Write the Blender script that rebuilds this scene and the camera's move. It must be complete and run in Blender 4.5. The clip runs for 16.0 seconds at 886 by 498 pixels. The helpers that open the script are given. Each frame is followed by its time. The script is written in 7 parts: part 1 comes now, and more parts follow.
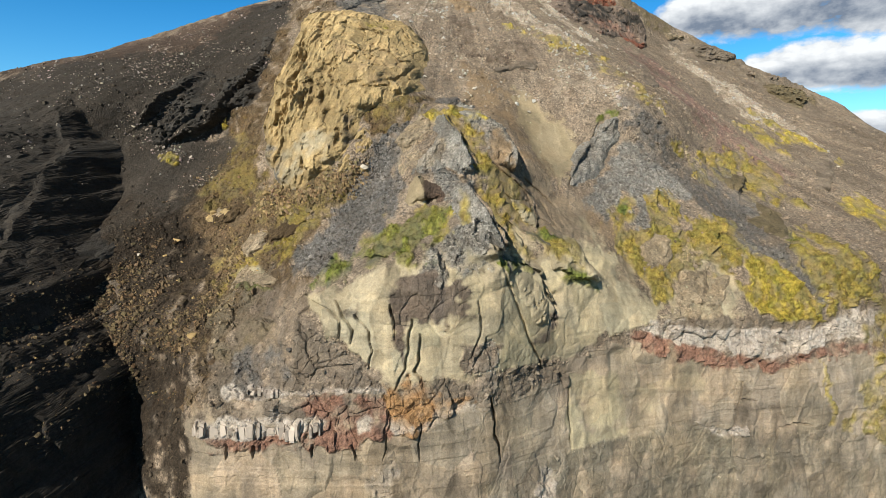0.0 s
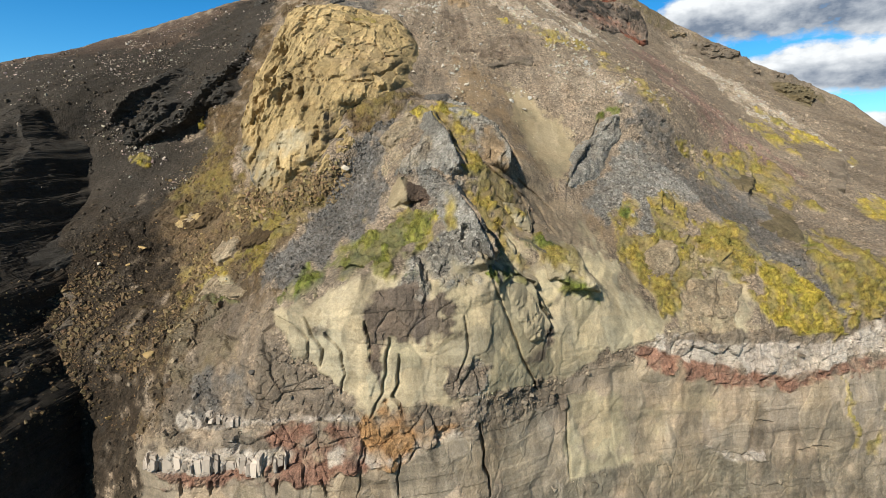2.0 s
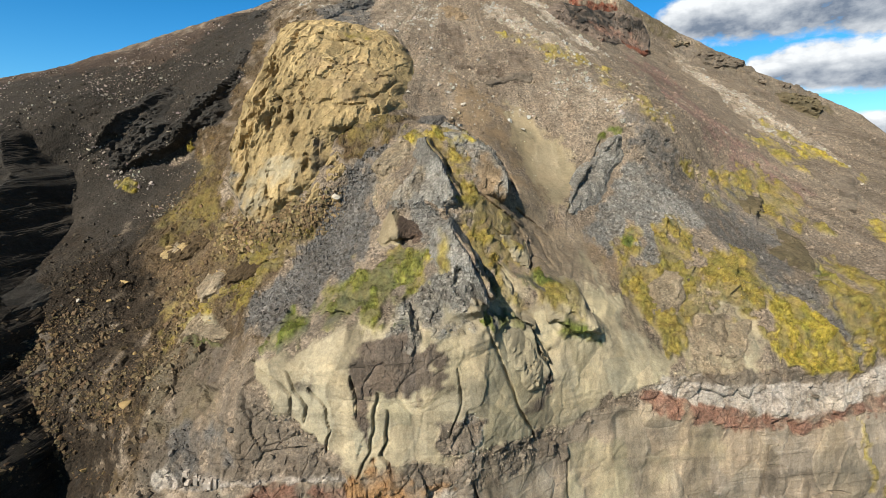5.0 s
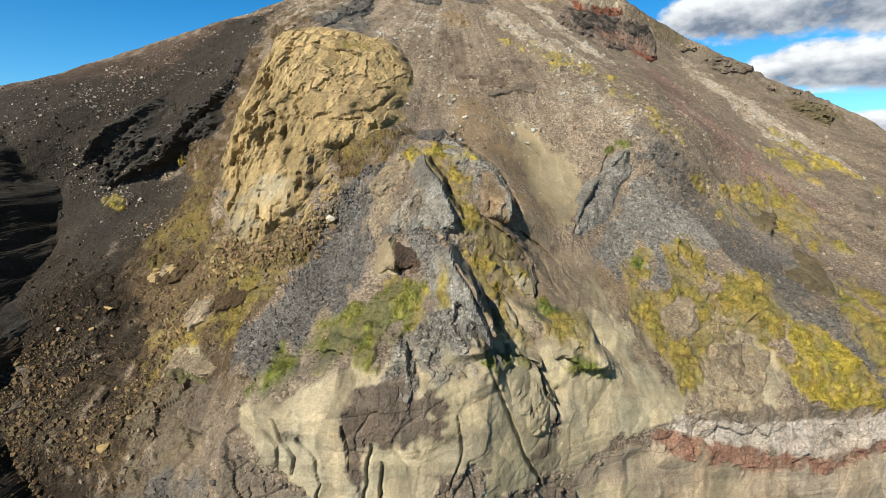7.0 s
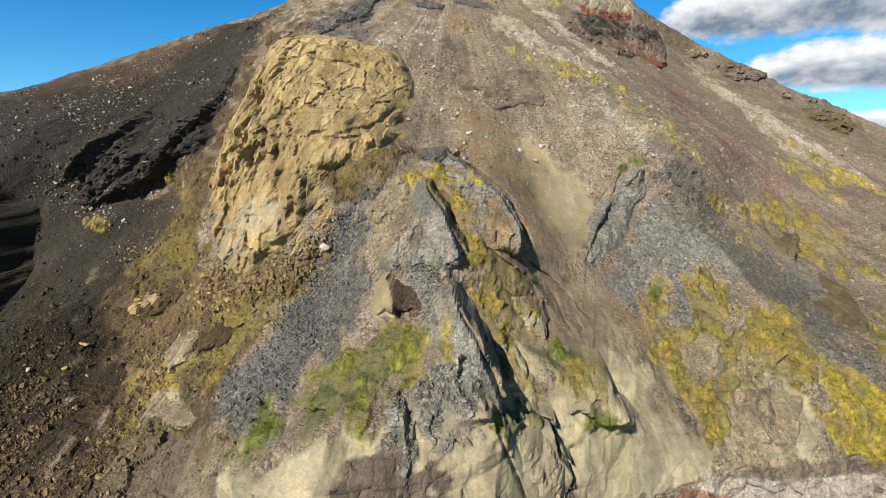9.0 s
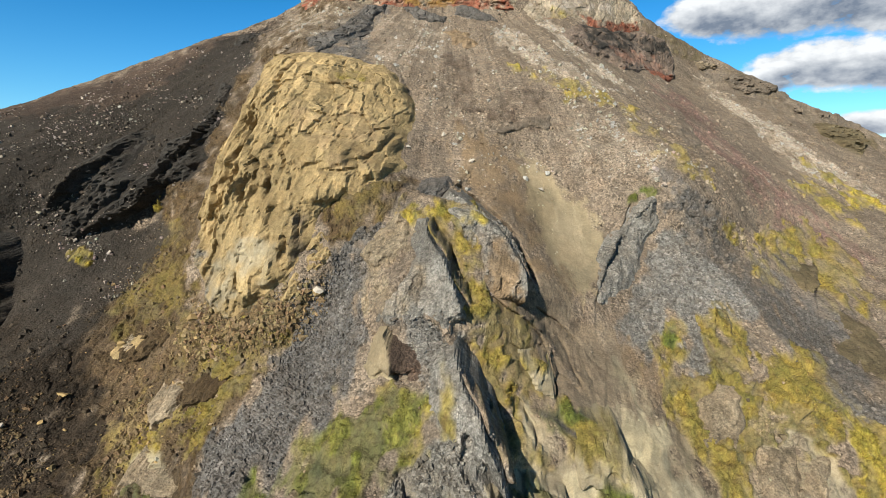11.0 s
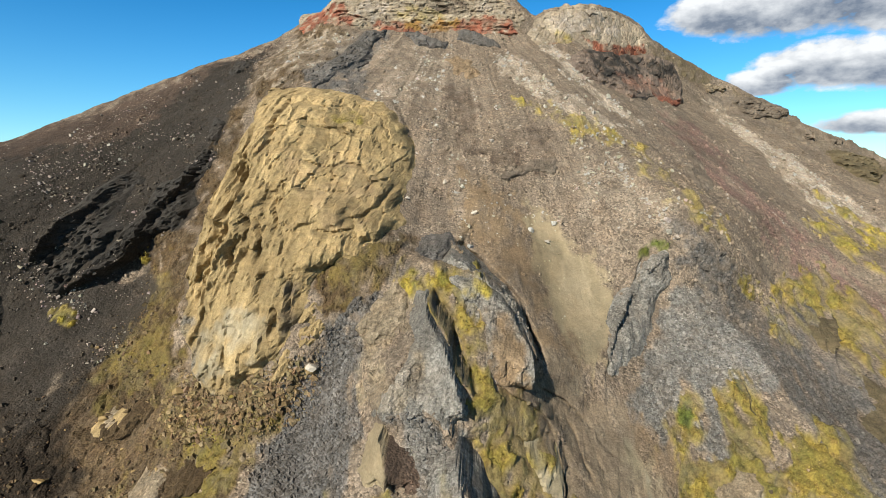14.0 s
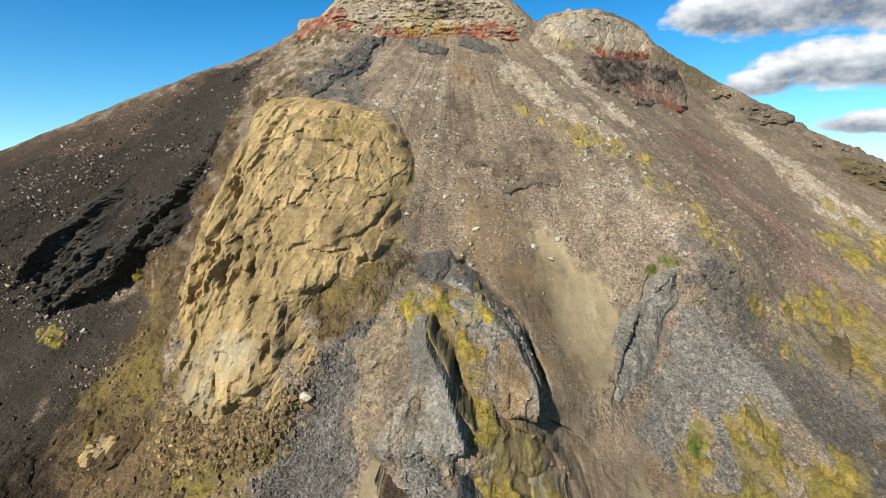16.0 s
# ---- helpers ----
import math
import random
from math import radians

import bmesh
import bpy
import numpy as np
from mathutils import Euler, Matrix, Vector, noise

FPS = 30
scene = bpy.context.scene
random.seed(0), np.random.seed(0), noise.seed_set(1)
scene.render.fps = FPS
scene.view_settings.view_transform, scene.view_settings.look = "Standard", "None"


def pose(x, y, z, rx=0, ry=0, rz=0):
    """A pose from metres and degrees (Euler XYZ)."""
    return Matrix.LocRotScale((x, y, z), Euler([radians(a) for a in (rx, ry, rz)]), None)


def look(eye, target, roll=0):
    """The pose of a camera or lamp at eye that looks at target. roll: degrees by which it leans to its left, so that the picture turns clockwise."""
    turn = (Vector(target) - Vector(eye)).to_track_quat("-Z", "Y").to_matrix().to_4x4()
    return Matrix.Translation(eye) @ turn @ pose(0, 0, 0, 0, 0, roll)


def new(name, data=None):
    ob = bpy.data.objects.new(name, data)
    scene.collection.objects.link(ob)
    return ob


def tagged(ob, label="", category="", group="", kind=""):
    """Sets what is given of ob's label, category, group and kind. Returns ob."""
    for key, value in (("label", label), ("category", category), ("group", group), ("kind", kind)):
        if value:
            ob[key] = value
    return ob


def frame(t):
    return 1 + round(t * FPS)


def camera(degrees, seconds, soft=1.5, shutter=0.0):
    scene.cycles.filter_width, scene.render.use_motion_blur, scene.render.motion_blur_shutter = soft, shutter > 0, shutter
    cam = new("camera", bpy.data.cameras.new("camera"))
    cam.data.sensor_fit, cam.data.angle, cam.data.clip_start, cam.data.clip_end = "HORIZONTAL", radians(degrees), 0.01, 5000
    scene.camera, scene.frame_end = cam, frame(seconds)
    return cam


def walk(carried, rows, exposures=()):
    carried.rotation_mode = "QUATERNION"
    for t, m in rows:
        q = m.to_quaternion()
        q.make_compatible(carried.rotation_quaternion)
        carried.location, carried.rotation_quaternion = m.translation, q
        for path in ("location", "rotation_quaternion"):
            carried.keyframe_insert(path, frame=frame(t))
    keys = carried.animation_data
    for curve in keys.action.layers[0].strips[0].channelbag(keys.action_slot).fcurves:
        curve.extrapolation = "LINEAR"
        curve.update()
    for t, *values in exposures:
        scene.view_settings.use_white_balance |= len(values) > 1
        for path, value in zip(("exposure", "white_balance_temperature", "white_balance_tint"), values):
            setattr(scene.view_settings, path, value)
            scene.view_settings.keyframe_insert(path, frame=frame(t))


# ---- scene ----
cam = camera(78.0, 16.0, soft=0.6)
METRES, EYE, TILT, LEAN, TURN = 1.0, 60.2, -6.0, 0.0, 0.0
ROWS = [
    (0.0, 0.11, -0.65, 0.00, -0.00, -0.00, -0.00),
    (0.5, 0.74, 1.72, 0.20, -0.01, 0.08, 0.06),
    (1.0, 1.29, 3.79, 0.29, -0.02, 0.22, 0.11),
    (1.5, 1.80, 5.48, 0.42, 0.02, 0.30, 0.15),
    (2.0, 2.25, 6.80, 0.68, 0.07, 0.33, 0.18),
    (2.5, 2.57, 7.79, 1.38, 0.09, 0.31, 0.22),
    (3.0, 2.81, 8.55, 2.23, 0.11, 0.37, 0.27),
    (3.5, 3.02, 9.10, 3.07, 0.15, 0.42, 0.30),
    (4.0, 3.20, 9.52, 3.93, 0.23, 0.46, 0.36),
    (6.5, 3.72, 13.41, 8.38, 0.46, 0.41, 0.40),
    (7.0, 3.75, 14.84, 9.40, 0.54, 0.40, 0.40),
    (7.5, 3.76, 16.42, 10.49, 0.60, 0.37, 0.38),
    (8.0, 3.69, 18.06, 11.64, 0.64, 0.35, 0.35),
    (8.5, 3.61, 19.60, 12.78, 0.67, 0.32, 0.30),
    (11.0, 3.53, 25.66, 20.00, 0.85, 0.20, 0.11),
    (11.5, 3.50, 26.58, 21.61, 0.87, 0.17, 0.15),
    (12.0, 3.62, 27.34, 23.21, 0.95, 0.17, 0.14),
    (12.5, 3.63, 28.09, 24.81, 0.96, 0.16, 0.12),
    (13.0, 3.60, 28.84, 26.36, 0.99, 0.15, 0.11),
    (13.5, 3.62, 29.54, 27.93, 1.03, 0.13, 0.09),
    (14.0, 3.60, 30.20, 29.48, 1.04, 0.11, 0.08),
    (14.5, 3.62, 30.88, 30.52, 1.07, 0.12, 0.10),
    (15.0, 3.62, 31.55, 31.33, 1.09, 0.10, 0.10),
    (15.5, 3.65, 32.22, 31.84, 1.11, 0.14, 0.11),
    (16.0, 3.60, 32.96, 32.30, 1.11, 0.11, 0.11),
]
walk(cam, [(t, pose(0, 0, EYE, TILT, LEAN, TURN) @ pose(METRES * x, METRES * y, METRES * z, 90 + pitch, roll, yaw)) for t, x, y, z, yaw, pitch, roll in ROWS])

# ---- daylight: low sun from the left and behind, broken cloud over the right shoulder ----
SUN = Vector((-0.41, -0.73, 0.545)).normalized()
sun = new("sun", bpy.data.lights.new("sun", "SUN"))
sun.data.energy, sun.data.angle, sun.data.color = 5.0, radians(0.6), (1.0, 0.915, 0.725)
sun.matrix_world = look(SUN * 500, (0, 0, 0))
scene.view_settings.exposure = 0.86

world = bpy.data.worlds.new("sky")
scene.world = world
world.use_nodes = True
wn, wl = world.node_tree.nodes, world.node_tree.links
wn.clear()


def wmath(op, a, b=None, c=None, clamp=False):
    n = wn.new("ShaderNodeMath")
    n.operation, n.use_clamp = op, clamp
    for k, v in enumerate((a, b, c)):
        if v is None:
            continue
        if isinstance(v, (int, float)):
            n.inputs[k].default_value = v
        else:
            wl.new(v, n.inputs[k])
    return n.outputs[0]


def make_sky():
    sky = wn.new("ShaderNodeTexSky")
    sky.sky_type, sky.sun_disc = "NISHITA", False
    sky.sun_elevation, sky.sun_rotation = math.asin(SUN.z), math.atan2(SUN.x, SUN.y)
    sky.air_density, sky.dust_density, sky.ozone_density = 1.0, 0.3, 2.5
    base = wn.new("ShaderNodeBackground")
    base.inputs["Strength"].default_value = 0.06
    rich = wn.new("ShaderNodeHueSaturation")
    rich.inputs["Saturation"].default_value = 1.45
    wl.new(sky.outputs[0], rich.inputs["Color"])
    way = wn.new("ShaderNodeTexCoord").outputs["Generated"]
    split = wn.new("ShaderNodeSeparateXYZ")
    wl.new(way, split.inputs[0])
    # graded for the view: bright low where seen, dimmed overhead to darken the shadows
    deep = wn.new("ShaderNodeFloatCurve")
    curve = deep.mapping.curves[0]
    curve.points[0].location, curve.points[1].location = (0.0, 0.72), (1.0, 0.03)
    curve.points.new(0.32, 0.60)
    curve.points.new(0.5, 0.26)
    deep.mapping.update()
    wl.new(split.outputs[2], deep.inputs["Value"])
    hue = wn.new("ShaderNodeMix")
    hue.data_type, hue.blend_type = "RGBA", "MULTIPLY"
    hue.inputs[0].default_value = 1.0
    hue.inputs[7].default_value = (0.80, 1.10, 1.13, 1)
    wl.new(rich.outputs[0], hue.inputs[6])
    grade = wn.new("ShaderNodeVectorMath")
    grade.operation = "SCALE"
    wl.new(hue.outputs[2], grade.inputs[0])
    wl.new(wmath("MULTIPLY", deep.outputs[0], 2.0), grade.inputs["Scale"])
    wl.new(grade.outputs[0], base.inputs["Color"])
    az = wmath("ARCTAN2", split.outputs[0], split.outputs[1])
    el = wmath("ARCSINE", split.outputs[2])
    flat = wn.new("ShaderNodeCombineXYZ")
    wl.new(az, flat.inputs[0])
    wl.new(wmath("MULTIPLY", el, 1.7), flat.inputs[1])

    def puff(scale, detail, shift):
        m = wn.new("ShaderNodeVectorMath")
        m.operation = "ADD"
        wl.new(flat.outputs[0], m.inputs[0])
        m.inputs[1].default_value = shift
        n = wn.new("ShaderNodeTexNoise")
        n.inputs["Scale"].default_value, n.inputs["Detail"].default_value, n.inputs["Roughness"].default_value = scale, detail, 0.55
        wl.new(m.outputs[0], n.inputs["Vector"])
        return wmath("SUBTRACT", n.outputs[0], 0.5)

    billow = wmath("ADD", wmath("MULTIPLY", puff(14, 8, (3, 1, 0)), 1.7), wmath("MULTIPLY", puff(45, 5, (1, 7, 0)), 0.8))
    # (azimuth, elevation, half width, half height) of the clouds, degrees
    clouds = [(30, 16.4, 8.8, 3.7), (25, 15.8, 4.8, 2.2), (38, 15.8, 8, 3.6), (45, 15.0, 8, 3.6), (28.6, 9.5, 3.4, 1.3), (33.8, 10.7, 6.2, 2.2), (38.5, 10.2, 6, 2.3), (29.8, 10.4, 2.2, 0.9), (37, 5.6, 5, 1.1), (43, 5.0, 6, 1.2),
              (52, 17, 10, 4), (60, 10, 9, 2.5), (75, 15, 12, 4), (-110, 16, 20, 3.5), (-150, 24, 15, 5), (150, 18, 18, 4), (110, 20, 14, 4)]
    body = None
    shade = None
    for a, e, ra, re in clouds:
        u = wmath("MULTIPLY", wmath("SUBTRACT", az, radians(a)), 1 / radians(ra))
        v = wmath("MULTIPLY", wmath("SUBTRACT", el, radians(e)), 1 / radians(re))
        d = wmath("SUBTRACT", 1.0, wmath("ADD", wmath("MULTIPLY", u, u), wmath("MULTIPLY", v, v)))
        s = wmath("MULTIPLY", v, wmath("MAXIMUM", d, 0.0))
        body = d if body is None else wmath("MAXIMUM", body, d)
        shade = s if shade is None else wmath("ADD", shade, s)
    dens = wmath("MULTIPLY", wmath("ADD", wmath("MAXIMUM", body, -3.0), wmath("MULTIPLY", billow, 1.0)), 2.2, clamp=True)
    dens = wmath("MULTIPLY", dens, wmath("MULTIPLY", el, 30.0, clamp=True))
    lit = wmath("ADD", 0.60, wmath("ADD", wmath("MULTIPLY", shade, 0.95), wmath("MULTIPLY", billow, 1.0)), clamp=True)
    tone = wn.new("ShaderNodeMix")
    tone.data_type = "RGBA"
    wl.new(lit, tone.inputs[0])
    tone.inputs[6].default_value = (0.20, 0.25, 0.33, 1)
    tone.inputs[7].default_value = (0.93, 0.96, 0.98, 1)
    cloud = wn.new("ShaderNodeBackground")
    cloud.inputs["Strength"].default_value = 0.58
    wl.new(tone.outputs[2], cloud.inputs["Color"])
    mix = wn.new("ShaderNodeMixShader")
    wl.new(dens, mix.inputs[0])
    wl.new(base.outputs[0], mix.inputs[1])
    wl.new(cloud.outputs[0], mix.inputs[2])
    out = wn.new("ShaderNodeOutputWorld")
    wl.new(mix.outputs[0], out.inputs["Surface"])


make_sky()

# ---- kinds of cover: base colour, share of loose stone, of growth, of bare rock, and how blocky it breaks ----
KINDS = {
    "scree": ((0.205, 0.168, 0.138), 1.0, 0.0, 0.0, 0),
    "cinder": ((0.038, 0.033, 0.030), 0.7, 0.0, 0.2, 0.6),
    "spurrock": ((0.048, 0.043, 0.040), 0.3, 0.0, 0.9, 1.0),
    "umber": ((0.075, 0.055, 0.046), 0.8, 0.0, 0.2, 0.5),
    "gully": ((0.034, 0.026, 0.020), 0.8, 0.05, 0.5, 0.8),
    "earth": ((0.098, 0.069, 0.040), 0.8, 0.25, 0.6, 0.9),
    "slate": ((0.13, 0.125, 0.126), 0.6, 0.0, 0.6, 0.8),
    "slatebrown": ((0.175, 0.147, 0.124), 0.2, 0.0, 1.0, 0.7),
    "chips": ((0.400, 0.345, 0.295), 1.0, 0.0, 0.0, 0),
    "gravel": ((0.19, 0.188, 0.19), 1.0, 0.0, 0.0, 0),
    "bluegravel": ((0.124, 0.122, 0.127), 1.0, 0.0, 0.0, 0),
    "rusty": ((0.210, 0.140, 0.125), 1.0, 0.0, 0.0, 0),
    "olive": ((0.150, 0.125, 0.080), 0.4, 0.3, 0.6, 0.8),
    "straw": ((0.50, 0.405, 0.085), 0.0, 1.0, 0.0, 0),
    "moss": ((0.375, 0.305, 0.085), 0.1, 1.0, 0.15, 0.5),
    "grass": ((0.25, 0.26, 0.072), 0.2, 1.0, 0.0, 0),
    "green": ((0.19, 0.225, 0.055), 0.0, 1.0, 0.0, 0),
    "soil": ((0.215, 0.175, 0.135), 0.3, 0.0, 0.35, 0.5),
    "brownsoil": ((0.230, 0.170, 0.115), 0.45, 0.0, 0.2, 0.3),
    "tansoil": ((0.34, 0.282, 0.195), 0.15, 0.0, 0.35, 0.25),
    "rockgrey": ((0.225, 0.22, 0.215), 0.85, 0.0, 0.75, 0.9),
    "greytan": ((0.270, 0.225, 0.170), 0.6, 0.1, 0.8, 0.9),
    "rockbrown": ((0.318, 0.266, 0.214), 0.0, 0.0, 1.0, 0.22),
    "ash": ((0.205, 0.18, 0.147), 0.1, 0.0, 1.0, 0.4),
    "tuff": ((0.352, 0.310, 0.228), 0.0, 0.0, 0.8, 0.35),
    "ochre": ((0.395, 0.302, 0.165), 0.0, 0.05, 1.0, 1),
    "darkrock": ((0.125, 0.102, 0.088), 0.0, 0.0, 1.0, 0.45),
    "lava": ((0.050, 0.047, 0.046), 0.0, 0.0, 1.0, 1),
    "lavared": ((0.185, 0.148, 0.130), 0.0, 0.0, 1.0, 1),
    "crag": ((0.385, 0.33, 0.265), 0.0, 0.1, 1.0, 1),
    "white": ((0.45, 0.41, 0.385), 0.0, 0.0, 1.0, 1),
    "redrock": ((0.250, 0.145, 0.115), 0.0, 0.0, 1.0, 1),
    "redash": ((0.260, 0.100, 0.068), 0.3, 0.0, 0.6, 1),
    "orange": ((0.360, 0.215, 0.110), 0.0, 0.0, 1.0, 1),
}
# how even the surface is: 0 mottled, 1 smooth
CALM = {"tuff": 0.85, "rockbrown": 0.7, "ash": 0.6, "tansoil": 0.9, "brownsoil": 0.7, "soil": 0.5, "ochre": 0.45, "scree": 0.35, "umber": 0.4, "cinder": 0.45, "bluegravel": 0.3, "lava": 0.1, "rusty": 0.4, "slatebrown": 0.35, "darkrock": 0.5, "white": 0.3, "gravel": 0.1}


def cover_material(name, stone=3.4, grain=1.0):
    """Rock, rubble and growth: the colour and the shares come from the mesh, grain, stones and relief from the nodes."""
    mat = bpy.data.materials.new(name)
    mat.use_nodes = True
    nt = mat.node_tree
    n, l = nt.nodes, nt.links
    bsdf = n["Principled BSDF"]

    def link(a, b):
        if isinstance(a, (int, float)):
            b.default_value = a
        elif isinstance(a, tuple):
            b.default_value = a
        else:
            l.new(a, b)

    def op(kind, a, b=0.0, clamp=False):
        m = n.new("ShaderNodeMath")
        m.operation, m.use_clamp = kind, clamp
        link(a, m.inputs[0])
        link(b, m.inputs[1])
        return m.outputs[0]

    def mix(f, a, b, blend="MIX"):
        m = n.new("ShaderNodeMix")
        m.data_type, m.blend_type = "RGBA", blend
        link(f, m.inputs[0])
        link(a, m.inputs[6])
        link(b, m.inputs[7])
        return m.outputs[2]

    def span(v, a, b, c, d):
        m = n.new("ShaderNodeMapRange")
        link(v, m.inputs[0])
        for k, w in enumerate((a, b, c, d)):
            m.inputs[k + 1].default_value = w
        return m.outputs[0]

    def stretched(sx, sy, sz):
        m = n.new("ShaderNodeMapping")
        m.inputs["Scale"].default_value = (sx, sy, sz)
        l.new(place, m.inputs["Vector"])
        return m.outputs[0]

    def noise_at(vec, scale, detail=5.0, rough=0.6):
        m = n.new("ShaderNodeTexNoise")
        m.inputs["Scale"].default_value, m.inputs["Detail"].default_value, m.inputs["Roughness"].default_value = scale, detail, rough
        l.new(vec, m.inputs["Vector"])
        return m.outputs[0]

    def cell_at(vec, scale, feature="F1"):
        m = n.new("ShaderNodeTexVoronoi")
        m.feature = feature
        m.inputs["Scale"].default_value = scale
        l.new(vec, m.inputs["Vector"])
        return m

    def grey(v):
        m = n.new("ShaderNodeCombineColor")
        for k in range(3):
            link(v, m.inputs[k])
        return m.outputs[0]

    place = n.new("ShaderNodeTexCoord").outputs["Object"]
    col = n.new("ShaderNodeAttribute")
    col.attribute_name = "cover"
    share = n.new("ShaderNodeAttribute")
    share.attribute_name = "share"
    sep = n.new("ShaderNodeSeparateColor")
    l.new(share.outputs["Color"], sep.inputs[0])
    loose, growth, rock = sep.outputs[0], sep.outputs[1], sep.outputs[2]

    broad = noise_at(place, 0.10, 4)
    mid = noise_at(place, 0.7, 6, 0.65)
    fine = noise_at(place, 5.0 * grain, 5, 0.7)
    streak = noise_at(stretched(1.6, 1.6, 0.22), 1.0, 6, 0.65)
    bed = noise_at(stretched(0.12, 0.12, 2.2), 1.0, 5, 0.6)

    rough = op("SUBTRACT", 1.0, op("MULTIPLY", share.outputs["Alpha"], 0.8))
    grit = noise_at(place, 1.9, 7, 0.72)
    speck = noise_at(place, 11.0 * grain, 3, 0.6)
    tone = op("ADD", op("MULTIPLY", op("SUBTRACT", mid, 0.5), 1.1), op("MULTIPLY", op("SUBTRACT", grit, 0.5), 1.4))
    tone = op("ADD", op("MULTIPLY", tone, rough), op("MULTIPLY", op("SUBTRACT", fine, 0.5), op("ADD", 0.40, op("MULTIPLY", rough, 1.9))))
    tone = op("ADD", tone, op("MULTIPLY", op("SUBTRACT", speck, 0.5), op("ADD", 0.30, op("MULTIPLY", rough, 1.6))))
    tone = op("MAXIMUM", op("MULTIPLY", op("ADD", tone, 1.0), span(broad, 0.3, 0.7, 0.78, 1.22)), 0.2)
    c = mix(1.0, col.outputs["Color"], grey(tone), "MULTIPLY")
    # warm and cool drift
    c = mix(op("MULTIPLY", rough, span(noise_at(place, 0.33, 5), 0.42, 0.68, 0.0, 0.35)), c, mix(1.0, c, (1.18, 0.96, 0.78, 1), "MULTIPLY"))
    # rock: weather streaks, bedding, fine joints
    rk = op("MULTIPLY", span(streak, 0.3, 0.7, 0.72, 1.24), span(bed, 0.3, 0.7, 0.86, 1.12))
    c = mix(op("MULTIPLY", rock, op("ADD", 0.3, op("MULTIPLY", rough, 0.8))), c, mix(1.0, c, grey(rk), "MULTIPLY"))
    warp = n.new("ShaderNodeVectorMath")
    warp.operation = "MULTIPLY_ADD"
    l.new(n.new("ShaderNodeTexNoise").outputs["Color"], warp.inputs[0])
    warp.inputs[1].default_value = (0.9, 0.9, 0.9)
    l.new(stretched(1.0, 1.0, 0.7), warp.inputs[2])
    joint = cell_at(warp.outputs[0], 0.9, "DISTANCE_TO_EDGE").outputs["Distance"]
    jline = op("MULTIPLY", span(joint, 0.0, 0.035, 1.0, 0.0), op("MULTIPLY", op("MULTIPLY", rock, rough), span(mid, 0.45, 0.62, 0.0, 0.30)))
    c = mix(jline, c, mix(1.0, c, (0.35, 0.33, 0.32, 1), "MULTIPLY"))
    # loose stones of two sizes
    small = cell_at(place, stone)
    big = cell_at(place, stone * 0.36)
    smsep = n.new("ShaderNodeSeparateColor")
    l.new(small.outputs["Color"], smsep.inputs[0])
    bgsep = n.new("ShaderNodeSeparateColor")
    l.new(big.outputs["Color"], bgsep.inputs[0])
    st = mix(1.0, c, grey(span(smsep.outputs[0], 0.0, 1.0, 0.42, 1.62)), "MULTIPLY")
    pale = op("MULTIPLY", op("GREATER_THAN", smsep.outputs[1], 0.85), op("LESS_THAN", small.outputs["Distance"], 0.42))
    st = mix(op("MULTIPLY", pale, 0.7), st, mix(1.0, c, (2.3, 2.25, 2.2, 1), "MULTIPLY"))
    paleb = op("MULTIPLY", op("GREATER_THAN", bgsep.outputs[1], 0.94), op("LESS_THAN", big.outputs["Distance"], 0.33))
    st = mix(op("MULTIPLY", paleb, 0.6), st, mix(1.0, c, (2.1, 1.95, 1.85, 1), "MULTIPLY"))
    c = mix(op("MULTIPLY", loose, span(noise_at(place, 0.28, 5), 0.40, 0.60, 0.40, 1.0)), c, st)
    # growth: tussocks of yellow, olive and green
    tuss = noise_at(stretched(1.0, 1.0, 0.55), 2.2, 7, 0.75)
    gr = mix(1.0, col.outputs["Color"], grey(span(tuss, 0.30, 0.70, 0.36, 1.64)), "MULTIPLY")
    gr = mix(span(noise_at(place, 0.5, 6), 0.50, 0.70, 0.0, 0.55), gr, mix(1.0, gr, (0.70, 0.80, 0.60, 1), "MULTIPLY"))
    gr = mix(span(noise_at(place, 0.9, 6), 0.48, 0.64, 0.0, 0.75), gr, mix(1.0, gr, (0.62, 0.52, 0.75, 1), "MULTIPLY"))
    c = mix(growth, c, gr)
    l.new(c, bsdf.inputs["Base Color"])
    bsdf.inputs["Roughness"].default_value = 0.93
    bsdf.inputs["Specular IOR Level"].default_value = 0.2
    # relief
    h = op("ADD", op("MULTIPLY", op("MULTIPLY", op("SUBTRACT", 0.6, small.outputs["Distance"]), loose), 0.13), op("MULTIPLY", op("MULTIPLY", op("SUBTRACT", 0.6, big.outputs["Distance"]), loose), 0.06))
    h = op("ADD", h, op("MULTIPLY", op("ADD", op("MULTIPLY", fine, 0.06), op("MULTIPLY", streak, 0.13)), op("MULTIPLY", rock, rough)))
    h = op("ADD", h, op("MULTIPLY", jline, -0.14))
    h = op("ADD", h, op("MULTIPLY", op("MULTIPLY", tuss, 0.55), growth))
    h = op("ADD", h, op("MULTIPLY", op("ADD", op("ADD", op("MULTIPLY", fine, 0.12), op("MULTIPLY", speck, 0.05)), op("MULTIPLY", grit, 0.09)), op("ADD", 0.25, op("MULTIPLY", rough, 0.8))))
    bump = n.new("ShaderNodeBump")
    bump.inputs["Strength"].default_value, bump.inputs["Distance"].default_value = 1.0, 1.05
    l.new(h, bump.inputs["Height"])
    l.new(bump.outputs[0], bsdf.inputs["Normal"])
    return mat


GROUND_MAT = cover_material("mountain_cover")
ROCK_MAT = cover_material("rock_cover", stone=3.8, grain=1.1)


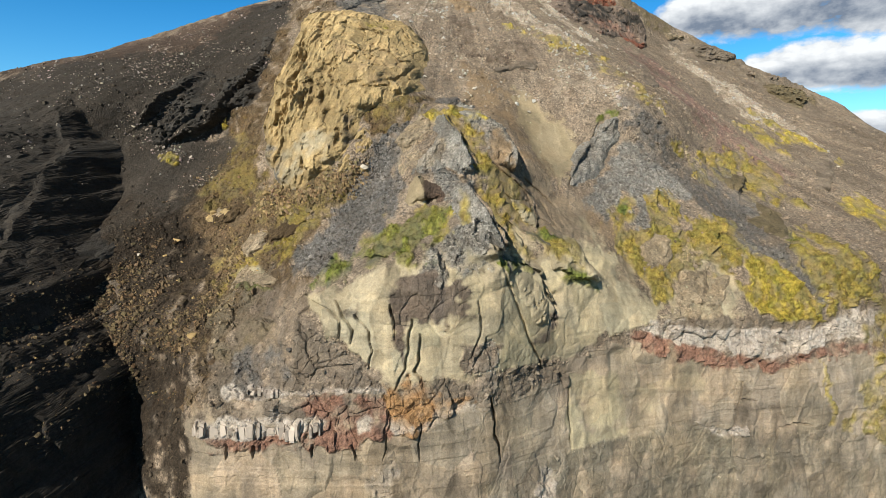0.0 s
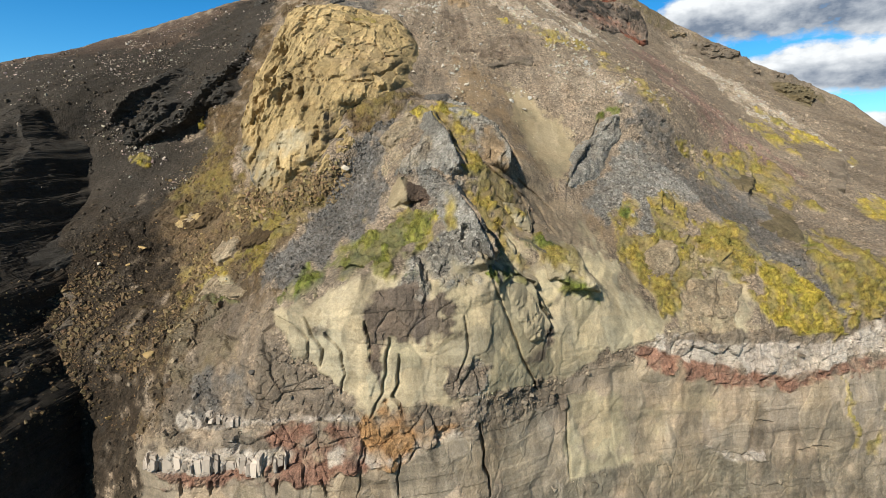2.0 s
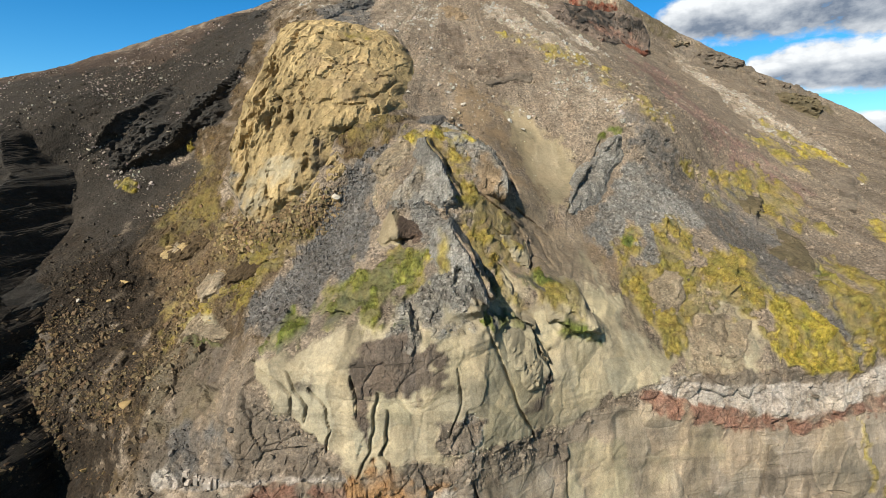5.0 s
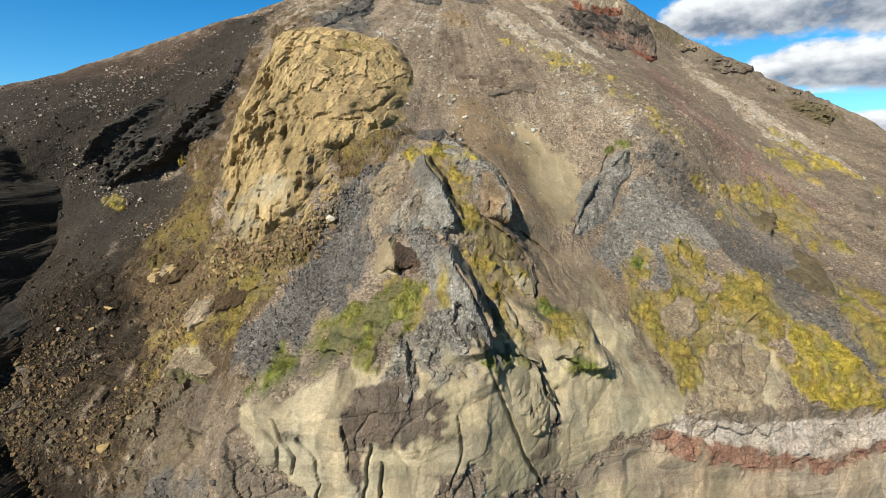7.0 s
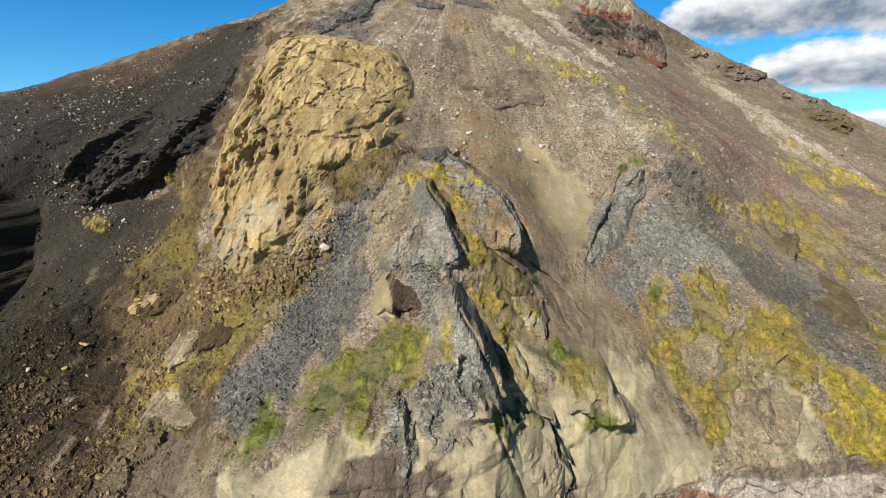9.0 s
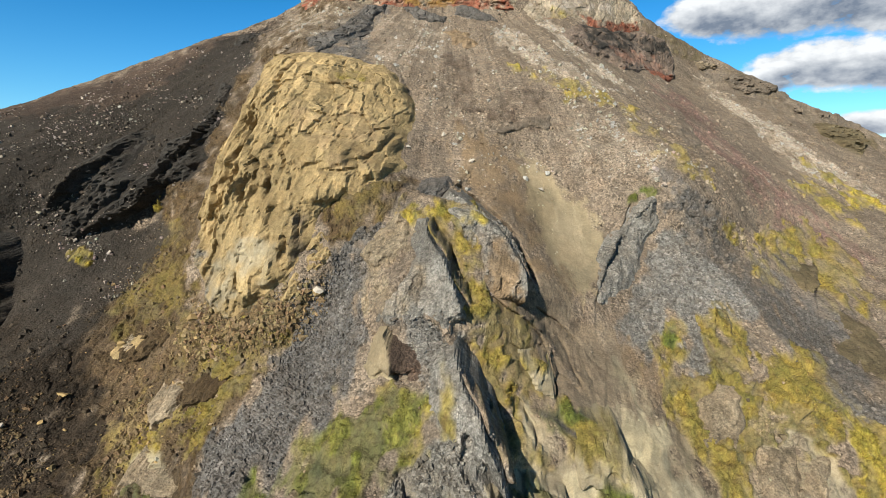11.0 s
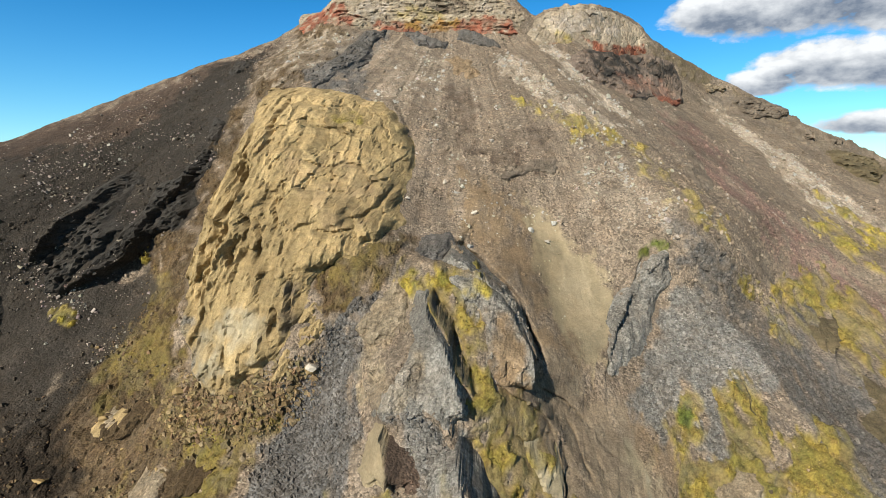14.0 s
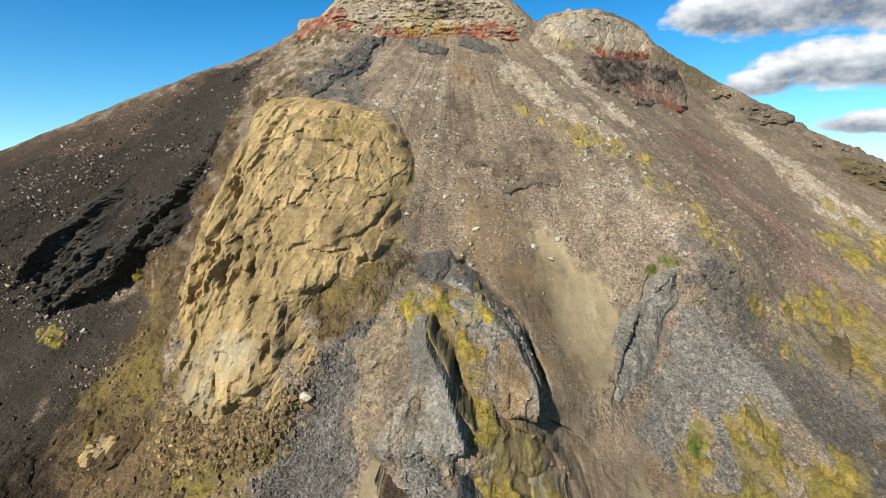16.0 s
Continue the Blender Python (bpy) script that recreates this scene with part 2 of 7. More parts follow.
def plain_material(name, colour, spread=0.35, scale=3.0, rough=0.9):
    """Stone or blades that differ from piece to piece."""
    mat = bpy.data.materials.new(name)
    mat.use_nodes = True
    n, l = mat.node_tree.nodes, mat.node_tree.links
    bsdf = n["Principled BSDF"]
    geo = n.new("ShaderNodeNewGeometry")
    info = n.new("ShaderNodeObjectInfo")
    add = n.new("ShaderNodeMath")
    add.operation = "ADD"
    l.new(geo.outputs["Random Per Island"], add.inputs[0])
    l.new(info.outputs["Random"], add.inputs[1])
    wrap = n.new("ShaderNodeMath")
    wrap.operation = "FRACT"
    l.new(add.outputs[0], wrap.inputs[0])
    tex = n.new("ShaderNodeTexNoise")
    tex.inputs["Scale"].default_value, tex.inputs["Detail"].default_value = scale, 6
    l.new(n.new("ShaderNodeTexCoord").outputs["Object"], tex.inputs["Vector"])
    mul = n.new("ShaderNodeMath")
    mul.operation = "MULTIPLY_ADD"
    l.new(tex.outputs[0], mul.inputs[0])
    mul.inputs[1].default_value = 0.7
    l.new(wrap.outputs[0], mul.inputs[2])
    ramp = n.new("ShaderNodeMapRange")
    l.new(mul.outputs[0], ramp.inputs[0])
    ramp.inputs[1].default_value, ramp.inputs[2].default_value = 0.2, 1.5
    ramp.inputs[3].default_value, ramp.inputs[4].default_value = 1 - spread, 1 + spread
    mixn = n.new("ShaderNodeMix")
    mixn.data_type, mixn.blend_type = "RGBA", "MULTIPLY"
    mixn.inputs[0].default_value = 1.0
    mixn.inputs[6].default_value = (*colour, 1)
    l.new(ramp.outputs[0], mixn.inputs[7])
    l.new(mixn.outputs[2], bsdf.inputs["Base Color"])
    bsdf.inputs["Roughness"].default_value = rough
    bsdf.inputs["Specular IOR Level"].default_value = 0.2
    bump = n.new("ShaderNodeBump")
    bump.inputs["Strength"].default_value, bump.inputs["Distance"].default_value = 0.5, 0.1
    l.new(tex.outputs[0], bump.inputs["Height"])
    l.new(bump.outputs[0], bsdf.inputs["Normal"])
    return mat

# ---- the mountain's large form ----
LEVELS = np.array([12, 30, 40, 48, 57, 68, 80, 95, 112, 132, 150], float)
STATIONS, SECTIONS = [], []


def section(x, *depths):
    """A cut through the face at x: how far back it stands at each level."""
    STATIONS.append(x)
    SECTIONS.append(depths)


section(-110, 61, 74, 80, 90, 98, 106, 122, 150, 184, 223, 258)
section(-80, 63, 79, 83, 92, 101, 111, 118, 144, 178, 214, 247)
section(-58, 66, 77, 77, 86, 100, 119, 126, 149, 173, 206, 236)
section(-42, 66, 74, 77, 93, 104, 116, 127, 146, 165, 199, 229)
section(-28, 64, 64, 71, 84, 98, 107, 114, 128, 159, 192, 205)
section(-12, 64, 63, 65, 64, 83, 97, 111, 133, 162, 194, 204)
section(5, 65, 66, 66, 68, 83, 92, 118, 141, 167, 198, 207)
section(22, 72, 75, 76, 81, 100, 109, 127, 143, 168, 199, 208)
section(42, 82, 82, 83, 95, 103, 118, 125, 149, 178, 202, 211)
section(65, 85, 87, 89, 93, 116, 134, 143, 168, 196, 216, 226)
section(95, 93, 97, 100, 106, 123, 145, 166, 190, 216, 230, 242)
section(130, 103, 110, 114, 120, 133, 154, 176, 198, 217, 236, 253)


def hermite(xs, ys, x):
    """Smooth curve through rows ys at xs, without overshoot; ys may have more columns."""
    xs, ys = np.asarray(xs, float), np.asarray(ys, float)
    h = np.diff(xs)
    d = np.diff(ys, axis=0) / (h[:, None] if ys.ndim > 1 else h)
    m = np.zeros_like(ys)
    m[1:-1] = np.where(d[:-1] * d[1:] > 0, 2 * d[:-1] * d[1:] / (d[:-1] + d[1:] + 1e-12), 0)
    m[0], m[-1] = d[0], d[-1]
    x = np.asarray(x, float)
    i = np.clip(np.searchsorted(xs, x) - 1, 0, len(xs) - 2)
    hh, t = h[i], (x - xs[i]) / h[i]
    if ys.ndim > 1:
        hh, t = hh[:, None], t[:, None]
    inside = (2 * t**3 - 3 * t**2 + 1) * ys[i] + (t**3 - 2 * t**2 + t) * hh * m[i] + (-2 * t**3 + 3 * t**2) * ys[i + 1] + (t**3 - t**2) * hh * m[i + 1]
    return np.where(t < 0, ys[0] + m[0] * t * hh, np.where(t > 1, ys[-1] + m[-1] * (t - 1) * hh, inside))


FACE_X = np.arange(-400.0, 421.0, 1.0)
FACE_Z = np.arange(-10.0, 190.0, 1.0)


SWELLS = []


def swell(x, z, wide, tall, lean, depth):
    """A hollow (depth above 0) or a rise (below 0) in the face."""
    SWELLS.append((x, z, wide, tall, lean, depth))


swell(-13, 60, 6, 14, -0.7, 7.1)
swell(71, 115, 9, 14, 0.7, 5.5)
swell(3, 56, 9, 4, 0.7, -4.6)
swell(-49, 71, 6, 14, 0, 3.4)
swell(27, 70, 14, 9, 0.7, 3.5)
swell(50, 51, 14, 6, -0.7, -3.5)
swell(20, 33, 14, 14, 0, 2.6)
swell(-13, 60, 4, 14, 0, 3.1)
swell(-61, 59, 14, 4, 0.7, 3.3)
swell(-70, 71, 6, 14, -0.7, 2.5)
swell(-1, 62, 4, 6, 0.7, -2.2)
swell(9, 70, 14, 4, -0.7, 2.2)
swell(68, 58, 6, 14, 0.7, -2.2)
swell(-19, 41, 4, 9, 0, -1.7)
swell(-15, 53, 6, 6, 0.7, 1.7)
swell(33, 50, 4, 4, 0.7, 2.1)
swell(-42, 36, 4, 9, 0.7, 1.5)
swell(-58, 67, 4, 4, -0.7, -1.5)
swell(19, 54, 4, 4, 0.7, -2.2)
swell(4, 79, 4, 14, -0.7, -1.8)
swell(11, 54, 6, 14, 0, 1.6)
swell(41, 51, 4, 9, -0.7, -1.5)


def make_face():
    cols = hermite(STATIONS, SECTIONS, np.clip(FACE_X, -118, 140))
    face = hermite(LEVELS, cols.T, FACE_Z)
    # the flanks swing away to both sides
    for k, x in enumerate(FACE_X):
        face[:, k] += 0.9 * max(0, x - 140) - 1.0 * max(0, -118 - x) * 0.6
    for _ in range(2):
        p = np.pad(face, 2, mode="edge")
        face = (p[2:-2, 2:-2] * 2 + p[1:-3, 2:-2] + p[3:-1, 2:-2] + p[2:-2, 1:-3] + p[2:-2, 3:-1]) / 6
    gx, gz = FACE_X[None], FACE_Z[:, None]
    for x, z, wide, tall, lean, depth in SWELLS:
        face += depth * np.exp(-(((gx - x + lean * (gz - z)) / wide) ** 2) - ((gz - z) / tall) ** 2)
    return face


FACE = make_face()


def lift(x, z):
    """How far back the smooth face stands at x and height z."""
    x, z = np.asarray(x, float), np.asarray(z, float)
    u = np.clip((x - FACE_X[0]), 0, len(FACE_X) - 1.001)
    v = np.clip((z - FACE_Z[0]), 0, len(FACE_Z) - 1.001)
    i, j = u.astype(int), v.astype(int)
    a, b = u - i, v - j
    return (FACE[j, i] * (1 - a) + FACE[j, i + 1] * a) * (1 - b) + (FACE[j + 1, i] * (1 - a) + FACE[j + 1, i + 1] * a) * b


def spur(x, z):
    """The dark rock spur on the left flank: a craggy edge over the gully, and a high wall behind it, added mostly out
    of view to shade both.
    """
    x, z = np.broadcast_arrays(np.asarray(x, float), np.asarray(z, float))
    out = np.zeros(x.shape)
    near = (x < -22) & (z < 92)
    if not near.any():
        return out
    u, v = x[near], z[near]
    w, o = np.clip(v, 5, 92), np.zeros(u.shape)
    line = np.interp(w, *zip((5, -38), (22, -43), (30, -46), (36, -49), (42, -54), (47, -57.5), (52, -62), (57, -65), (65, -69), (70, -72), (78, -79), (92, -92)))
    d = u - line + 1.6 * fbm(u, o, v, 6.0, 3, 201)
    wall = u - line + 1.2 * fbm(u, o, v * 0.22, 6.0, 2, 205)
    amp = np.interp(w, *zip((5, 15), (35, 15), (47, 16.5), (58, 17), (66, 14), (70, 10), (76, 4), (82, 0), (92, 0)))
    amp = amp * (1 + 0.22 * fbm(u, o, v, 7.0, 3, 203))
    high = np.interp(w, *zip((5, 1), (58, 1), (64, 0.7), (70, 0.2), (76, 0), (92, 0)))
    out[near] = -amp * np.clip(1 - d / 2.6, 0, 1) ** 0.8 - high * np.interp(w, (45, 58), (4.8, 3.2)) * np.clip(-wall - 1.2, 0, 12)
    return out


def crest(x):
    """Height of the skyline over x."""
    return hermite(*zip(*CREST), np.asarray(x, float))


CREST = [(-400, 5), (-200, 25), (-160, 52), (-111, 90), (-102, 95), (-92, 100), (-85, 108.5), (-80, 113.5), (-73, 119), (-65, 125), (-58, 129), (-50, 134), (-46, 139), (-43, 144), (-36, 145), (-30, 147), (-20, 152), (0, 157), (14, 151), (21, 145), (25, 141.5), (28, 138.5), (34, 142), (41, 143.5), (51, 144.3), (57, 143.7), (65, 140.5), (69, 135.5), (78, 132), (84, 129.3), (92, 124.8), (102, 119.5), (111, 113.3), (120, 106), (126, 102), (132, 96.5), (145, 88), (200, 50), (300, 12), (420, 5)]


def face_y(x, z):
    return lift(x, z) + spur(x, z)

# ---- noise on arrays ----
def scramble(ix, iy, iz, seed):
    h = (ix.astype(np.uint32) * np.uint32(374761393)) ^ (iy.astype(np.uint32) * np.uint32(668265263)) ^ (iz.astype(np.uint32) * np.uint32(2246822519)) ^ np.uint32(seed * 3266489917 % 4294967296)
    h = (h ^ (h >> np.uint32(13))) * np.uint32(1274126177)
    h = (h ^ (h >> np.uint32(16))) * np.uint32(2654435761)
    return ((h ^ (h >> np.uint32(15))) & np.uint32(0xFFFFFF)).astype(np.float64) / 16777216.0


def value_noise(x, y, z, seed=0):
    i, j, k = np.floor(x).astype(np.int64), np.floor(y).astype(np.int64), np.floor(z).astype(np.int64)
    u, v, w = x - i, y - j, z - k
    u, v, w = u * u * (3 - 2 * u), v * v * (3 - 2 * v), w * w * (3 - 2 * w)
    total = 0
    for a in (0, 1):
        for b in (0, 1):
            for c in (0, 1):
                total = total + scramble(i + a, j + b, k + c, seed) * np.where(a, u, 1 - u) * np.where(b, v, 1 - v) * np.where(c, w, 1 - w)
    return total * 2 - 1


def fbm(x, y, z, size, octaves=4, seed=0, gain=0.5):
    total, amp = 0, 1.0
    for o in range(octaves):
        f = 2.03**o / size
        total = total + amp * value_noise(x * f + 17.3 * o, y * f + 5.1 * o, z * f + 9.7 * o, seed + o)
        amp *= gain
    return total


def cells(x, y, z, seed=0, tilt=0.0):
    """Nearest and second distance to scattered points, and a random number for each cell."""
    i, j, k = np.floor(x).astype(np.int64), np.floor(y).astype(np.int64), np.floor(z).astype(np.int64)
    f1, f2, own = np.full(x.shape, 9.0), np.full(x.shape, 9.0), np.zeros(x.shape)
    dx, dz = np.zeros(x.shape), np.zeros(x.shape)
    for a in (-1, 0, 1):
        for b in (-1, 0, 1):
            for c in (-1, 0, 1):
                px = i + a + scramble(i + a, j + b, k + c, seed + 1)
                py = j + b + scramble(i + a, j + b, k + c, seed + 2)
                pz = k + c + scramble(i + a, j + b, k + c, seed + 3)
                d = np.sqrt((px - x) ** 2 + (py - y) ** 2 + (pz - z) ** 2)
                near = d < f1
                f2 = np.where(near, f1, np.minimum(f2, d))
                own = np.where(near, scramble(i + a, j + b, k + c, seed + 4), own)
                if tilt:
                    dx, dz = np.where(near, x - px, dx), np.where(near, z - pz, dz)
                f1 = np.where(near, d, f1)
    if tilt:
        # each cell is a plane of its own, tipped at random
        return f1, f2, own, tilt * (dx * np.sin(own * 91.7) + dz * np.cos(own * 57.3))
    return f1, f2, own


def outline_depth(x, z, outline):
    """Distance to an outline in x and z, positive inside."""
    inside = np.zeros(x.shape, bool)
    best = np.full(x.shape, 1e9)
    m = len(outline)
    for k in range(m):
        (ax, az), (bx, bz) = outline[k], outline[(k + 1) % m]
        cross = ((az > z) != (bz > z)) & (x < (bx - ax) * (z - az) / (bz - az + 1e-9) + ax)
        inside ^= cross
        t = np.clip(((x - ax) * (bx - ax) + (z - az) * (bz - az)) / ((bx - ax) ** 2 + (bz - az) ** 2 + 1e-9), 0, 1)
        best = np.minimum(best, (x - ax - t * (bx - ax)) ** 2 + (z - az - t * (bz - az)) ** 2)
    return np.where(inside, 1, -1) * np.sqrt(best)


def line_side(x, z, line):
    """Distance to a line of points, positive on its uphill-right side, and how far along it (0 to 1)."""
    best, side, along = np.full(x.shape, 1e9), np.ones(x.shape), np.zeros(x.shape)
    m = len(line) - 1
    for k in range(m):
        (ax, az), (bx, bz) = line[k], line[k + 1]
        dx, dz = bx - ax, bz - az
        raw = ((x - ax) * dx + (z - az) * dz) / (dx * dx + dz * dz + 1e-9)
        t = np.clip(raw, 0, 1)
        d = np.hypot(x - ax - t * dx, z - az - t * dz)
        near = d < best
        best = np.where(near, d, best)
        side = np.where(near, np.sign(dx * (z - az) - dz * (x - ax)), side)
        along = np.where(near, (k + t) / m, along)
    return best * np.where(side == 0, 1, side), along


SCARPS, CRACKS, FINS = [], [], []


def fin(height, near, far, line):
    """A sharp ridge: gentle on its left over near, steep on its right over far."""
    FINS.append((height, near, far, np.array(line)))


def scarp(depth, reach, width, line):
    SCARPS.append((depth, reach, width, np.array(line)))


def crack(width, depth, line):
    CRACKS.append((width, depth, np.array(line)))

# ---- what covers the face: kind, soft edge, ragged edge, strength, outline in x and z ----
ZONES = []


def zone(key, soft, rag, alpha, outline):
    ZONES.append((key, soft, rag, alpha, np.array(outline)))


zone("umber", 3, 2, 1, [(-112.9, 90.6), (-93.8, 98.8), (-81.2, 109.7), (-61.6, 125.6), (-48.7, 129.4), (-44.9, 113.2), (-58.5, 100.3), (-66.2, 90.3), (-71.3, 83.7), (-79.6, 75.9)])
zone("cinder", 2, 2, 1, [(-96.3, 82.1), (-84.4, 93.7), (-69.4, 93.7), (-65.8, 104.9), (-60.5, 124.2), (-49.3, 127.3), (-44.9, 113.2), (-42.6, 102.4), (-44.4, 92.5), (-42.8, 84.2), (-44.8, 79.6), (-46.2, 74.9), (-51.4, 69.8), (-53.5, 64.2), (-55, 60), (-54.3, 56.8), (-66.7, 53.9)])
zone("cinder", 1.5, 2, 1, [(-131.4, 89.4), (-105.5, 87), (-72.8, 97.6), (-54.3, 105.5), (-50.4, 89.7), (-50.6, 73.9), (-52.4, 61.1), (-50.7, 52.2), (-47.3, 44.3), (-40.9, 35.5), (-35.1, 31.8), (-39.9, 14.8), (-66.2, 18.6)])
zone("spurrock", 1.5, 2, 0.95, [(-71.5, 64.4), (-70.3, 66.5), (-70.6, 71.1), (-67.7, 64.5), (-63, 54.3), (-52.7, 47.6), (-47.6, 41.3), (-51.4, 36), (-48.6, 28.1), (-43.3, 14.4), (-66.2, 18.6)])
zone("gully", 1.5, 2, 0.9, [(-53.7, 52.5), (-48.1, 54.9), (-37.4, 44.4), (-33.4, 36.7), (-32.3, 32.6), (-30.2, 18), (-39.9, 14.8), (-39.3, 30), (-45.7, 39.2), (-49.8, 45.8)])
zone("earth", 1.5, 2.5, 1, [(-45.2, 121.4), (-42.6, 135.7), (-25, 132.9), (-25, 121.5), (-28.2, 110.3), (-41.4, 106.5), (-42.5, 91.3), (-40.3, 73.3), (-33.7, 62), (-26.4, 60.2), (-16.2, 63), (-16.3, 57.2), (-48.6, 51.7), (-51.4, 60.9), (-48.7, 72.3), (-43.4, 83.3), (-42.4, 96), (-43.8, 111.4)])
zone("earth", 1.5, 2.5, 1, [(-43.2, 60.1), (-31.4, 54.2), (-25.9, 55.3), (-19.4, 54.6), (-24.7, 48.1), (-26.6, 42.7), (-28.6, 37.9), (-31.6, 34), (-37.8, 41.9), (-48.9, 50.4), (-48.8, 55.9)])
zone("slate", 0.8, 1.5, 0.9, [(-30.9, 113.1), (-21.9, 132.9), (-14.1, 132.3), (-18.2, 121.8), (-15.4, 106.5), (-12.5, 103.7), (-24.7, 107.7)])
zone("chips", 1, 2.5, 0.42, [(-46.6, 132.3), (-21.6, 130.9), (-28.6, 117), (-31.4, 111.3), (-42.1, 111.2), (-40.6, 98.4), (-41, 91.3), (-43.2, 103.8), (-42.5, 114.7)])
zone("chips", 3, 2, 0.2, [(-19.3, 126.5), (3.3, 126), (3.3, 114.7), (-8.4, 105.4), (-15.5, 111.6)])
zone("bluegravel", 0.7, 2.4, 0.85, [(-8, 72.7), (-4.4, 77.7), (-1.8, 78), (-3.8, 73.9), (-7.2, 67.3), (-5.7, 64.3), (-6.3, 58.9), (-16.3, 57.2), (-16.2, 62.1), (-13, 65.2), (-11.2, 68.4)])
zone("bluegravel", 0.7, 2, 0.85, [(-16.7, 63.2), (-12.8, 65.1), (-7.9, 63.8), (-9.1, 58.7), (-9.5, 55.9), (-12.5, 53.2), (-12.9, 51.1), (-17, 50.1), (-18.1, 51.5), (-18.1, 55.3), (-16.2, 58.7)])
zone("cinder", 2, 2, 0.6, [(-60.7, 64.7), (-55.5, 68.7), (-48.7, 64.7), (-50.3, 57.7), (-53.9, 54.1), (-61.1, 58.8)])
zone("slate", 1.5, 2, 0.7, [(40.5, 81.4), (48.7, 76.8), (59.2, 64.5), (63.5, 55.4), (54.4, 52), (52.3, 56.8), (42.7, 59.2), (41.2, 64.5), (40.9, 70)])
zone("gravel", 0.6, 1.2, 0.96, [(39.9, 72.4), (48.2, 63.6), (52.3, 58.8), (42.7, 59.2), (39.2, 62), (32.3, 60.2), (31.4, 56.9), (29.2, 55.3), (25.5, 57.5), (27.5, 59.9), (34.2, 65.2), (38.6, 70.2)])
zone("gravel", 0.4, 2.4, 0.85, [(37.5, 59.8), (40.1, 59.3), (38.5, 54.9), (35.4, 53.6), (33.8, 55.1)])
zone("chips", 0.6, 1.2, 0.7, [(14.1, 125), (21.3, 122.6), (31.2, 110.1), (38.4, 102.6), (44.3, 100), (31.6, 100), (21.7, 111.2), (14.8, 119.1)])
zone("chips", 0.6, 1.2, 0.7, [(28.2, 129.8), (33, 128.9), (41.3, 115.1), (46.3, 104.9), (47.8, 100.2), (40.5, 103.5), (33.3, 115.9)])
zone("chips", 0.7, 1.5, 0.62, [(84.7, 117.6), (92, 116), (98.6, 96.6), (102.8, 85.8), (105.2, 78.1), (99.8, 74.9), (95.5, 81.9), (91.2, 91.6), (88.7, 107.8)])
zone("rusty", 2.5, 2, 0.65, [(61.9, 108.8), (73.6, 104.9), (71.2, 87.5), (79.1, 75.9), (83.9, 65.7), (79.5, 63), (68, 74.8), (59.8, 88.8), (58.8, 101.2)])
zone("olive", 2, 2, 0.6, [(95.7, 118.2), (109.6, 115.1), (120.3, 104), (128.5, 96.8), (128.3, 90.1), (117.2, 90.1), (111.5, 102.1), (97.8, 110)])
zone("straw", 1.5, 3, 0.45, [(19.7, 107.8), (27.6, 103.4), (42.8, 95.8), (47.6, 85.8), (52.1, 81), (45.3, 83.1), (39.9, 93.3), (26.7, 100.5)])
zone("straw", 1, 3, 0.7, [(99.1, 81.8), (103.3, 77), (101.3, 72.8), (96.4, 73)])
zone("chips", 3, 2, 0.2, [(24.8, 93.2), (36.8, 94.4), (45.9, 86.8), (38.7, 81.4), (28.1, 81.3)])
zone("umber", 2, 2, 0.35, [(3.3, 114.7), (9.2, 101.8), (6.4, 90), (3.3, 100.4)])
zone("brownsoil", 1.5, 1.5, 0.8, [(4.8, 88.5), (11.2, 88), (15.9, 83.2), (20.7, 74.1), (23.7, 66.2), (25.1, 62.3), (22.3, 61.5), (17.6, 64.6), (13.2, 68.9), (10.8, 73.1), (8, 75.4), (5.1, 79.7)])
zone("tansoil", 0.9, 1, 1, [(16.1, 85), (23.1, 79.5), (28.1, 73.7), (28.7, 69.5), (24.7, 62.4), (22.3, 61.5), (21.1, 63.5), (18.7, 68.4), (16.3, 75.8)])
zone("umber", 0.8, 1.5, 0.4, [(14.5, 97.8), (21.4, 98.5), (23.3, 94.3), (24.3, 91), (17.8, 90), (12.4, 90), (11.8, 93.2)])
zone("brownsoil", 1, 1.5, 0.75, [(24.9, 58.1), (28.8, 56.6), (32.4, 52.4), (34.3, 47.5), (33.8, 43), (30.2, 43.3), (26.4, 46.4), (23.3, 49.5), (24.1, 53.2)])
zone("cinder", 2, 2.5, 0.7, [(-65, 60.2), (-57.7, 63.3), (-47.5, 60.6), (-45.1, 55.9), (-47.5, 51.9), (-48.7, 47.2), (-51, 47.8)])
zone("umber", 2, 3, 0.6, [(-46.3, 52.4), (-36.1, 55.3), (-27.2, 51.3), (-30.2, 46.1), (-32.3, 43.4), (-39, 44.9)])
zone("greytan", 1.2, 2, 0.5, [(-33.6, 41.8), (-34.9, 46.2), (-29.3, 48.9), (-25.7, 49.7), (-27.8, 44.1), (-27.5, 39.8)])
zone("slatebrown", 1.5, 2, 0.6, [(-32.7, 44.9), (-21.3, 49), (-17.3, 46.3), (-20.3, 41), (-27.7, 39.1)])
zone("earth", 1.5, 2.5, 0.75, [(-46.2, 49.8), (-34.3, 52.7), (-23.7, 50.3), (-17.9, 49.2), (-17.3, 46.3), (-16.8, 41.9), (-34.3, 37.8)])
zone("earth", 1, 2, 0.8, [(-16.5, 77.7), (-8.8, 78.4), (-8.1, 73.7), (-13, 71.9), (-16.3, 73.2)])
zone("straw", 1, 3, 0.22, [(-16, 77), (-11.7, 77.2), (-10.5, 74.8), (-14, 73.5)])
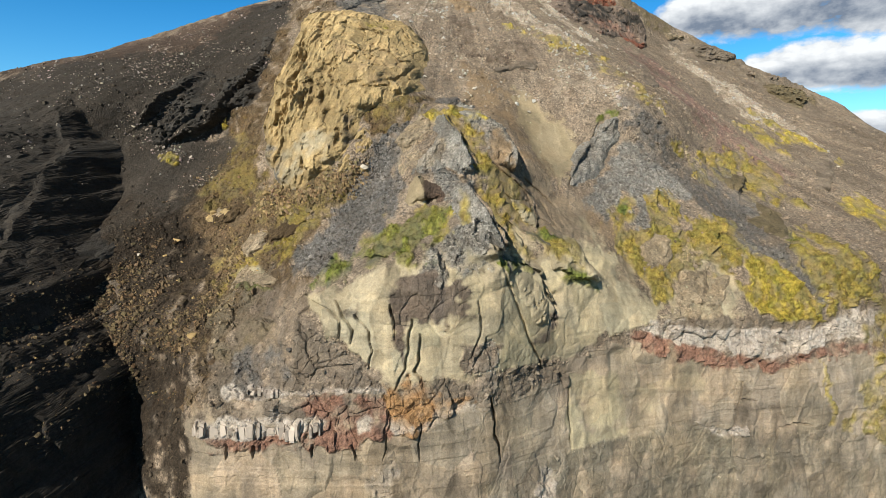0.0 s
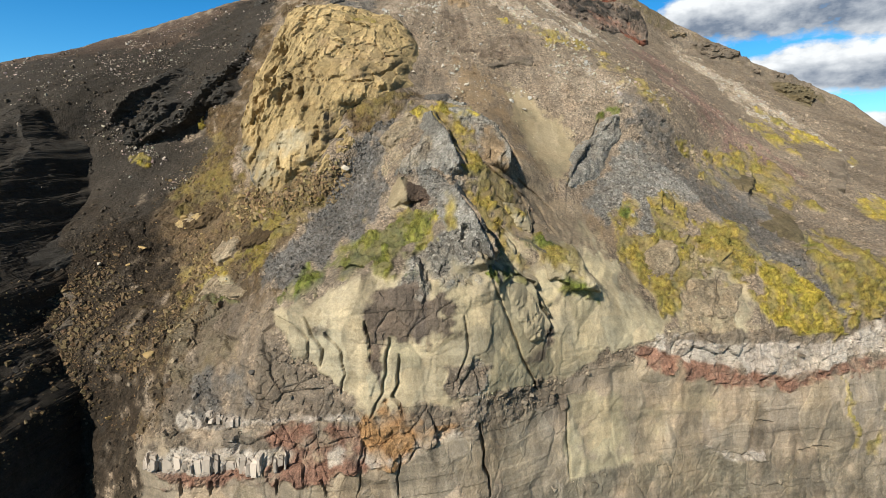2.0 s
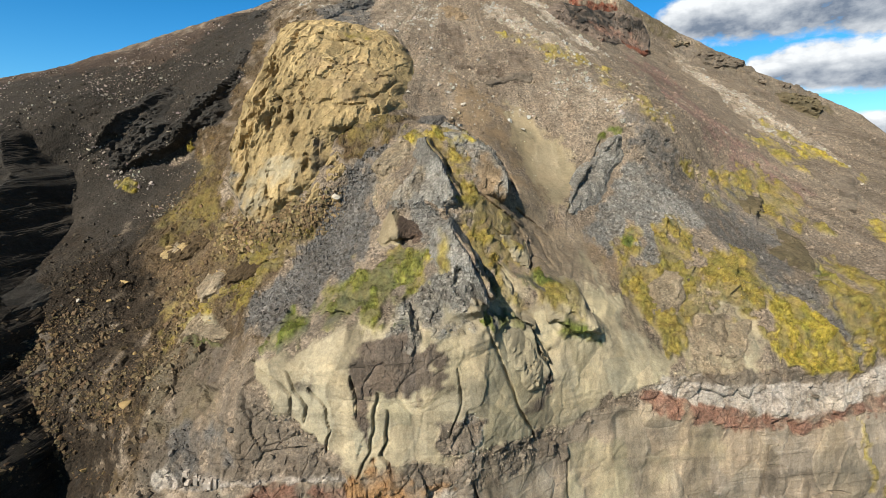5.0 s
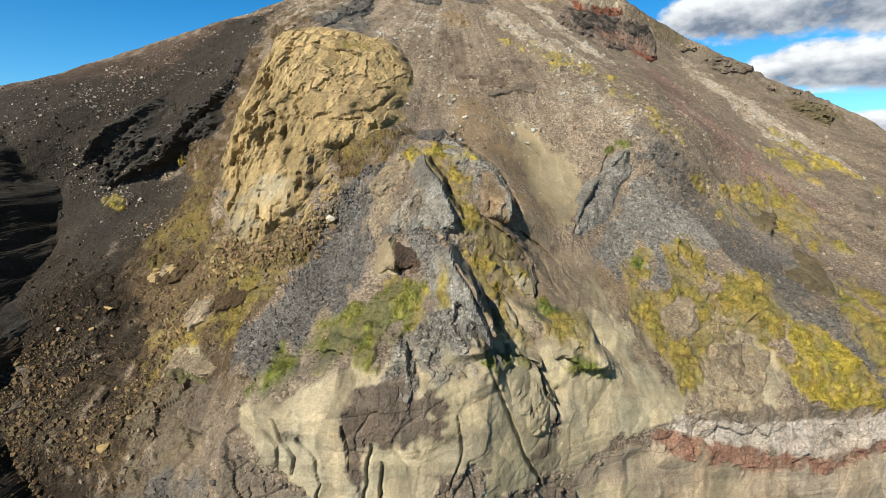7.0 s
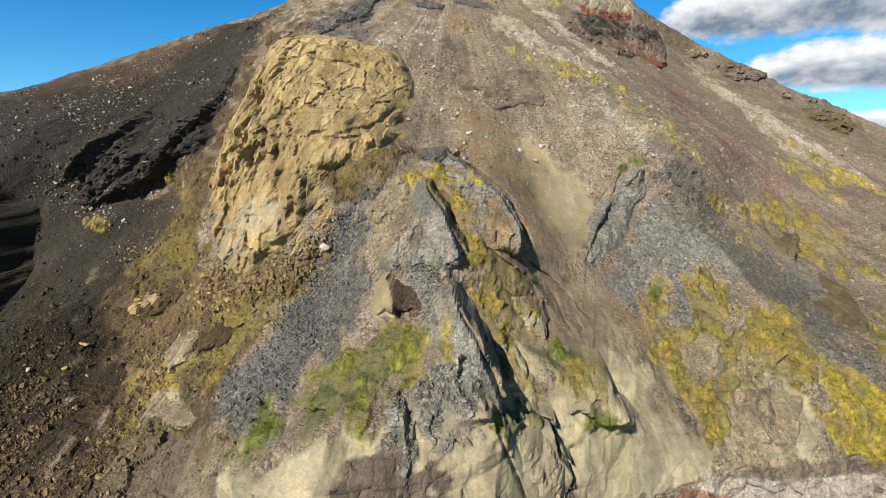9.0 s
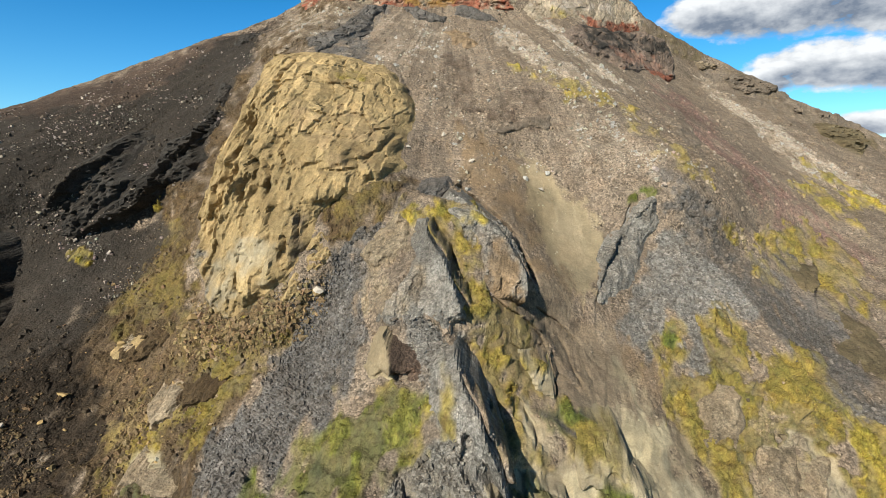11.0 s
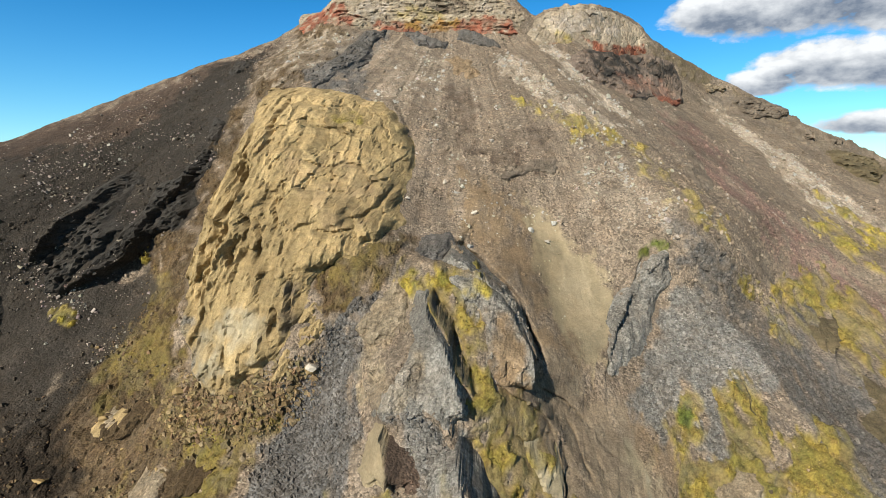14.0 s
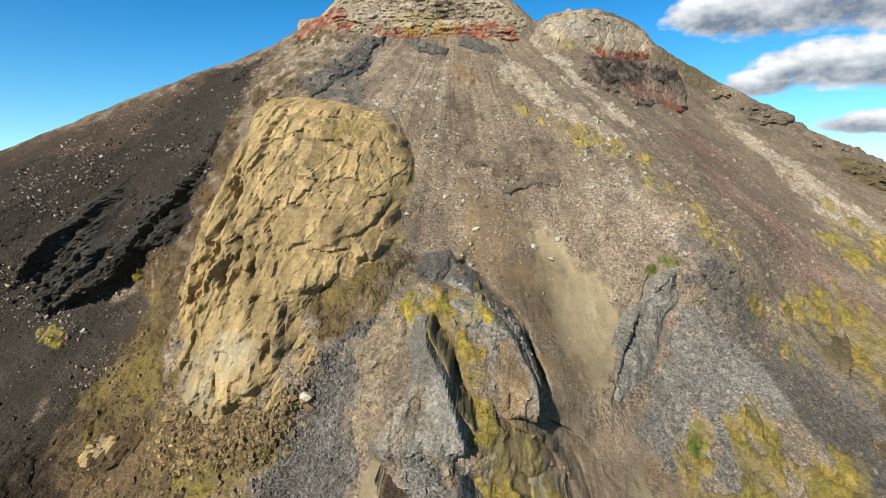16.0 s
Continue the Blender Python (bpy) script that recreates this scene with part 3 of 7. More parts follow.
zone("greytan", 0.8, 2, 0.7, [(-9.6, 67.5), (-7.2, 72.2), (-4.2, 75.9), (-0.2, 73.8), (-2.9, 68.2), (-2.8, 63.5), (-6.1, 62.5)])
zone("moss", 0.6, 2.25, 0.85, [(-4.8, 75.4), (0.3, 76.5), (7.2, 74.7), (4.4, 73.7), (7.3, 70), (4.6, 68.5), (7.6, 65.6), (13.5, 61), (14.6, 55.8), (5.5, 59.4), (5.4, 65.1), (1.3, 71.9), (-0.2, 73.8), (-3.1, 73.5)])
zone("rockgrey", 0.5, 1, 1, [(3.7, 73.7), (7.9, 74.2), (11.4, 71.7), (13, 68), (13.1, 64.8), (8.8, 64.9), (6.4, 66.6), (8.1, 69.9), (4.7, 72.3)])
zone("gravel", 0.6, 2, 0.85, [(-3.1, 63.2), (3.3, 62.3), (4, 59.6), (2.7, 56.2), (0.5, 58.7), (-1.4, 60.8)])
zone("rockgrey", 0.6, 1.5, 0.9, [(2, 60.8), (4, 61.9), (7.2, 56.9), (9, 51.7), (5.6, 52.7), (2.7, 54.9)])
zone("brownsoil", 1, 2, 0.6, [(6.2, 63.1), (13.4, 60.1), (18.7, 53.7), (17.1, 52.1), (10.8, 55.2), (7.5, 59.2)])
zone("moss", 0.6, 2.25, 0.8, [(5.7, 58.4), (8.1, 60), (13.9, 56.5), (11.1, 52.5), (15.2, 50), (13.3, 48.3), (9.9, 49.9), (8.1, 53.1)])
zone("straw", 1.5, 3.75, 0.4, [(-37.8, 41.9), (-38.1, 50.3), (-34, 54.1), (-26.9, 58.2), (-21.8, 56.3), (-28.4, 50.8), (-32.2, 46.1)])
zone("straw", 1, 3.75, 0.6, [(-26.7, 54.8), (-31.6, 57.1), (-23.4, 60.6), (-17.3, 61.9), (-17.5, 59.3), (-19.9, 56.5)])
zone("moss", 1, 3.75, 0.35, [(-26.5, 57.2), (-18.6, 61.3), (-16.9, 60.4), (-20.5, 56.5), (-21.9, 54.3), (-25.1, 50.7), (-27.8, 53.8)])
zone("moss", 0.8, 3, 0.6, [(-31.8, 55.6), (-25.2, 57.6), (-22.9, 55.5), (-25.3, 51.7), (-24.3, 49.7), (-28.2, 51.1)])
zone("moss", 0.6, 2.25, 0.9, [(40.3, 60.9), (46.1, 60.3), (41.6, 53.5), (36.9, 52.5), (41, 58.6)])
zone("moss", 0.6, 2.25, 0.6, [(30.4, 61.9), (35.1, 58.6), (33.7, 53.7), (29.4, 53.9), (32.1, 57.9)])
zone("moss", 0.5, 1.8, 0.93, [(30.5, 52.6), (36.7, 53.1), (41.3, 53.1), (46.5, 55.3), (50.8, 55.8), (54.3, 53.6), (54.9, 50.7), (50.9, 47.1), (44, 46.5), (38.3, 45.6), (35.7, 42.7), (33.6, 43.2), (32.5, 47.7), (31.3, 50.1)])
zone("straw", 0.4, 1.6, 0.93, [(51.4, 47.2), (54.7, 49.5), (57.3, 47.7), (63.2, 41.8), (62.4, 38.6), (53.7, 39.6), (49.9, 42.2), (49, 43.8)])
zone("moss", 0.5, 1.8, 0.93, [(66.3, 53.6), (72.8, 52.7), (75.7, 45.1), (76.8, 41.6), (66, 40.6), (60.5, 42), (64.4, 45.9), (60.4, 50.3)])
zone("straw", 0.8, 2.25, 0.8, [(92.7, 60.2), (103, 55.2), (93.9, 51), (88.5, 55.9)])
zone("moss", 0.5, 3, 0.8, [(63.9, 68.9), (75.8, 70.6), (76.4, 66.4), (64.5, 63.4), (60.7, 64.6)])
zone("moss", 0.5, 2.25, 0.7, [(52.8, 71.2), (57.1, 68.9), (59.6, 62.6), (59.4, 61.2), (56.4, 63.7)])
zone("moss", 0.5, 3, 0.6, [(70.9, 63.2), (73.7, 61.1), (74.4, 58.5), (69.2, 58.2), (66.1, 59.6)])
zone("moss", 0.6, 3.75, 0.4, [(75, 68.6), (79.6, 67.4), (78.9, 61.6), (73.8, 57.8), (67.5, 58.8), (71.2, 63.4)])
zone("straw", 1, 3, 0.6, [(83.3, 80), (95.5, 80.7), (94.8, 72), (88.9, 68.7), (87, 74.4)])
zone("tuff", 0.5, 1, 1, [(44.3, 47.3), (47.6, 45.3), (45.3, 40.6), (36.2, 40.8), (40.9, 44.6)])
zone("slate", 0.6, 1.2, 0.8, [(60.8, 61.5), (61, 55.7), (59.9, 48.6), (65.3, 43.2), (60.5, 42), (55.4, 47.8), (54.6, 53.9)])
zone("brownsoil", 1.5, 2.5, 0.45, [(-47.9, 56.6), (-38, 58.2), (-30.8, 55.7), (-32.2, 50.6), (-38.3, 47.6), (-39, 44.9)])
zone("moss", 0.8, 2.5, 0.55, [(-46.7, 65.7), (-37.9, 65), (-32.9, 58.5), (-39.3, 58.5)])
zone("moss", 0.7, 2.5, 0.7, [(-25.9, 59.4), (-20, 61.3), (-15.6, 62.4), (-16.1, 57.9), (-23.5, 57.6)])
zone("moss", 0.7, 2.5, 0.6, [(-29.6, 56.5), (-25.5, 58.2), (-22.7, 54.4), (-24.4, 51.5), (-25.2, 49.8), (-28.2, 51.7)])
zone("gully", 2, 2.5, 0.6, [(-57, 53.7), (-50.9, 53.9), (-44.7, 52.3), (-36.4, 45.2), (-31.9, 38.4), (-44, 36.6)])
zone("greytan", 0.7, 1.5, 0.7, [(-7.4, 66), (-4.6, 72.5), (-1.3, 73.6), (-2, 69.5), (-3.6, 66.4)])
zone("bluegravel", 0.5, 1, 0.9, [(-3, 63.5), (0.6, 63.3), (3.5, 61.1), (3.2, 60.2), (0.1, 61), (-1.9, 61.9)])
zone("earth", 1, 2, 0.85, [(-12.8, 80), (-5.2, 83), (-1.5, 78.3), (-4.3, 75.3), (-7.6, 72.4), (-11.3, 71.1), (-14.2, 70.9)])
zone("moss", 1, 3, 0.16, [(-10.9, 78.6), (-5, 81.4), (-3, 77.8), (-7.1, 74.7), (-11.5, 72.8)])
zone("earth", 1.2, 2.5, 0.75, [(-41.6, 77.2), (-33, 83), (-36.4, 68), (-33.5, 60.5), (-28.3, 57.1), (-22.2, 58.8), (-16.9, 62), (-15, 58.5), (-15.9, 55.9), (-42.6, 48.8), (-43.3, 55.3), (-46.4, 64.4), (-44.2, 72.1)])
zone("moss", 1.5, 3, 0.24, [(-48.9, 67.1), (-42, 75.5), (-34.3, 62.9), (-30.3, 58.8), (-38.2, 56.5), (-44.3, 58.3)])
zone("moss", 1, 3, 0.4, [(-29.9, 56.5), (-19.2, 60.2), (-15.4, 59.7), (-15.5, 55.6), (-25.7, 52.3)])
zone("straw", 0.4, 1, 0.9, [(-4.9, 74.7), (-2, 75.9), (3.5, 75.5), (7.4, 74.4), (3.5, 74), (1.3, 74.3), (-1.3, 73.3), (-3.6, 73.5)])
zone("soil", 1, 1.5, 0.85, [(14, 65.9), (22, 59.8), (26.1, 59.5), (26.4, 56.5), (22.3, 52.3), (12.6, 54.6), (14.9, 56.9), (13.5, 61.6)])
zone("tuff", 1, 1.2, 0.75, [(11.6, 54), (21, 52.6), (26.5, 49.1), (33, 43.7), (35.7, 40.9), (16.8, 43.2), (12.4, 49.5)])
zone("tuff", 0.6, 1, 0.75, [(38.5, 46.3), (44.8, 47.3), (48.8, 46.1), (46.8, 40.4), (35.7, 40.9), (34.6, 43.1)])
zone("bluegravel", 0.6, 1.5, 0.85, [(-8.4, 73), (-4.6, 72.5), (-7, 68.2), (-8.8, 64.3), (-5.5, 61.6), (-6.1, 56.6), (-11.5, 56.3), (-12, 60.5), (-11.5, 66.6)])
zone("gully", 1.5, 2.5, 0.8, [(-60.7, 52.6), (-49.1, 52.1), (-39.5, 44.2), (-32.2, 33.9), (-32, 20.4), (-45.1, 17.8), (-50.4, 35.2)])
zone("rockbrown", 0.6, 1, 1, [(-32.1, 28), (-31.6, 34), (-25.7, 34.8), (-15.3, 35.6), (-5.7, 36), (4.8, 36.3), (17.5, 36), (30.6, 38.1), (46, 33.6), (76.4, 34.1), (111.6, 29.6), (105.8, -39.1), (-39.9, -5.2), (-32.4, 22.7)])
zone("slatebrown", 1, 1.5, 0.85, [(-17.3, 46.4), (-12.8, 39.3), (-6.4, 36), (-15.3, 35.6), (-27.5, 35.2), (-30.8, 31.5), (-30.3, 37.7), (-29.4, 42.5), (-24.4, 44.2)])
zone("tuff", 0.4, 0.7, 1, [(-17.2, 46.8), (-13.4, 49), (-6, 51.2), (-0.2, 52.3), (5.4, 54.8), (8.6, 52.3), (12.7, 49.8), (20.1, 52.8), (22.3, 49), (29.7, 44.4), (33.3, 42.4), (33.3, 40.5), (23.2, 38.5), (17.5, 36), (12.1, 36.6), (5.6, 36.5), (-1.6, 35.7), (-5.7, 36), (-9.9, 39), (-14.2, 42.1)])
zone("tuff", 0.8, 1, 0.8, [(18, 53), (25.8, 54.2), (31.1, 50.4), (34.8, 45.5), (34.4, 41.3), (26.9, 39.1), (17.4, 42.6)])
zone("rockgrey", 0.6, 1.2, 0.8, [(-1.6, 52.7), (5.6, 57), (6.8, 52.5), (1.3, 50.7), (0.5, 47.6), (-2.3, 50.2)])
zone("darkrock", 0.35, 1.2, 0.9, [(-7, 48.8), (-1.6, 50.3), (2.8, 47.1), (0.2, 45.1), (-2.6, 43.2), (-5.4, 44), (-6.1, 46.5)])
zone("rockgrey", 0.3, 0.8, 0.7, [(2.3, 39.7), (4.8, 41.1), (7.4, 40.7), (7.4, 37.7), (2.7, 36.9)])
zone("slatebrown", 0.5, 1, 0.7, [(-6.4, 36), (5.6, 36.6), (17.5, 36), (18.6, 33.7), (7.1, 33.5), (4.1, 33), (-3, 33.8)])
zone("ash", 0.8, 1, 0.8, [(4.9, 21.8), (17.4, 23.2), (27.7, 23.6), (46.7, 19.8), (61.7, 20.2), (107.5, 16), (105.8, -39.1), (5, -10.3)])
zone("tuff", 0.25, 0.4, 0.8, [(18, 33.8), (26.6, 33.6), (27.9, 24.4), (18.7, 23)])
zone("tuff", 1, 1, 0.3, [(27.9, 31.3), (40.1, 32.7), (42.4, 26.6), (35.5, 29.1), (28.7, 24.6)])
zone("slatebrown", 0.4, 0.8, 0.9, [(-31.4, 33.5), (-15.3, 35.3), (-6.4, 35.3), (-9.8, 34.1), (-15.2, 32.8), (-30.9, 31.7)])
zone("white", 0.25, 0.6, 0.8, [(-27.9, 35.2), (-24.4, 36.1), (-21.1, 36.5), (-15.4, 36.2), (-5.7, 36.3), (-5.7, 35.7), (-15.3, 35.6), (-24.2, 34.8), (-27.3, 34.6)])
zone("redrock", 0.5, 1, 0.8, [(-30.6, 29.8), (-25.2, 29.7), (-15.2, 31.3), (-13.9, 33.2), (-9.8, 34), (-6.4, 32.7), (-6.4, 30.7), (-12.5, 29.3), (-20.8, 29.3), (-28.2, 28.2)])
zone("white", 0.3, 0.5, 0.6, [(-30.9, 31.7), (-25.3, 32.7), (-14.6, 32.8), (-14.9, 31.3), (-24.4, 29.9), (-29.7, 29.6)])
zone("white", 0.4, 1, 0.5, [(-10.2, 33.2), (-6.4, 33.4), (-0.2, 32.5), (-0.9, 31.2), (-6.4, 31.4), (-9.8, 31.5)])
zone("orange", 0.5, 1, 0.7, [(-6.4, 36.3), (-3, 37), (3.4, 34.5), (1.9, 32.2), (-4.3, 30.8), (-5.7, 33.3)])
zone("white", 0.4, 0.6, 0.6, [(-3, 33.1), (0.5, 33.3), (1.2, 31.6), (-2.6, 31.3)])
zone("white", 0.5, 1, 0.4, [(-8.8, 27.2), (-5.7, 27.7), (-5.9, 16.4), (-9, 16.5)])
zone("redrock", 0.4, 0.8, 0.85, [(27.8, 38.5), (32.3, 39.1), (41, 37), (49.1, 33.9), (60.8, 35.2), (75.4, 34.9), (80.6, 33.5), (60.7, 32.7), (51.2, 31.9), (40.1, 33.6), (31.5, 35.9)])
zone("white", 0.35, 0.6, 0.8, [(31.4, 40.6), (36.2, 40.8), (46.2, 39.3), (60.9, 37.3), (73.5, 40.4), (81.5, 39.8), (80.7, 34.4), (75.4, 34.7), (60.8, 35.4), (56.4, 33.4), (46, 34.5), (36.2, 37.6)])
zone("slatebrown", 0.3, 0.6, 0.8, [(31.6, 41.5), (46.3, 40.6), (61.1, 38.9), (73.6, 41.8), (76.1, 40.7), (60.9, 37.3), (46.2, 39.4), (36.2, 40.7)])
zone("moss", 1, 3, 0.6, [(74.2, 40.9), (77.2, 40.6), (80.8, 34.6), (79.4, 19.6), (67.2, 21.1), (70.8, 26.3)])
zone("white", 0.3, 1.2, 0.8, [(41, 23.6), (47.5, 22.6), (47.6, 20.2), (43.6, 21)])
zone("white", 0.3, 1.2, 0.5, [(13.7, 22.4), (15.9, 21.8), (15.7, 17), (13.5, 17.6)])
zone("straw", 0.3, 1.6, 0.6, [(62, 31.7), (63.1, 31.6), (65.5, 21.2), (63.9, 21.4)])
zone("orange", 0.4, 1, 0.4, [(-26.4, 40.7), (-21.5, 42.3), (-20.8, 40.3), (-25.5, 39)])
zone("tuff", 0.4, 1, 0.7, [(-34, 47.3), (-28.3, 48.6), (-25.1, 46.7), (-29.6, 45.6)])
zone("grass", 0.8, 1.5, 1, [(-6.3, 55.8), (-2.4, 57.5), (1.2, 58.7), (0.3, 55.4), (-1.8, 53), (-3.6, 51.1), (-9.3, 51.3), (-11.9, 52.4), (-9.1, 54.1)])
zone("straw", 1, 2.25, 0.4, [(-3.3, 58.4), (1.4, 59.2), (3.2, 56.2), (0.3, 54.4), (-2.3, 56.2)])
zone("green", 1, 1.5, 0.6, [(-5.8, 54.5), (-2.2, 54.9), (-2.5, 53.7), (-4.7, 53.1)])
zone("green", 0.3, 0.8, 0.9, [(-17.7, 47.6), (-16.1, 49.4), (-14.2, 50.6), (-12.3, 50), (-15.2, 48.6)])
zone("green", 0.3, 0.8, 0.9, [(-1.6, 51.2), (-0.5, 51.3), (-0.4, 50.7), (-1.5, 50.8)])
zone("green", 0.3, 0.8, 0.8, [(-32.8, 45.6), (-29.4, 46.2), (-24.9, 45.5), (-26.1, 45), (-31.2, 45.3)])
zone("green", 0.3, 0.8, 0.9, [(7.6, 50.4), (9.9, 50.7), (12.4, 49.4), (10, 48.7)])
zone("green", 0.3, 0.8, 0.7, [(13.7, 53.7), (18.2, 52.7), (20.9, 52.8), (17.9, 52.1), (14.1, 52.8)])
zone("green", 0.4, 0.8, 0.6, [(16.4, 48.5), (19.6, 48.8), (22.5, 47.5), (24.3, 45.1), (20.6, 46.3), (17.8, 47.5)])
zone("green", 0.4, 0.8, 0.8, [(31.7, 52.8), (34.1, 52.4), (33.3, 51.1), (31.8, 51.9)])
zone("green", 0.4, 0.8, 0.8, [(64.6, 53.1), (65.8, 52), (63, 51.5), (62.3, 52.1)])
zone("green", 0.4, 0.8, 0.8, [(31.4, 58.2), (33, 57.7), (31.7, 56.9), (30.4, 57.1)])
zone("green", 0.5, 0.8, 0.8, [(33.8, 75.8), (37, 78.5), (39.6, 78.5), (35.5, 75.8)])
zone("straw", 0.3, 1.6, 0.93, [(-61.1, 67.5), (-56.8, 67.2), (-56.2, 66.3), (-59.6, 66.3)])
zone("straw", 0.3, 1.6, 0.93, [(-51.1, 75.2), (-49.3, 76.1), (-48.4, 74.8), (-50.3, 74)])
zone("straw", 0.8, 2.25, 0.4, [(-62.6, 21.8), (-60.2, 28.7), (-57.7, 23.1), (-60.1, 19.5)])
zone("darkrock", 0.35, 1.2, 0.85, [(-7.5, 49.3), (-5.2, 50.2), (-1.8, 50), (0.4, 48.5), (2.4, 46.6), (0.7, 44.7), (-2.3, 44.7), (-4.4, 44.2), (-6.4, 46.5)])
zone("rockgrey", 0.4, 0.8, 0.7, [(-1.2, 53.8), (5.7, 54), (6, 50.5), (1.7, 49.5), (-1.4, 50.8)])
zone("slatebrown", 0.3, 0.8, 0.8, [(2.1, 40.6), (7.5, 40.7), (7.1, 38.2), (2.3, 37.5)])
zone("darkrock", 0.3, 0.8, 0.7, [(12.8, 43.2), (15.9, 42.5), (15.5, 39.5), (12.5, 39.9)])
# the cliff, layer by layer
zone("slatebrown", 0.6, 0.8, 0.85, [(-32.8, 43.8), (-18.9, 46.6), (-16.3, 44.3), (-13, 40.1), (-8, 36.5), (-6.8, 35.6), (-15.3, 35.8), (-26.8, 35.2), (-30.4, 37.2)])
zone("olive", 0.6, 1.2, 0.4, [(-34.7, 43.6), (-27.6, 44.5), (-22.1, 42), (-22.6, 38.8), (-28.2, 38)])
zone("slate", 0.6, 0.8, 0.8, [(-26.7, 38.1), (-20.2, 40.2), (-18.9, 37.4), (-25.5, 35.6)])
zone("slatebrown", 0.4, 0.6, 0.75, [(-15.9, 35.9), (-6.8, 36.2), (-3.1, 36.9), (3.1, 37.4), (18, 34.1), (18, 32.7), (7.1, 34.5), (0.6, 34.2), (-6.8, 35)])
zone("darkrock", 0.35, 1.2, 0.95, [(-7.2, 48.8), (-5.6, 50), (-1.9, 50), (-0.3, 49.2), (2.5, 46.6), (4.4, 44.6), (3.2, 44.1), (1.3, 44.2), (-0.6, 44.7), (-3.7, 44.5), (-6.1, 44.9), (-6.7, 47.1)])
zone("darkrock", 0.35, 1.2, 0.9, [(-4.9, 44.5), (-3.7, 44.5), (-4, 41.3), (-5.3, 39.5), (-5.5, 42)])
zone("darkrock", 0.35, 1.2, 0.8, [(-11.7, 46), (-10.8, 47), (-10.4, 45.8), (-9.5, 45.5), (-11.1, 44.5), (-12, 45)])
zone("slatebrown", 0.2, 0.5, 0.85, [(2.5, 39.1), (3.8, 40.3), (6.4, 40.3), (7.1, 37.9), (5.1, 37.2), (2.5, 37.2)])
zone("redrock", 0.5, 0.8, 0.8, [(-19.4, 35.4), (-6.8, 34.8), (-5.5, 31.1), (-11.5, 29.6), (-19.4, 29.7), (-15.1, 32.7)])
zone("orange", 0.5, 0.8, 0.75, [(-6.8, 36.8), (-4.3, 37), (-0.6, 34.9), (-0.6, 31.8), (-3.7, 32.2), (-6.1, 34.1)])
zone("redrock", 0.3, 0.5, 0.85, [(-30.9, 29.8), (-20, 30.8), (-19.4, 29.7), (-27.9, 28.3)])
zone("white", 0.2, 0.4, 0.9, [(-30.7, 31), (-28.1, 32.3), (-21.3, 32.6), (-15.2, 33), (-14, 32.4), (-15.1, 31.2), (-20, 31), (-27.9, 29.4), (-30.9, 29.7)])
zone("white", 0.2, 0.3, 0.9, [(-27.9, 35.1), (-26.6, 36.4), (-25.2, 34.8), (-26.9, 34.4)])
zone("white", 0.15, 0.3, 0.8, [(-21.3, 35.9), (-6.8, 36), (-6.8, 35.5), (-21.2, 35.5)])
zone("white", 0.2, 0.4, 0.75, [(-10.3, 32.3), (-9.1, 33.1), (-7.9, 32.5), (-8.5, 31.3), (-10, 31.1)])
zone("white", 0.2, 0.4, 0.75, [(-6.1, 32.1), (-4.3, 32.2), (-3.7, 31.3), (-5.5, 30.8)])
zone("white", 0.3, 0.6, 0.5, [(-0.6, 33.7), (3.8, 33.4), (4.4, 32), (-0.6, 32.1)])
zone("greytan", 0.3, 0.6, 0.8, [(38.8, 46.6), (45.9, 47.3), (46, 44.3), (43.9, 40.3), (35.7, 40.8)])
zone("slatebrown", 0.25, 0.4, 0.85, [(33, 40.3), (44, 40.6), (61.6, 40), (61.3, 38.4), (43.8, 38.6), (34.7, 39.5)])
zone("redrock", 0.35, 0.7, 0.9, [(28, 38.2), (29.7, 39), (34.8, 37), (44.7, 35.1), (53.1, 33.4), (60.9, 33.9), (60.9, 33.1), (51.2, 32.4), (43.7, 33.1), (33.1, 35.9)])
zone("white", 0.25, 0.4, 0.9, [(29.7, 39.5), (33, 39.9), (43.8, 38.7), (53.2, 38.1), (62.4, 38.3), (71.4, 40.8), (70.6, 35.9), (62, 35), (53.1, 33.6), (43.7, 35.5), (34.8, 37.4)])
zone("ash", 0.5, 0.8, 0.85, [(18.5, 23.6), (27, 24.3), (37.7, 23.9), (53.3, 21.1), (69.6, 20.8), (69.4, 14.1), (18.4, 21.7)])
zone("tuff", 0.15, 0.2, 0.9, [(18.2, 34.1), (25.8, 32.9), (26.3, 24.8), (21.8, 23.5), (18.5, 23.6), (18.3, 28.3)])
zone("white", 0.15, 0.5, 0.9, [(42.8, 22.8), (46, 22.9), (48.2, 22.9), (48.7, 21.4), (46.1, 20.8), (43.3, 21.7)])
# moss and rock over the cliff's lip
zone("moss", 0.3, 0.7, 0.95, [(32.2, 51.3), (41.7, 51.4), (38.7, 47.4), (37.4, 44.6), (35.1, 42.9), (33.2, 43.6), (33.2, 46.8)])
zone("moss", 0.3, 0.7, 0.95, [(60, 47.2), (62.6, 44), (71.4, 41), (72.2, 47), (67.4, 49.5), (64.8, 51.1)])
zone("slate", 0.3, 0.6, 0.9, [(55.7, 50.4), (61.8, 51.1), (61.9, 44.8), (64, 41.5), (61.9, 41.6), (58.1, 47.3)])
zone("straw", 0.25, 0.5, 1, [(52.2, 48.9), (54.7, 50.5), (58.1, 47.3), (61.9, 41.6), (63.6, 39), (55.4, 39.6), (50.6, 40.6), (49.7, 42.9), (50.7, 45.8)])
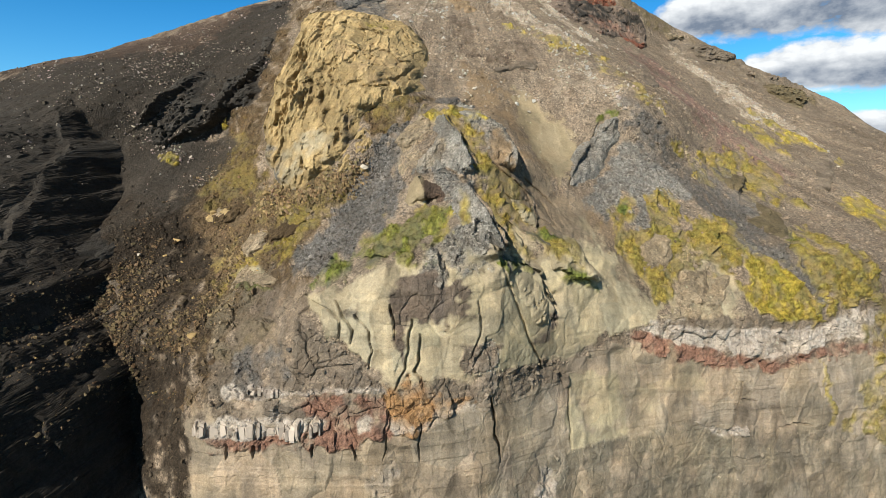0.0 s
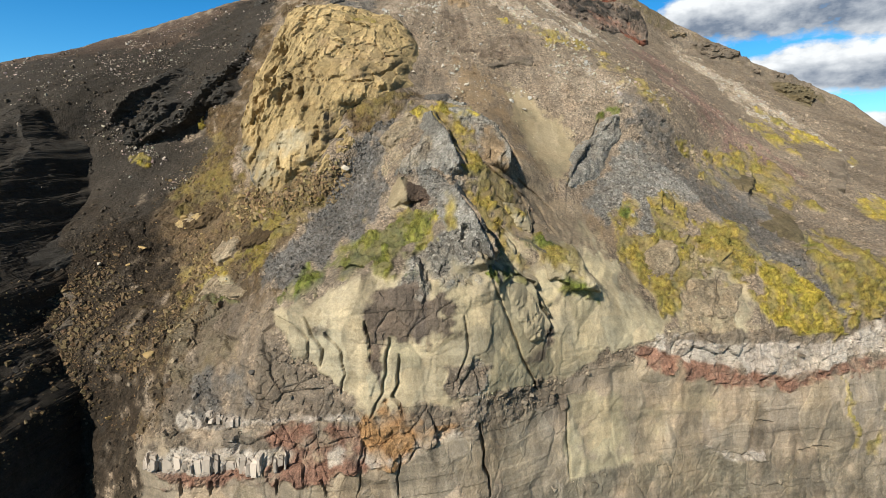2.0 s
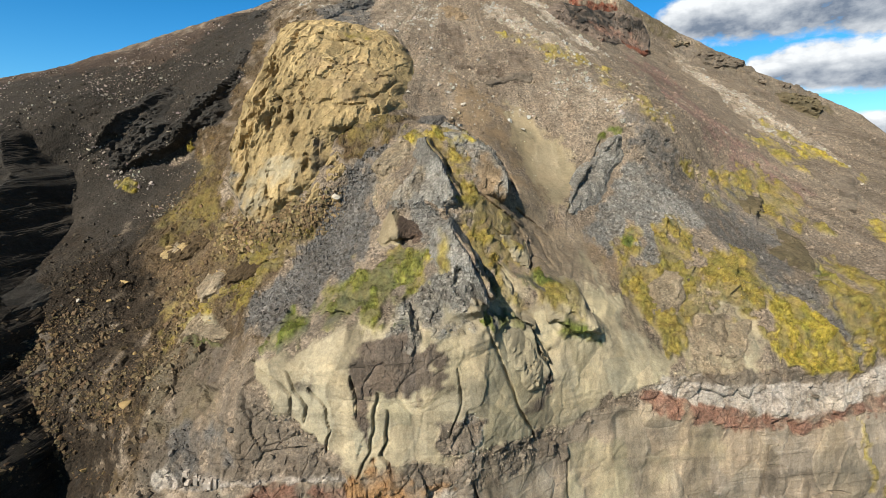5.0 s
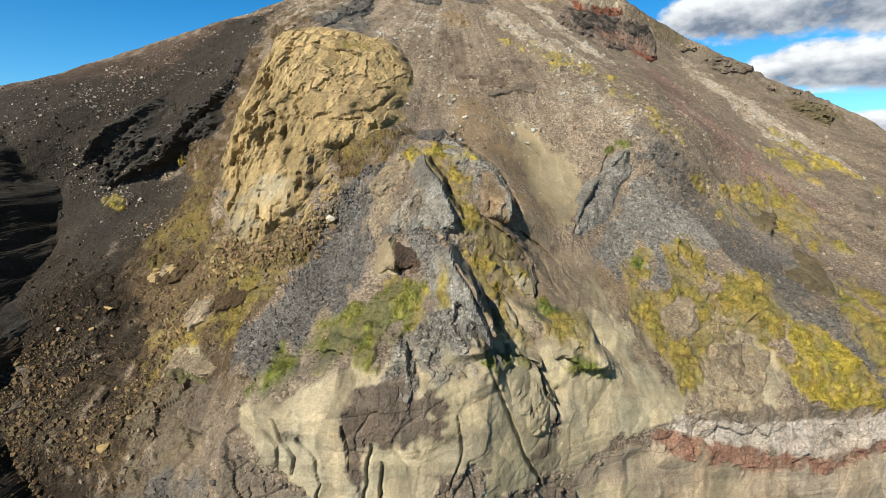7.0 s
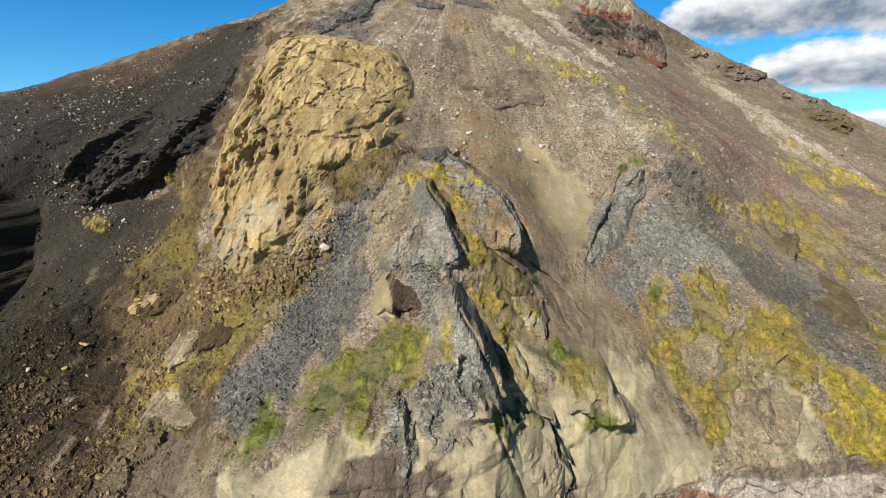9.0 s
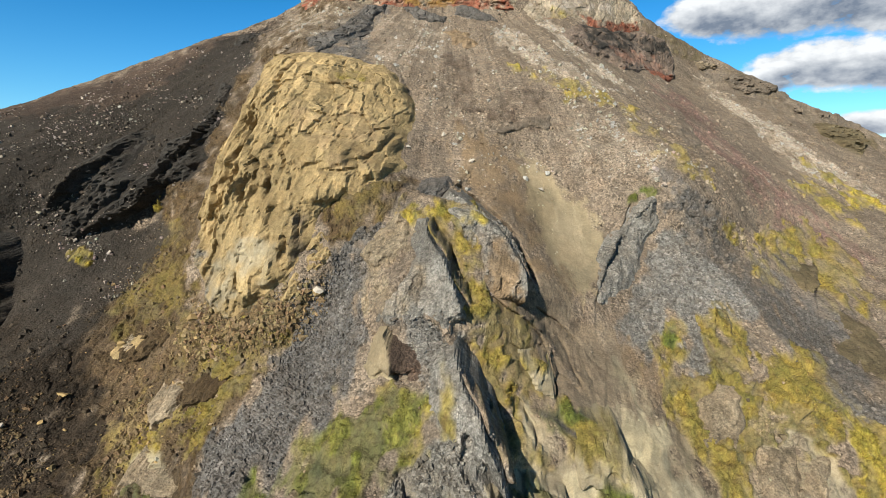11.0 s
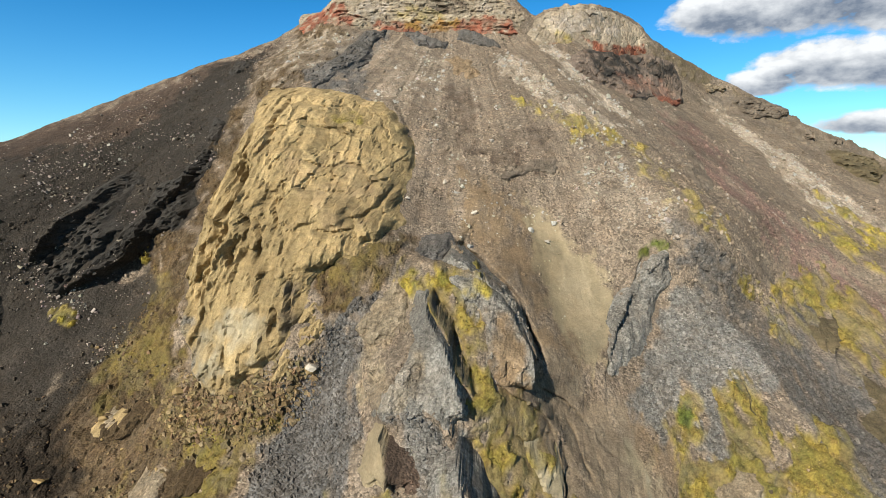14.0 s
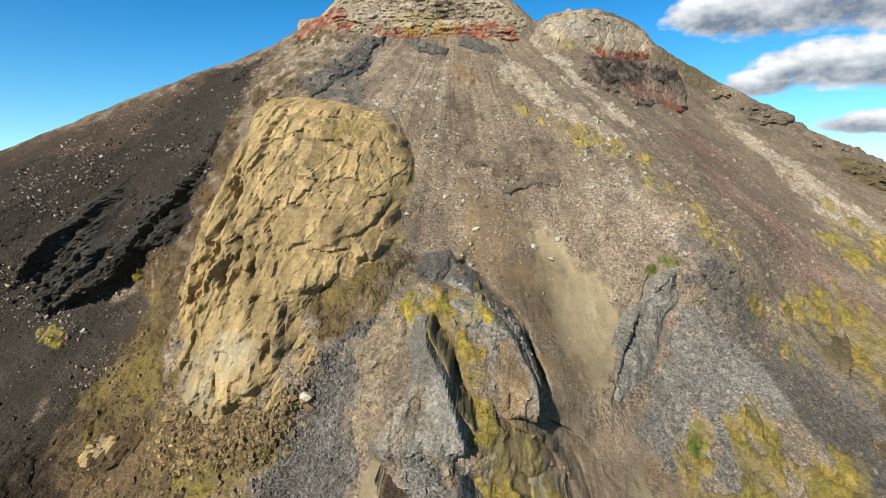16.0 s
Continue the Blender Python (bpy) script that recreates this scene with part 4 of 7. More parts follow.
# gravel, grass and rock round the ridges
zone("bluegravel", 0.4, 0.8, 1, [(-12.8, 68.8), (-8.5, 68.8), (-8.7, 63.4), (-6.7, 61.8), (-7.3, 59.4), (-8.9, 55.3), (-12.1, 52.9), (-12.7, 51.4), (-16.2, 49.7), (-20.7, 48.1), (-23, 50), (-18.8, 53.7), (-16.9, 57.5), (-16, 61.8), (-14.2, 64.8)])
zone("gravel", 0.2, 0.4, 1, [(-1.6, 63.3), (0.1, 63.6), (2.9, 62), (2.2, 61.2), (0.3, 60.8), (-0.8, 61.9)])
zone("soil", 0.5, 0.8, 0.8, [(12.3, 61.3), (20.5, 58), (23.2, 54.2), (26.2, 51.9), (22.6, 52.4), (18, 53.5), (15.9, 56.3), (13.9, 59.7)])
zone("moss", 0.4, 0.9, 0.75, [(5.5, 66.8), (7.8, 67.4), (8.3, 63.3), (8.8, 60), (12.2, 55.9), (10.4, 54.9), (7.7, 57), (5.3, 61)])
zone("brownsoil", 0.4, 0.8, 0.6, [(9.5, 68), (12.4, 66.4), (12.8, 62), (9.7, 61.1), (8.3, 63.9)])
zone("grass", 0.5, 0.9, 1, [(-6.1, 55.8), (-1.2, 58.4), (0.7, 58.7), (0.2, 56.8), (-1.1, 54.9), (-4.1, 53.3), (-4.8, 52), (-6.7, 51.3), (-9.5, 51.9), (-12.1, 51.5), (-11.8, 52.7), (-9, 54.2)])
zone("green", 0.6, 1, 0.5, [(-5.1, 54.7), (-0.9, 55.8), (-2.4, 53.3), (-5.1, 52.9)])
zone("green", 0.6, 1, 0.55, [(-9.5, 51.9), (-4.9, 52.3), (-4.6, 51.4), (-8.4, 51.2)])
zone("rockgrey", 0.2, 0.5, 0.9, [(2.9, 61.7), (3.9, 61.1), (7, 56.3), (7.9, 53), (5, 54.1), (3.8, 56.8), (2, 59.7)])
zone("tuff", 0.3, 0.6, 0.9, [(17.8, 53.1), (21.8, 52.5), (21, 50), (21.9, 47.9), (15.9, 48.2), (12.7, 49.7), (14.2, 51.8)])
zone("moss", 0.4, 0.8, 0.6, [(14.3, 54.5), (17.8, 53.1), (22.3, 52), (19, 50.7), (14.7, 51.3)])
zone("green", 0.2, 0.5, 0.9, [(12.6, 54.3), (17.8, 53.1), (18.4, 52.6), (14.6, 52.9)])
zone("green", 0.2, 0.5, 1, [(6.6, 51.6), (9.5, 50.5), (10.7, 49.4), (8.7, 49.1), (7.1, 50.5)])
zone("gravel", 0.3, 0.6, 1, [(38.8, 67.1), (47.4, 65), (51.9, 61.3), (42.5, 61), (39, 58.9), (39.4, 57.4), (36.6, 54.4), (33.6, 54.1), (36.8, 57.5), (35.3, 60.4), (32.1, 57.5), (29.6, 54.9), (28.6, 57.6), (26.6, 58.4), (31.7, 62.9)])
zone("slate", 0.4, 0.8, 0.9, [(48.8, 65), (55.1, 60.2), (57, 55.1), (55.3, 50.7), (57.4, 49.6), (52.6, 49.7), (52.1, 52.5), (52.2, 56.1), (49.6, 59.9)])
zone("moss", 0.3, 0.7, 0.9, [(39.5, 60.3), (45.3, 60.5), (45.3, 58), (41.7, 54.2), (37.7, 53.4), (39.4, 57.4)])
zone("moss", 0.3, 0.7, 0.7, [(32.1, 57.5), (36.2, 60.4), (37.2, 58.2), (35.1, 57.5), (30.9, 54.8)])
zone("green", 0.3, 0.5, 0.8, [(33.3, 58.2), (35.2, 58.9), (34.3, 56.8), (32, 56.5)])
zone("moss", 0.3, 0.8, 0.95, [(30.4, 52.6), (38.6, 53.8), (44.5, 53.5), (42.7, 49.8), (29.2, 50.3)])
zone("moss", 0.3, 0.8, 0.95, [(46.2, 55.3), (51.5, 56.5), (56.9, 54.5), (52.9, 53.1), (53.6, 50.8), (54.2, 49.7), (42.7, 49.8)])
zone("tuff", 0.15, 0.3, 0.95, [(35, 50.1), (38.1, 52.8), (40.2, 52), (39.6, 49.8), (35.1, 49.2)])
zone("moss", 0.3, 0.6, 0.85, [(66.7, 69.8), (75.7, 70.4), (73.3, 66.3), (66, 63.4), (62.1, 64.5)])
zone("moss", 0.3, 0.6, 0.85, [(60.1, 68.8), (65.1, 69.6), (62.7, 66.3), (59.8, 66.8)])
zone("moss", 0.3, 0.6, 0.85, [(57.1, 63.5), (59.8, 62.8), (58.6, 61.2), (56.2, 61.9)])
zone("moss", 0.3, 0.6, 0.85, [(66.7, 59.8), (73.4, 60.3), (70.3, 58.6), (65.9, 58.4)])
zone("moss", 0.3, 0.6, 0.85, [(52.7, 70.7), (57.6, 69), (55.4, 67.6), (52.9, 68.9)])
zone("moss", 0.3, 0.6, 0.85, [(72.6, 58.6), (76.8, 59), (73, 57.3), (70.5, 57.4)])
zone("moss", 0.3, 0.6, 0.85, [(78, 59), (80.4, 56.9), (78.3, 56.2), (76.4, 57.8)])
# pale streak down the far slope
zone("chips", 0.5, 1.2, 0.8, [(89.2, 105), (93.4, 97.4), (98.2, 89.9), (101.8, 81), (104.2, 74.7), (105, 70), (109, 72), (109, 77), (106.5, 83), (102.8, 92), (98, 99.4), (94, 107)])
zone("straw", 0.6, 1.5, 0.75, [(97, 86), (101, 79.5), (103.5, 73), (104.5, 68), (108, 66), (106, 73), (103, 80)])
# dark rock along the falling ridge, and shade on the gully floor painted into its colour
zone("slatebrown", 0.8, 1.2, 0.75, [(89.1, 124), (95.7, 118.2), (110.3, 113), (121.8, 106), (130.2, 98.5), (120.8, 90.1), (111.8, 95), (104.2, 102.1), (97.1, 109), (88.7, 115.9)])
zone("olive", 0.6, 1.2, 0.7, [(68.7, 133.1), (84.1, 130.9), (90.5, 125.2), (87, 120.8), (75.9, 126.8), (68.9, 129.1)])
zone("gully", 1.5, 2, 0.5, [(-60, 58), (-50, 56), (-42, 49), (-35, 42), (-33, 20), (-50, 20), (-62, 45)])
zone("slate", 0.8, 1.2, 0.6, [(67.7, 66.7), (67.1, 61.5), (68.5, 58.2), (54.8, 52.7), (54.2, 54.3), (56.1, 59.2), (58.1, 64.8)])
# dark cinders below the crags, brown gravel beside the ochre rock
zone("cinder", 0.8, 1.2, 0.95, [(-55.6, 68.8), (-49.5, 72.8), (-44.4, 70.6), (-46.9, 63.9), (-50.3, 60), (-52.2, 57.9), (-56.4, 62.8)])
zone("earth", 0.6, 1.2, 0.85, [(-42.7, 102.5), (-35.9, 94.5), (-38, 77.2), (-38.5, 69.6), (-43.2, 68), (-43.7, 77.8), (-44, 90.8)])
zone("earth", 0.6, 1.2, 0.7, [(-43.1, 112.1), (-41.6, 103.9), (-42.4, 93.2), (-42.1, 86.2), (-44.5, 86.3), (-45.9, 95.9), (-45.5, 105.8)])

# ---- steps and cracks in the face: outlines run downhill, the far side is set back ----
fin(3.2, 4, 0.4, [(-0.1, 73.6), (1.7, 71.5), (3.5, 68.6), (5, 65.5)])
fin(3, 4, 0.4, [(7.4, 74.4), (10.1, 73.2), (12.5, 70.8), (13.6, 67.8), (13.8, 64.8)])
fin(5, 5, 0.5, [(3.8, 61.8), (6.2, 57.9), (7.9, 54.5), (8.9, 51.7)])
fin(2.2, 3, 2.5, [(-0.2, 70.1), (-2.4, 66.9), (-5.4, 62.7)])
fin(3, 4, 0.5, [(-1.8, 78.2), (0.7, 76.8), (3.4, 75.6)])
fin(2.5, 3, 0.5, [(17.4, 52.8), (21.6, 52), (21.9, 49.5), (24.4, 46.9)])
fin(1, 2.5, 0.5, [(11.9, 58.5), (15.4, 57.7), (15.4, 54.3)])
fin(0.9, 3, 0.5, [(10.8, 55.2), (14.8, 52.6), (17.5, 51.3)])
fin(1.8, 3, 0.5, [(51.7, 56.4), (49.1, 53.2), (46.2, 49.4)])
fin(1.8, 3, 0.5, [(72.1, 56.8), (66.7, 53.6), (61.3, 50.6)])
fin(1.5, 3, 0.5, [(43.8, 60.8), (42.9, 56.3), (41, 52.2)])
fin(0.8, 3, 0.5, [(11.3, 63), (15.6, 59), (19.3, 55.1)])
fin(2.2, 4, 0.6, [(5.1, 55.1), (7.6, 51.7), (8.8, 48.2)])
fin(1.8, 3, 0.6, [(-16.2, 47.2), (-10.7, 50.6), (-6, 51.2)])
fin(3.2, 3.5, 0.7, [(-46.9, 95.3), (-47.3, 89.7), (-48.5, 86.8), (-49.8, 83.2), (-50.4, 79.2), (-51.3, 76.9), (-53.3, 74.6), (-58, 72.1), (-61.3, 69.6)])
fin(3.0, 3.5, 0.7, [(-60.5, 90.3), (-60.9, 84.7), (-63, 81.3), (-64.6, 77.6), (-66.7, 74.9)])
scarp(3.6, 1, 0.35, [(0.4, 73.5), (2, 71.5), (3.7, 68.6), (4.8, 66.5), (5.5, 64.7)])
scarp(1.9, 1, 0.35, [(8.1, 74.1), (10.3, 73.2), (12.7, 70.8), (13.8, 67.8), (13.9, 64.8)])
scarp(2, 3, 0.35, [(-1.9, 77.9), (1.1, 76.2), (5.6, 75.2), (8.3, 74.3)])
scarp(2.5, 4, 0.35, [(3.9, 79), (5.8, 77.1), (8.7, 74.8)])
scarp(2.5, 4, 0.35, [(36.5, 75.6), (32.6, 71.7), (28.7, 67.5), (26, 64), (25, 62)])
scarp(5, 2.4, 0.35, [(4.2, 61.3), (6.5, 57.7), (8.1, 54.3), (8.9, 51.7)])
scarp(2.2, 1.2, 0.35, [(8.7, 51.8), (11.8, 49.9), (13.9, 48.9), (14, 46.8), (15.4, 44.9), (15.5, 42.8)])
scarp(1.3, 1.3, 0.35, [(15.4, 57.7), (15.4, 55.9), (15, 53.9)])
scarp(0.8, 1.2, 0.35, [(9.4, 56.1), (10.9, 54.2), (12.1, 52.5)])
scarp(2, 3, 0.35, [(21.5, 49.6), (22.9, 48.7), (24.3, 47.4)])
scarp(1.5, 3, 0.35, [(21, 52.3), (21.8, 51.6), (21.5, 49.8)])
scarp(1.2, 1.5, 0.35, [(13.2, 61.4), (15.2, 59.1), (17.2, 56.5), (19.2, 54.9)])
scarp(0.8, 1.5, 0.35, [(9.4, 64.7), (12.9, 62.1), (14.5, 59.9)])
scarp(1.2, 1.5, 0.35, [(13.1, 58.8), (14.8, 57.6), (15.1, 56.2)])
scarp(1.5, 2.5, 0.35, [(51.6, 55.7), (50.1, 54.5), (48.5, 52.6)])
scarp(1.5, 3, 0.3, [(-8.7, 104.2), (-5.5, 98.7), (-3.6, 90.9)])
scarp(1.2, 3, 0.3, [(38.2, 79.7), (42.7, 75.5), (47.7, 70.4)])
scarp(1.8, 1.8, 0.35, [(73.1, 65.5), (69.5, 62.3), (64.7, 59.7)])
scarp(1.8, 1.8, 0.35, [(53.5, 56.3), (50.1, 54.5), (48.4, 52), (49.5, 50.1)])
scarp(1.8, 1.8, 0.35, [(63.7, 52.3), (60.4, 50)])
scarp(1.8, 1.8, 0.35, [(67, 57), (64.2, 54.9), (59.4, 52.8)])
scarp(1.8, 1.8, 0.35, [(62.9, 70.1), (60.8, 65.1)])
scarp(1.8, 1.8, 0.35, [(54, 52.1), (53.2, 49.2)])
scarp(1.8, 1.8, 0.35, [(42.5, 60.8), (41.1, 57.8)])
scarp(1.8, 1.8, 0.35, [(57.1, 49.5), (57.1, 47.1), (58.7, 44.1)])
scarp(1.8, 2, 0.35, [(69.9, 63.5), (65.3, 60.9), (63, 58.4)])
scarp(1.5, 2, 0.35, [(69.9, 58), (66.6, 55.9)])
scarp(1.5, 2, 0.35, [(57.1, 95.1), (53, 89.9), (52, 86.5)])
scarp(2, 2, 0.35, [(5.1, 57.1), (3.9, 54.4), (5.3, 52.3)])
scarp(2, 2, 0.35, [(-1.8, 53), (-0.5, 51.3), (-0.5, 49.5)])
scarp(2, 2, 0.35, [(5.4, 54.8), (6.8, 51.8), (8.2, 49.5)])
crack(1.0, 2.8, [(4.2, 79.2), (7.1, 76.9), (9.8, 74.3), (12.6, 71.1), (13.9, 68.4), (14.6, 65)])
crack(0.22, 1, [(-16.7, 46.5), (-14.4, 45.9), (-12.7, 44.5), (-13, 42)])
crack(0.24, 1.1, [(-13.1, 46.8), (-12.3, 45.1), (-11, 43.3), (-11.5, 41.4)])
crack(0.2, 1, [(-10.7, 45.2), (-9.2, 43.3), (-8.6, 40.8), (-9, 38.3)])
crack(0.26, 1.2, [(-6.1, 46.5), (-6, 44.6), (-5.8, 42)])
crack(0.26, 1.2, [(-3.7, 44.5), (-4.3, 41.3), (-4.7, 38.2), (-5.6, 35.8)])
crack(0.26, 1.2, [(-2.8, 42.6), (-3.2, 38.8), (-3.4, 37.9), (-2.2, 35.7)])
crack(0.3, 1.4, [(6.4, 33.9), (6.8, 31.1), (7.1, 28.4), (7.6, 25)])
crack(0.24, 1, [(18, 34.1), (18.3, 28.3), (18.7, 23.5)])
crack(0.3, 1.2, [(7.9, 49.6), (10, 45), (12.1, 40.1), (14.6, 35.1)])
crack(0.34, 1.5, [(13.8, 48.6), (14.4, 46.2), (15.8, 44), (15.3, 42.1)])
crack(0.18, 0.8, [(47.5, 30.4), (47.1, 27), (46.8, 23.7)])
crack(0.18, 0.8, [(47.2, 27.5), (50.3, 27)])
crack(0.26, 1, [(53.4, 18.1), (54.4, 22.3), (57.9, 22.8), (60.3, 22.2)])
crack(0.24, 1, [(-23, 29.5), (-23.3, 27.4)])
crack(0.24, 1, [(-26.6, 29.2), (-26.5, 27.3)])
crack(0.22, 1, [(-15.8, 29.7), (-16, 27.7)])
crack(0.2, 0.8, [(-10.9, 29.6), (-10.4, 27.6)])
crack(0.24, 1, [(45.4, 47.3), (43, 44.4), (40.8, 41.8)])
crack(0.2, 0.8, [(4.5, 46.4), (4.7, 42.7), (3.8, 39)])
crack(0.16, 0.7, [(-2.5, 32.1), (-3.1, 29), (-2.8, 27)])
crack(0.16, 0.7, [(-6.8, 34.8), (-6.1, 32.4), (-6.7, 29.4), (-7, 27.4)])
crack(0.26, 1.1, [(5.6, 66.5), (9.1, 64.4), (12.6, 61.6), (14.6, 59.4)])
crack(0.26, 1.1, [(9.9, 60), (11.6, 58.8), (14.3, 58.4), (15.4, 57.2), (15.3, 54.8)])
crack(0.26, 1.1, [(13.6, 62.8), (17.6, 59.8), (20.4, 56.9)])
crack(0.26, 1.1, [(17.2, 58.4), (18.5, 55.5), (19.3, 54.1)])
crack(0.26, 1.1, [(12.9, 61), (15.5, 57.5)])
crack(0.26, 1.1, [(16, 55.5), (18.6, 54)])
crack(0.26, 1.1, [(-1.1, 63.7), (1.1, 63.2), (3.4, 61.2)])
crack(0.32, 1.6, [(9.5, 56.3), (10.9, 55.1), (12.1, 53.1), (12, 51.8)])
crack(0.32, 1.6, [(15.4, 57.7), (15.3, 55.4), (15.1, 53.8)])
crack(0.32, 1.6, [(20.8, 51.9), (22.1, 51.3)])
crack(0.32, 1.6, [(8.7, 51.8), (11.2, 50), (13.8, 48.7), (14.2, 46.8), (15.6, 44.6)])
crack(0.32, 1.6, [(-10.7, 51.4), (-8.3, 51.7), (-6.5, 51.2)])
crack(0.32, 1.6, [(-25.5, 53.8), (-23.3, 54.6), (-22.1, 54.5)])
crack(0.35, 1.8, [(35, 75.6), (31.8, 71), (28.1, 66.2), (25.2, 61.9)])

# ---- the mountain as one sheet ----
def paint(x, z, first, zones, shape):
    """Cover colour and shares at every point."""
    col = np.empty((x.size, 3))
    share = np.empty((x.size, 5))
    c, *rest = *KINDS[first], CALM.get(first, 0.1)
    col[:], share[:] = c, rest
    y0 = np.zeros(x.size)
    wx = fbm(x, y0, z, 3.0, 4, 11) + 0.5 * fbm(x, y0, z, 0.9, 2, 51)
    wz = fbm(x, y0, z, 3.0, 4, 31) + 0.5 * fbm(x, y0, z, 0.9, 2, 71)
    grit = fbm(x, y0, z, 1.6, 4, 91)
    patch = fbm(x, y0, z, 2.6, 4, 121)
    for key, soft, rag, alpha, outline in zones:
        pad = soft + rag * 2 + 1
        pick = np.nonzero((x > outline[:, 0].min() - pad) & (x < outline[:, 0].max() + pad) & (z > outline[:, 1].min() - pad) & (z < outline[:, 1].max() + pad))[0]
        if not len(pick):
            continue
        d = outline_depth(x[pick] + wx[pick] * rag * 0.8, z[pick] + wz[pick] * rag * 0.8, outline)
        m = np.clip(d / soft * 0.5 + 0.5 + grit[pick] * 0.6, 0, 1)
        m = (m * m * (3 - 2 * m) * alpha)[:, None]
        if alpha < 0.95:
            m = m * np.clip(1.0 + 0.9 * grit[pick][:, None], 0, 1 / alpha)
        c, *rest = *KINDS[key], CALM.get(key, 0.1)
        if rest[1] > 0.9:
            m = m * np.clip(1.7 + 1.3 * patch[pick][:, None], 0.3, 1)
        m = np.clip(m, 0, 1)
        col[pick] = col[pick] * (1 - m) + np.array(c) * m
        share[pick] = share[pick] * (1 - m) + np.array(rest) * m
    return col, share


DULL = 0.645  # bare dry rock is darker than the kinds table, all alike


def set_cover(me, col, share):
    even = share[:, 4:5] if share.shape[1] > 4 else np.full((len(share), 1), 0.2)
    for name, data in (("cover", np.concatenate([col[:, :3] * DULL, even], 1)), ("share", np.concatenate([share[:, :3], even], 1))):
        at = me.attributes.new(name, "FLOAT_COLOR", "POINT")
        at.data.foreach_set("color", data.astype(np.float32).ravel())


def sheet_mesh(name, verts, rows, cols, keep=None, smooth=False):
    i = np.arange(rows * cols).reshape(rows, cols)
    quads = np.stack([i[:-1, :-1], i[:-1, 1:], i[1:, 1:], i[1:, :-1]], -1).reshape(-1, 4)
    if keep is not None:
        quads = quads[keep]
    me = bpy.data.meshes.new(name)
    me.vertices.add(len(verts))
    me.vertices.foreach_set("co", verts.astype(np.float32).ravel())
    me.loops.add(quads.size)
    me.loops.foreach_set("vertex_index", quads.astype(np.int32).ravel())
    me.polygons.add(len(quads))
    me.polygons.foreach_set("loop_start", np.arange(0, quads.size, 4, dtype=np.int32))
    me.polygons.foreach_set("use_smooth", np.full(len(quads), smooth))
    me.update(calc_edges=True)
    return me


